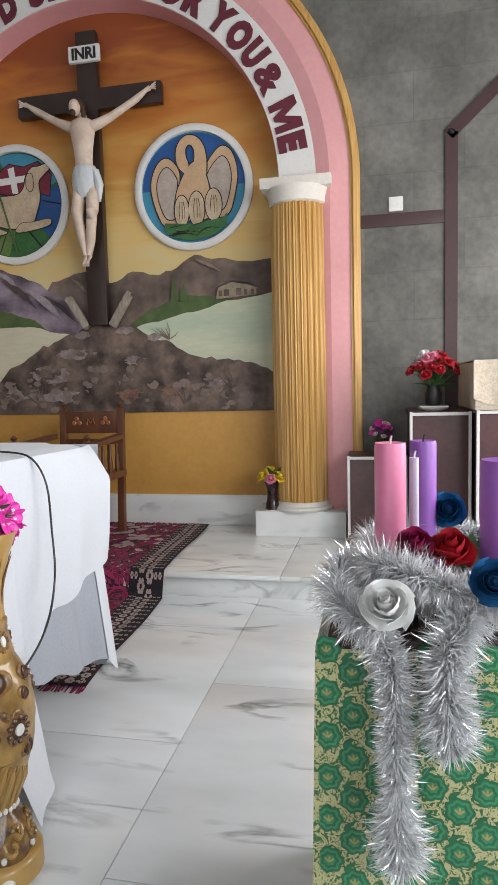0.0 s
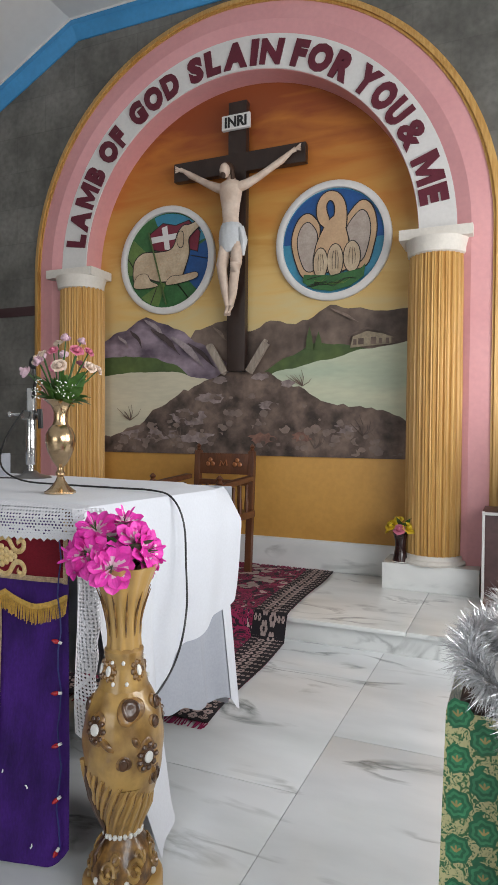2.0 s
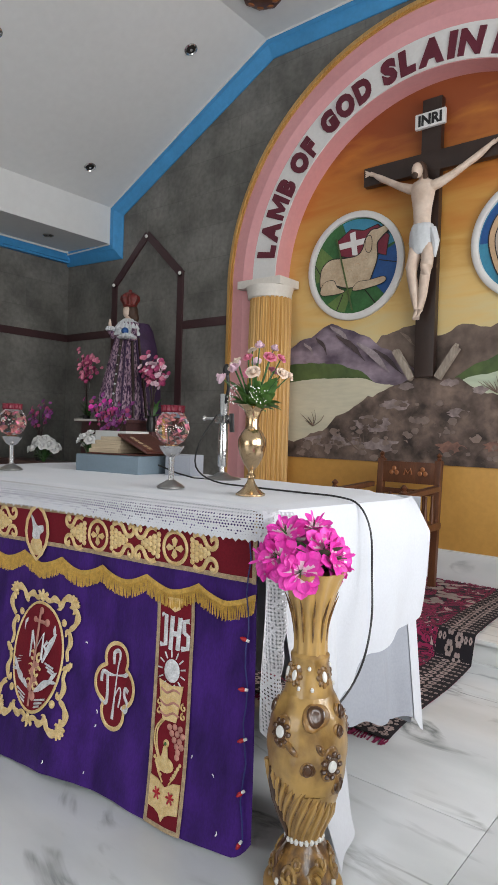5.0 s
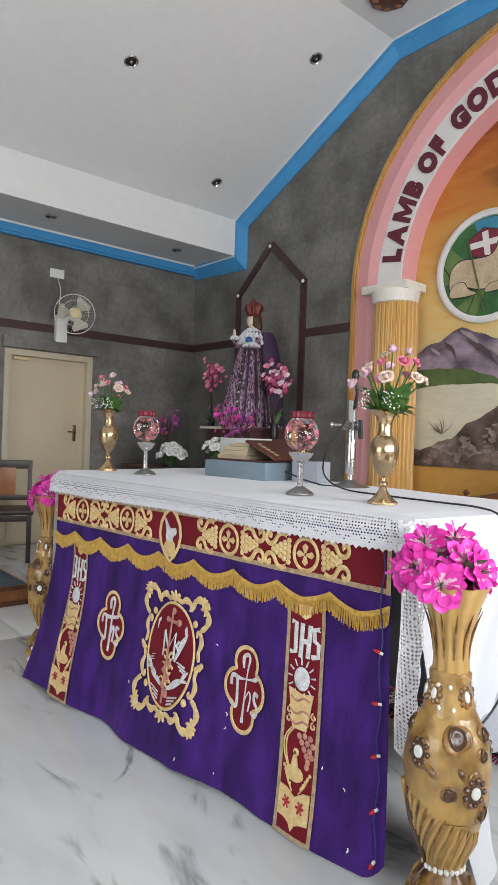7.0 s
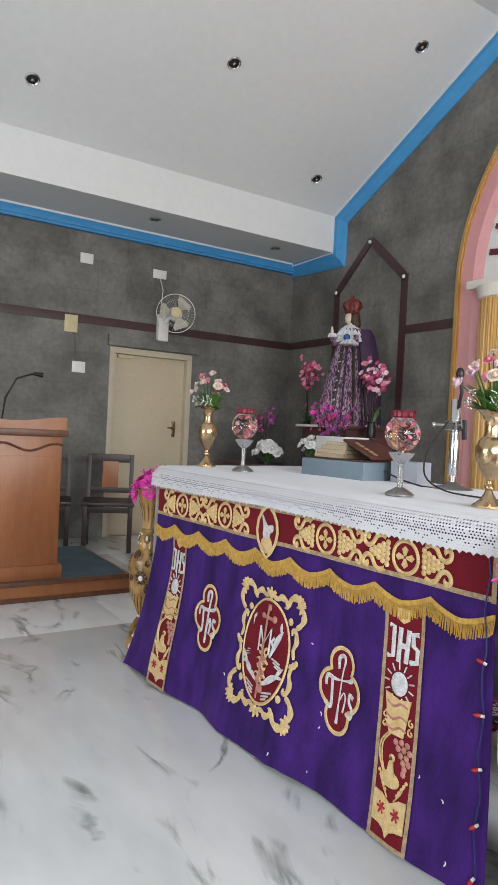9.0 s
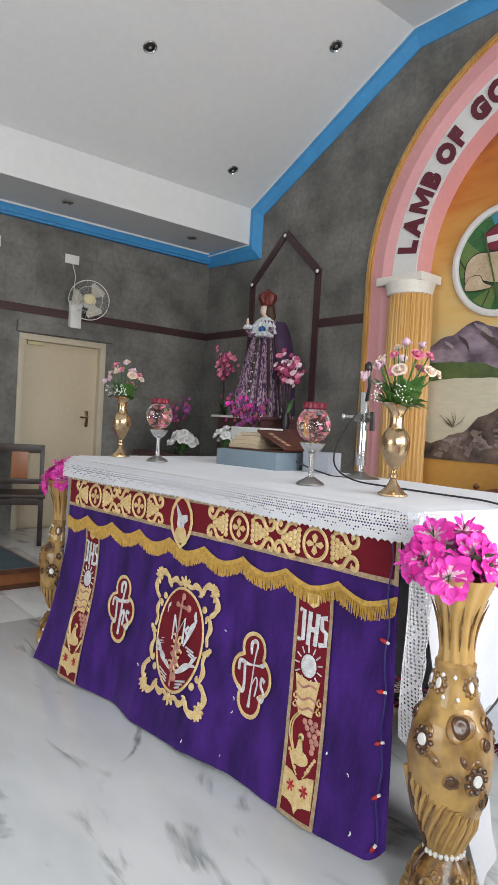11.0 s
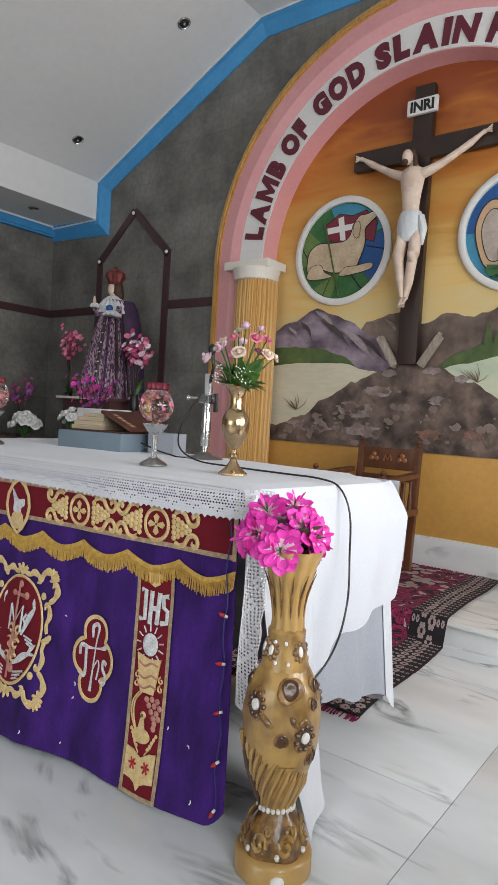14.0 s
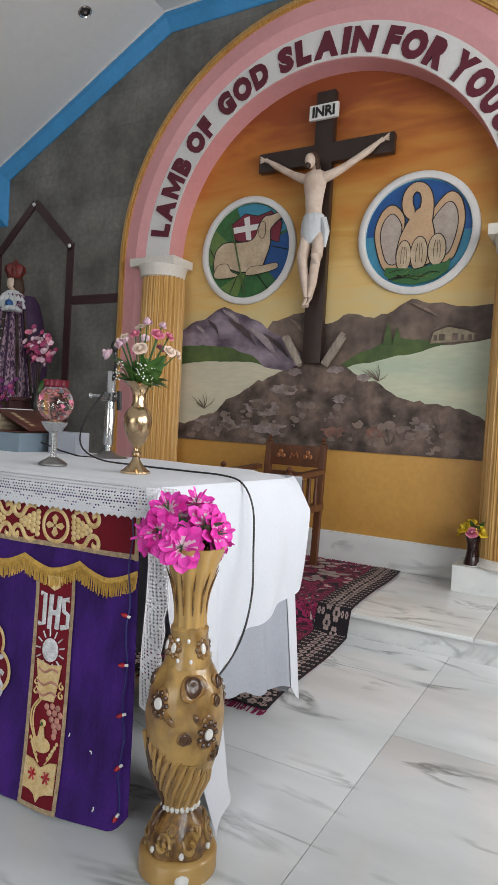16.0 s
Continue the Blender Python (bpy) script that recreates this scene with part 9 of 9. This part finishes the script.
o = part("guard_wire", g, PLASTIC, fan, "thin wire guard")
o["kind"] = "stuff"
g = Geo()
for r, z in ((0.2, 0.03), (0.2, 0.018), (0.13, 0.079)):
    g.tube([FM @ Vector((r * math.cos(2 * math.pi * k / 32), r * math.sin(2 * math.pi * k / 32), z)) for k in range(33)], 0.0035 if r > 0.15 else 0.0018, 5)
part("guard_ring", g, PLASTIC, fan)
for k in range(3):
    a0 = 2 * math.pi * k / 3 + 0.4
    bl = []
    for t, w in ((0.2, 0.25), (0.5, 0.5), (0.85, 0.62), (1.0, 0.45)):
        for s in (-1, 1):
            a = a0 + s * w * 0.9
            bl.append(FM @ Vector((0.18 * t * math.cos(a), 0.18 * t * math.sin(a), 0.035 + 0.018 * s)))
    part("blade", Geo().add(bl, [(0, 1, 3, 2), (2, 3, 5, 4), (4, 5, 7, 6)]), FAN_BLADE, fan, "translucent white blade")

# ---- lectern on its platform, and chairs ----
pf = thing("platform", "low varnished wooden platform with a blue mat", "platform", (-4.3, 1.75, 0))
part("deck", Geo().box((-0.55, -1.0, 0.02), (0.6, 0.96, 0.12), 0.006), ORANGE_WOOD, pf)
part("edge_moulding", Geo().box((0.59, -1.01, 0.105), (0.625, 0.97, 0.135), 0.006), BROWN_WOOD, pf)
part("kick_board", Geo().box((0.585, -1.0, 0), (0.61, 0.965, 0.03), 0.003), BROWN_WOOD, pf)
part("mat", Geo().box((-0.5, -0.95, 0.12), (0.57, 0.93, 0.128), 0.002), material("blue_mat", (0.1, 0.16, 0.2), 0.85, vary=0.15), pf, "blue mat")
lc = thing("lectern", "varnished orange-brown wooden lectern with a moulded top", "lectern", (-4.02, 1.8, 0.129))
part("body", Geo().box((-0.25, -0.4, 0), (0.25, 0.4, 0.95), 0.008), ORANGE_WOOD, lc)
part("plinth", Geo().box((-0.27, -0.42, 0), (0.275, 0.425, 0.09), 0.008), ORANGE_WOOD, lc)
part("top_moulding", Geo().box((-0.28, -0.43, 0.93), (0.285, 0.43, 0.975), 0.012), BROWN_WOOD, lc)
g = Geo()
outline = [(-0.42, 0.97)] + [(-0.42 + 0.84 * k / 20, 1.03 + 0.03 * math.cos(2 * math.pi * (k / 20) - 0.3) + 0.03 * (1 - abs(k / 10 - 1))) for k in range(21)] + [(0.42, 0.97)]
g.prism(outline, lambda u, v, h: (0.245 + h, u, v), 0.03)
part("crest", g, ORANGE_WOOD, lc, "curved crest board", smooth=0)
g = Geo().tube([(0.262, -0.4 + 0.8 * k / 20, 0.86 + 0.025 * math.sin(k * 0.75)) for k in range(21)], 0.008, 6)
part("carved_line", g, BROWN_WOOD, lc)
part("side_panel", Geo().box((0.25, -0.34, 0.14), (0.258, 0.34, 0.8), 0.004), ORANGE_WOOD, lc)
gm = thing("microphone", "black gooseneck microphone above the lectern", "microphone", (-4.0, 1.85, 1.1))
part("gooseneck", Geo().tube([(0, 0, 0.0), (0.02, 0.02, 0.2), (0.05, 0.08, 0.33), (0.08, 0.18, 0.37)], 0.007, 8), BLACK, gm)
part("head", Geo().tube([(0.08, 0.18, 0.37), (0.1, 0.24, 0.362)], [0.012, 0.018], 10), BLACK, gm)


def side_chair(x, y, turn):
    c = thing("chair", "dark stained wooden chair with an orange back slat", "chair", (x, y, 0), "chairs along the side wall", turn)
    for s in (-1, 1):
        part("front_leg", Geo().box((s * 0.2 - 0.02, -0.22, 0), (s * 0.2 + 0.02, -0.18, 0.43), 0.004), DARK_WOOD, c)
        part("back_leg", Geo().box((s * 0.2 - 0.02, -0.02, 0), (s * 0.2 + 0.02, 0.02, 0.87), 0.004, at=pose(0, 0.2, 0, -5, 0, 0)), DARK_WOOD, c)
        part("side_rail", Geo().box((s * 0.2 - 0.012, -0.18, 0.2), (s * 0.2 + 0.012, 0.2, 0.23), 0.003), DARK_WOOD, c)
    part("seat", Geo().box((-0.235, -0.24, 0.42), (0.235, 0.22, 0.455), 0.012), DARK_WOOD, c)
    part("top_rail", Geo().box((-0.22, 0.255, 0.79), (0.22, 0.285, 0.87), 0.008), DARK_WOOD, c)
    part("lower_rail", Geo().box((-0.19, 0.225, 0.5), (0.19, 0.25, 0.55), 0.006), DARK_WOOD, c)
    part("back_slat", Geo().box((-0.075, 0.245, 0.54), (0.075, 0.262, 0.8), 0.004), ORANGE_WOOD, c, "orange-brown back slat")
    part("front_rail", Geo().box((-0.19, -0.212, 0.36), (0.19, -0.19, 0.41), 0.003), DARK_WOOD, c)
    return c


first = side_chair(-5.24, 3.06, 69)
copy_thing(first, pose(-5.42, 2.52, 0, 0, 0, 74))

# ---- ceiling fittings ----
SLOPE = math.degrees(math.atan2(4.57 - 3.53, 5.04 - 2.97))
LENS = material("dark_lamp", (0.03, 0.03, 0.03), 0.2, vary=0.2)


def downlight(x, y, z, tilt):
    d = thing("downlight", "unlit recessed round downlight with a metal rim", "downlight", (x, y, z), "ceiling downlights")
    m = pose(0, 0, -0.002, 180, 0, 0)
    m = pose(0, 0, 0, 0, -tilt, 0) @ m
    part("rim", Geo().lathe([(0.04, 0.0), (0.055, 0.0), (0.056, 0.006), (0.046, 0.011), (0.04, 0.004)], 28, cap=False, at=m), CHROME, d)
    part("lamp", Geo().lathe([(0.042, 0.002), (0.03, 0.006), (0.012, 0.008), (0.001, 0.009)], 24, at=m), LENS, d)
    part("bulb", Geo().ball(m @ Vector((0.0, 0.0, 0.01)), (0.014, 0.014, 0.01), 10), CHROME, d)


for x, y in ((-4.0, 3.48), (-3.365, 4.87), (-4.695, 4.86), (-4.62, 2.09)):
    downlight(x, y, 3.53 + (x + 5.04) * (4.57 - 3.53) / (5.04 - 2.97) - 0.002, SLOPE)
for x, y in ((-5.28, 3.41), (-5.31, 4.82)):
    downlight(x, y, 3.138, 0)
ros = thing("ceiling_rosette", "carved brown wooden ceiling rosette", "rosette", (-2.66, 4.93, 4.568))
part("plate", Geo().lathe([(0.16, 0), (0.16, -0.02), (0.12, -0.035), (0.03, -0.05), (0.002, -0.052)], 8), BROWN_WOOD, ros)
for k in range(8):
    a = 2 * math.pi * k / 8
    part("petal", Geo().ball((0.1 * math.cos(a), 0.1 * math.sin(a), -0.03), (0.035, 0.035, 0.015), 8), ORANGE_WOOD, ros)
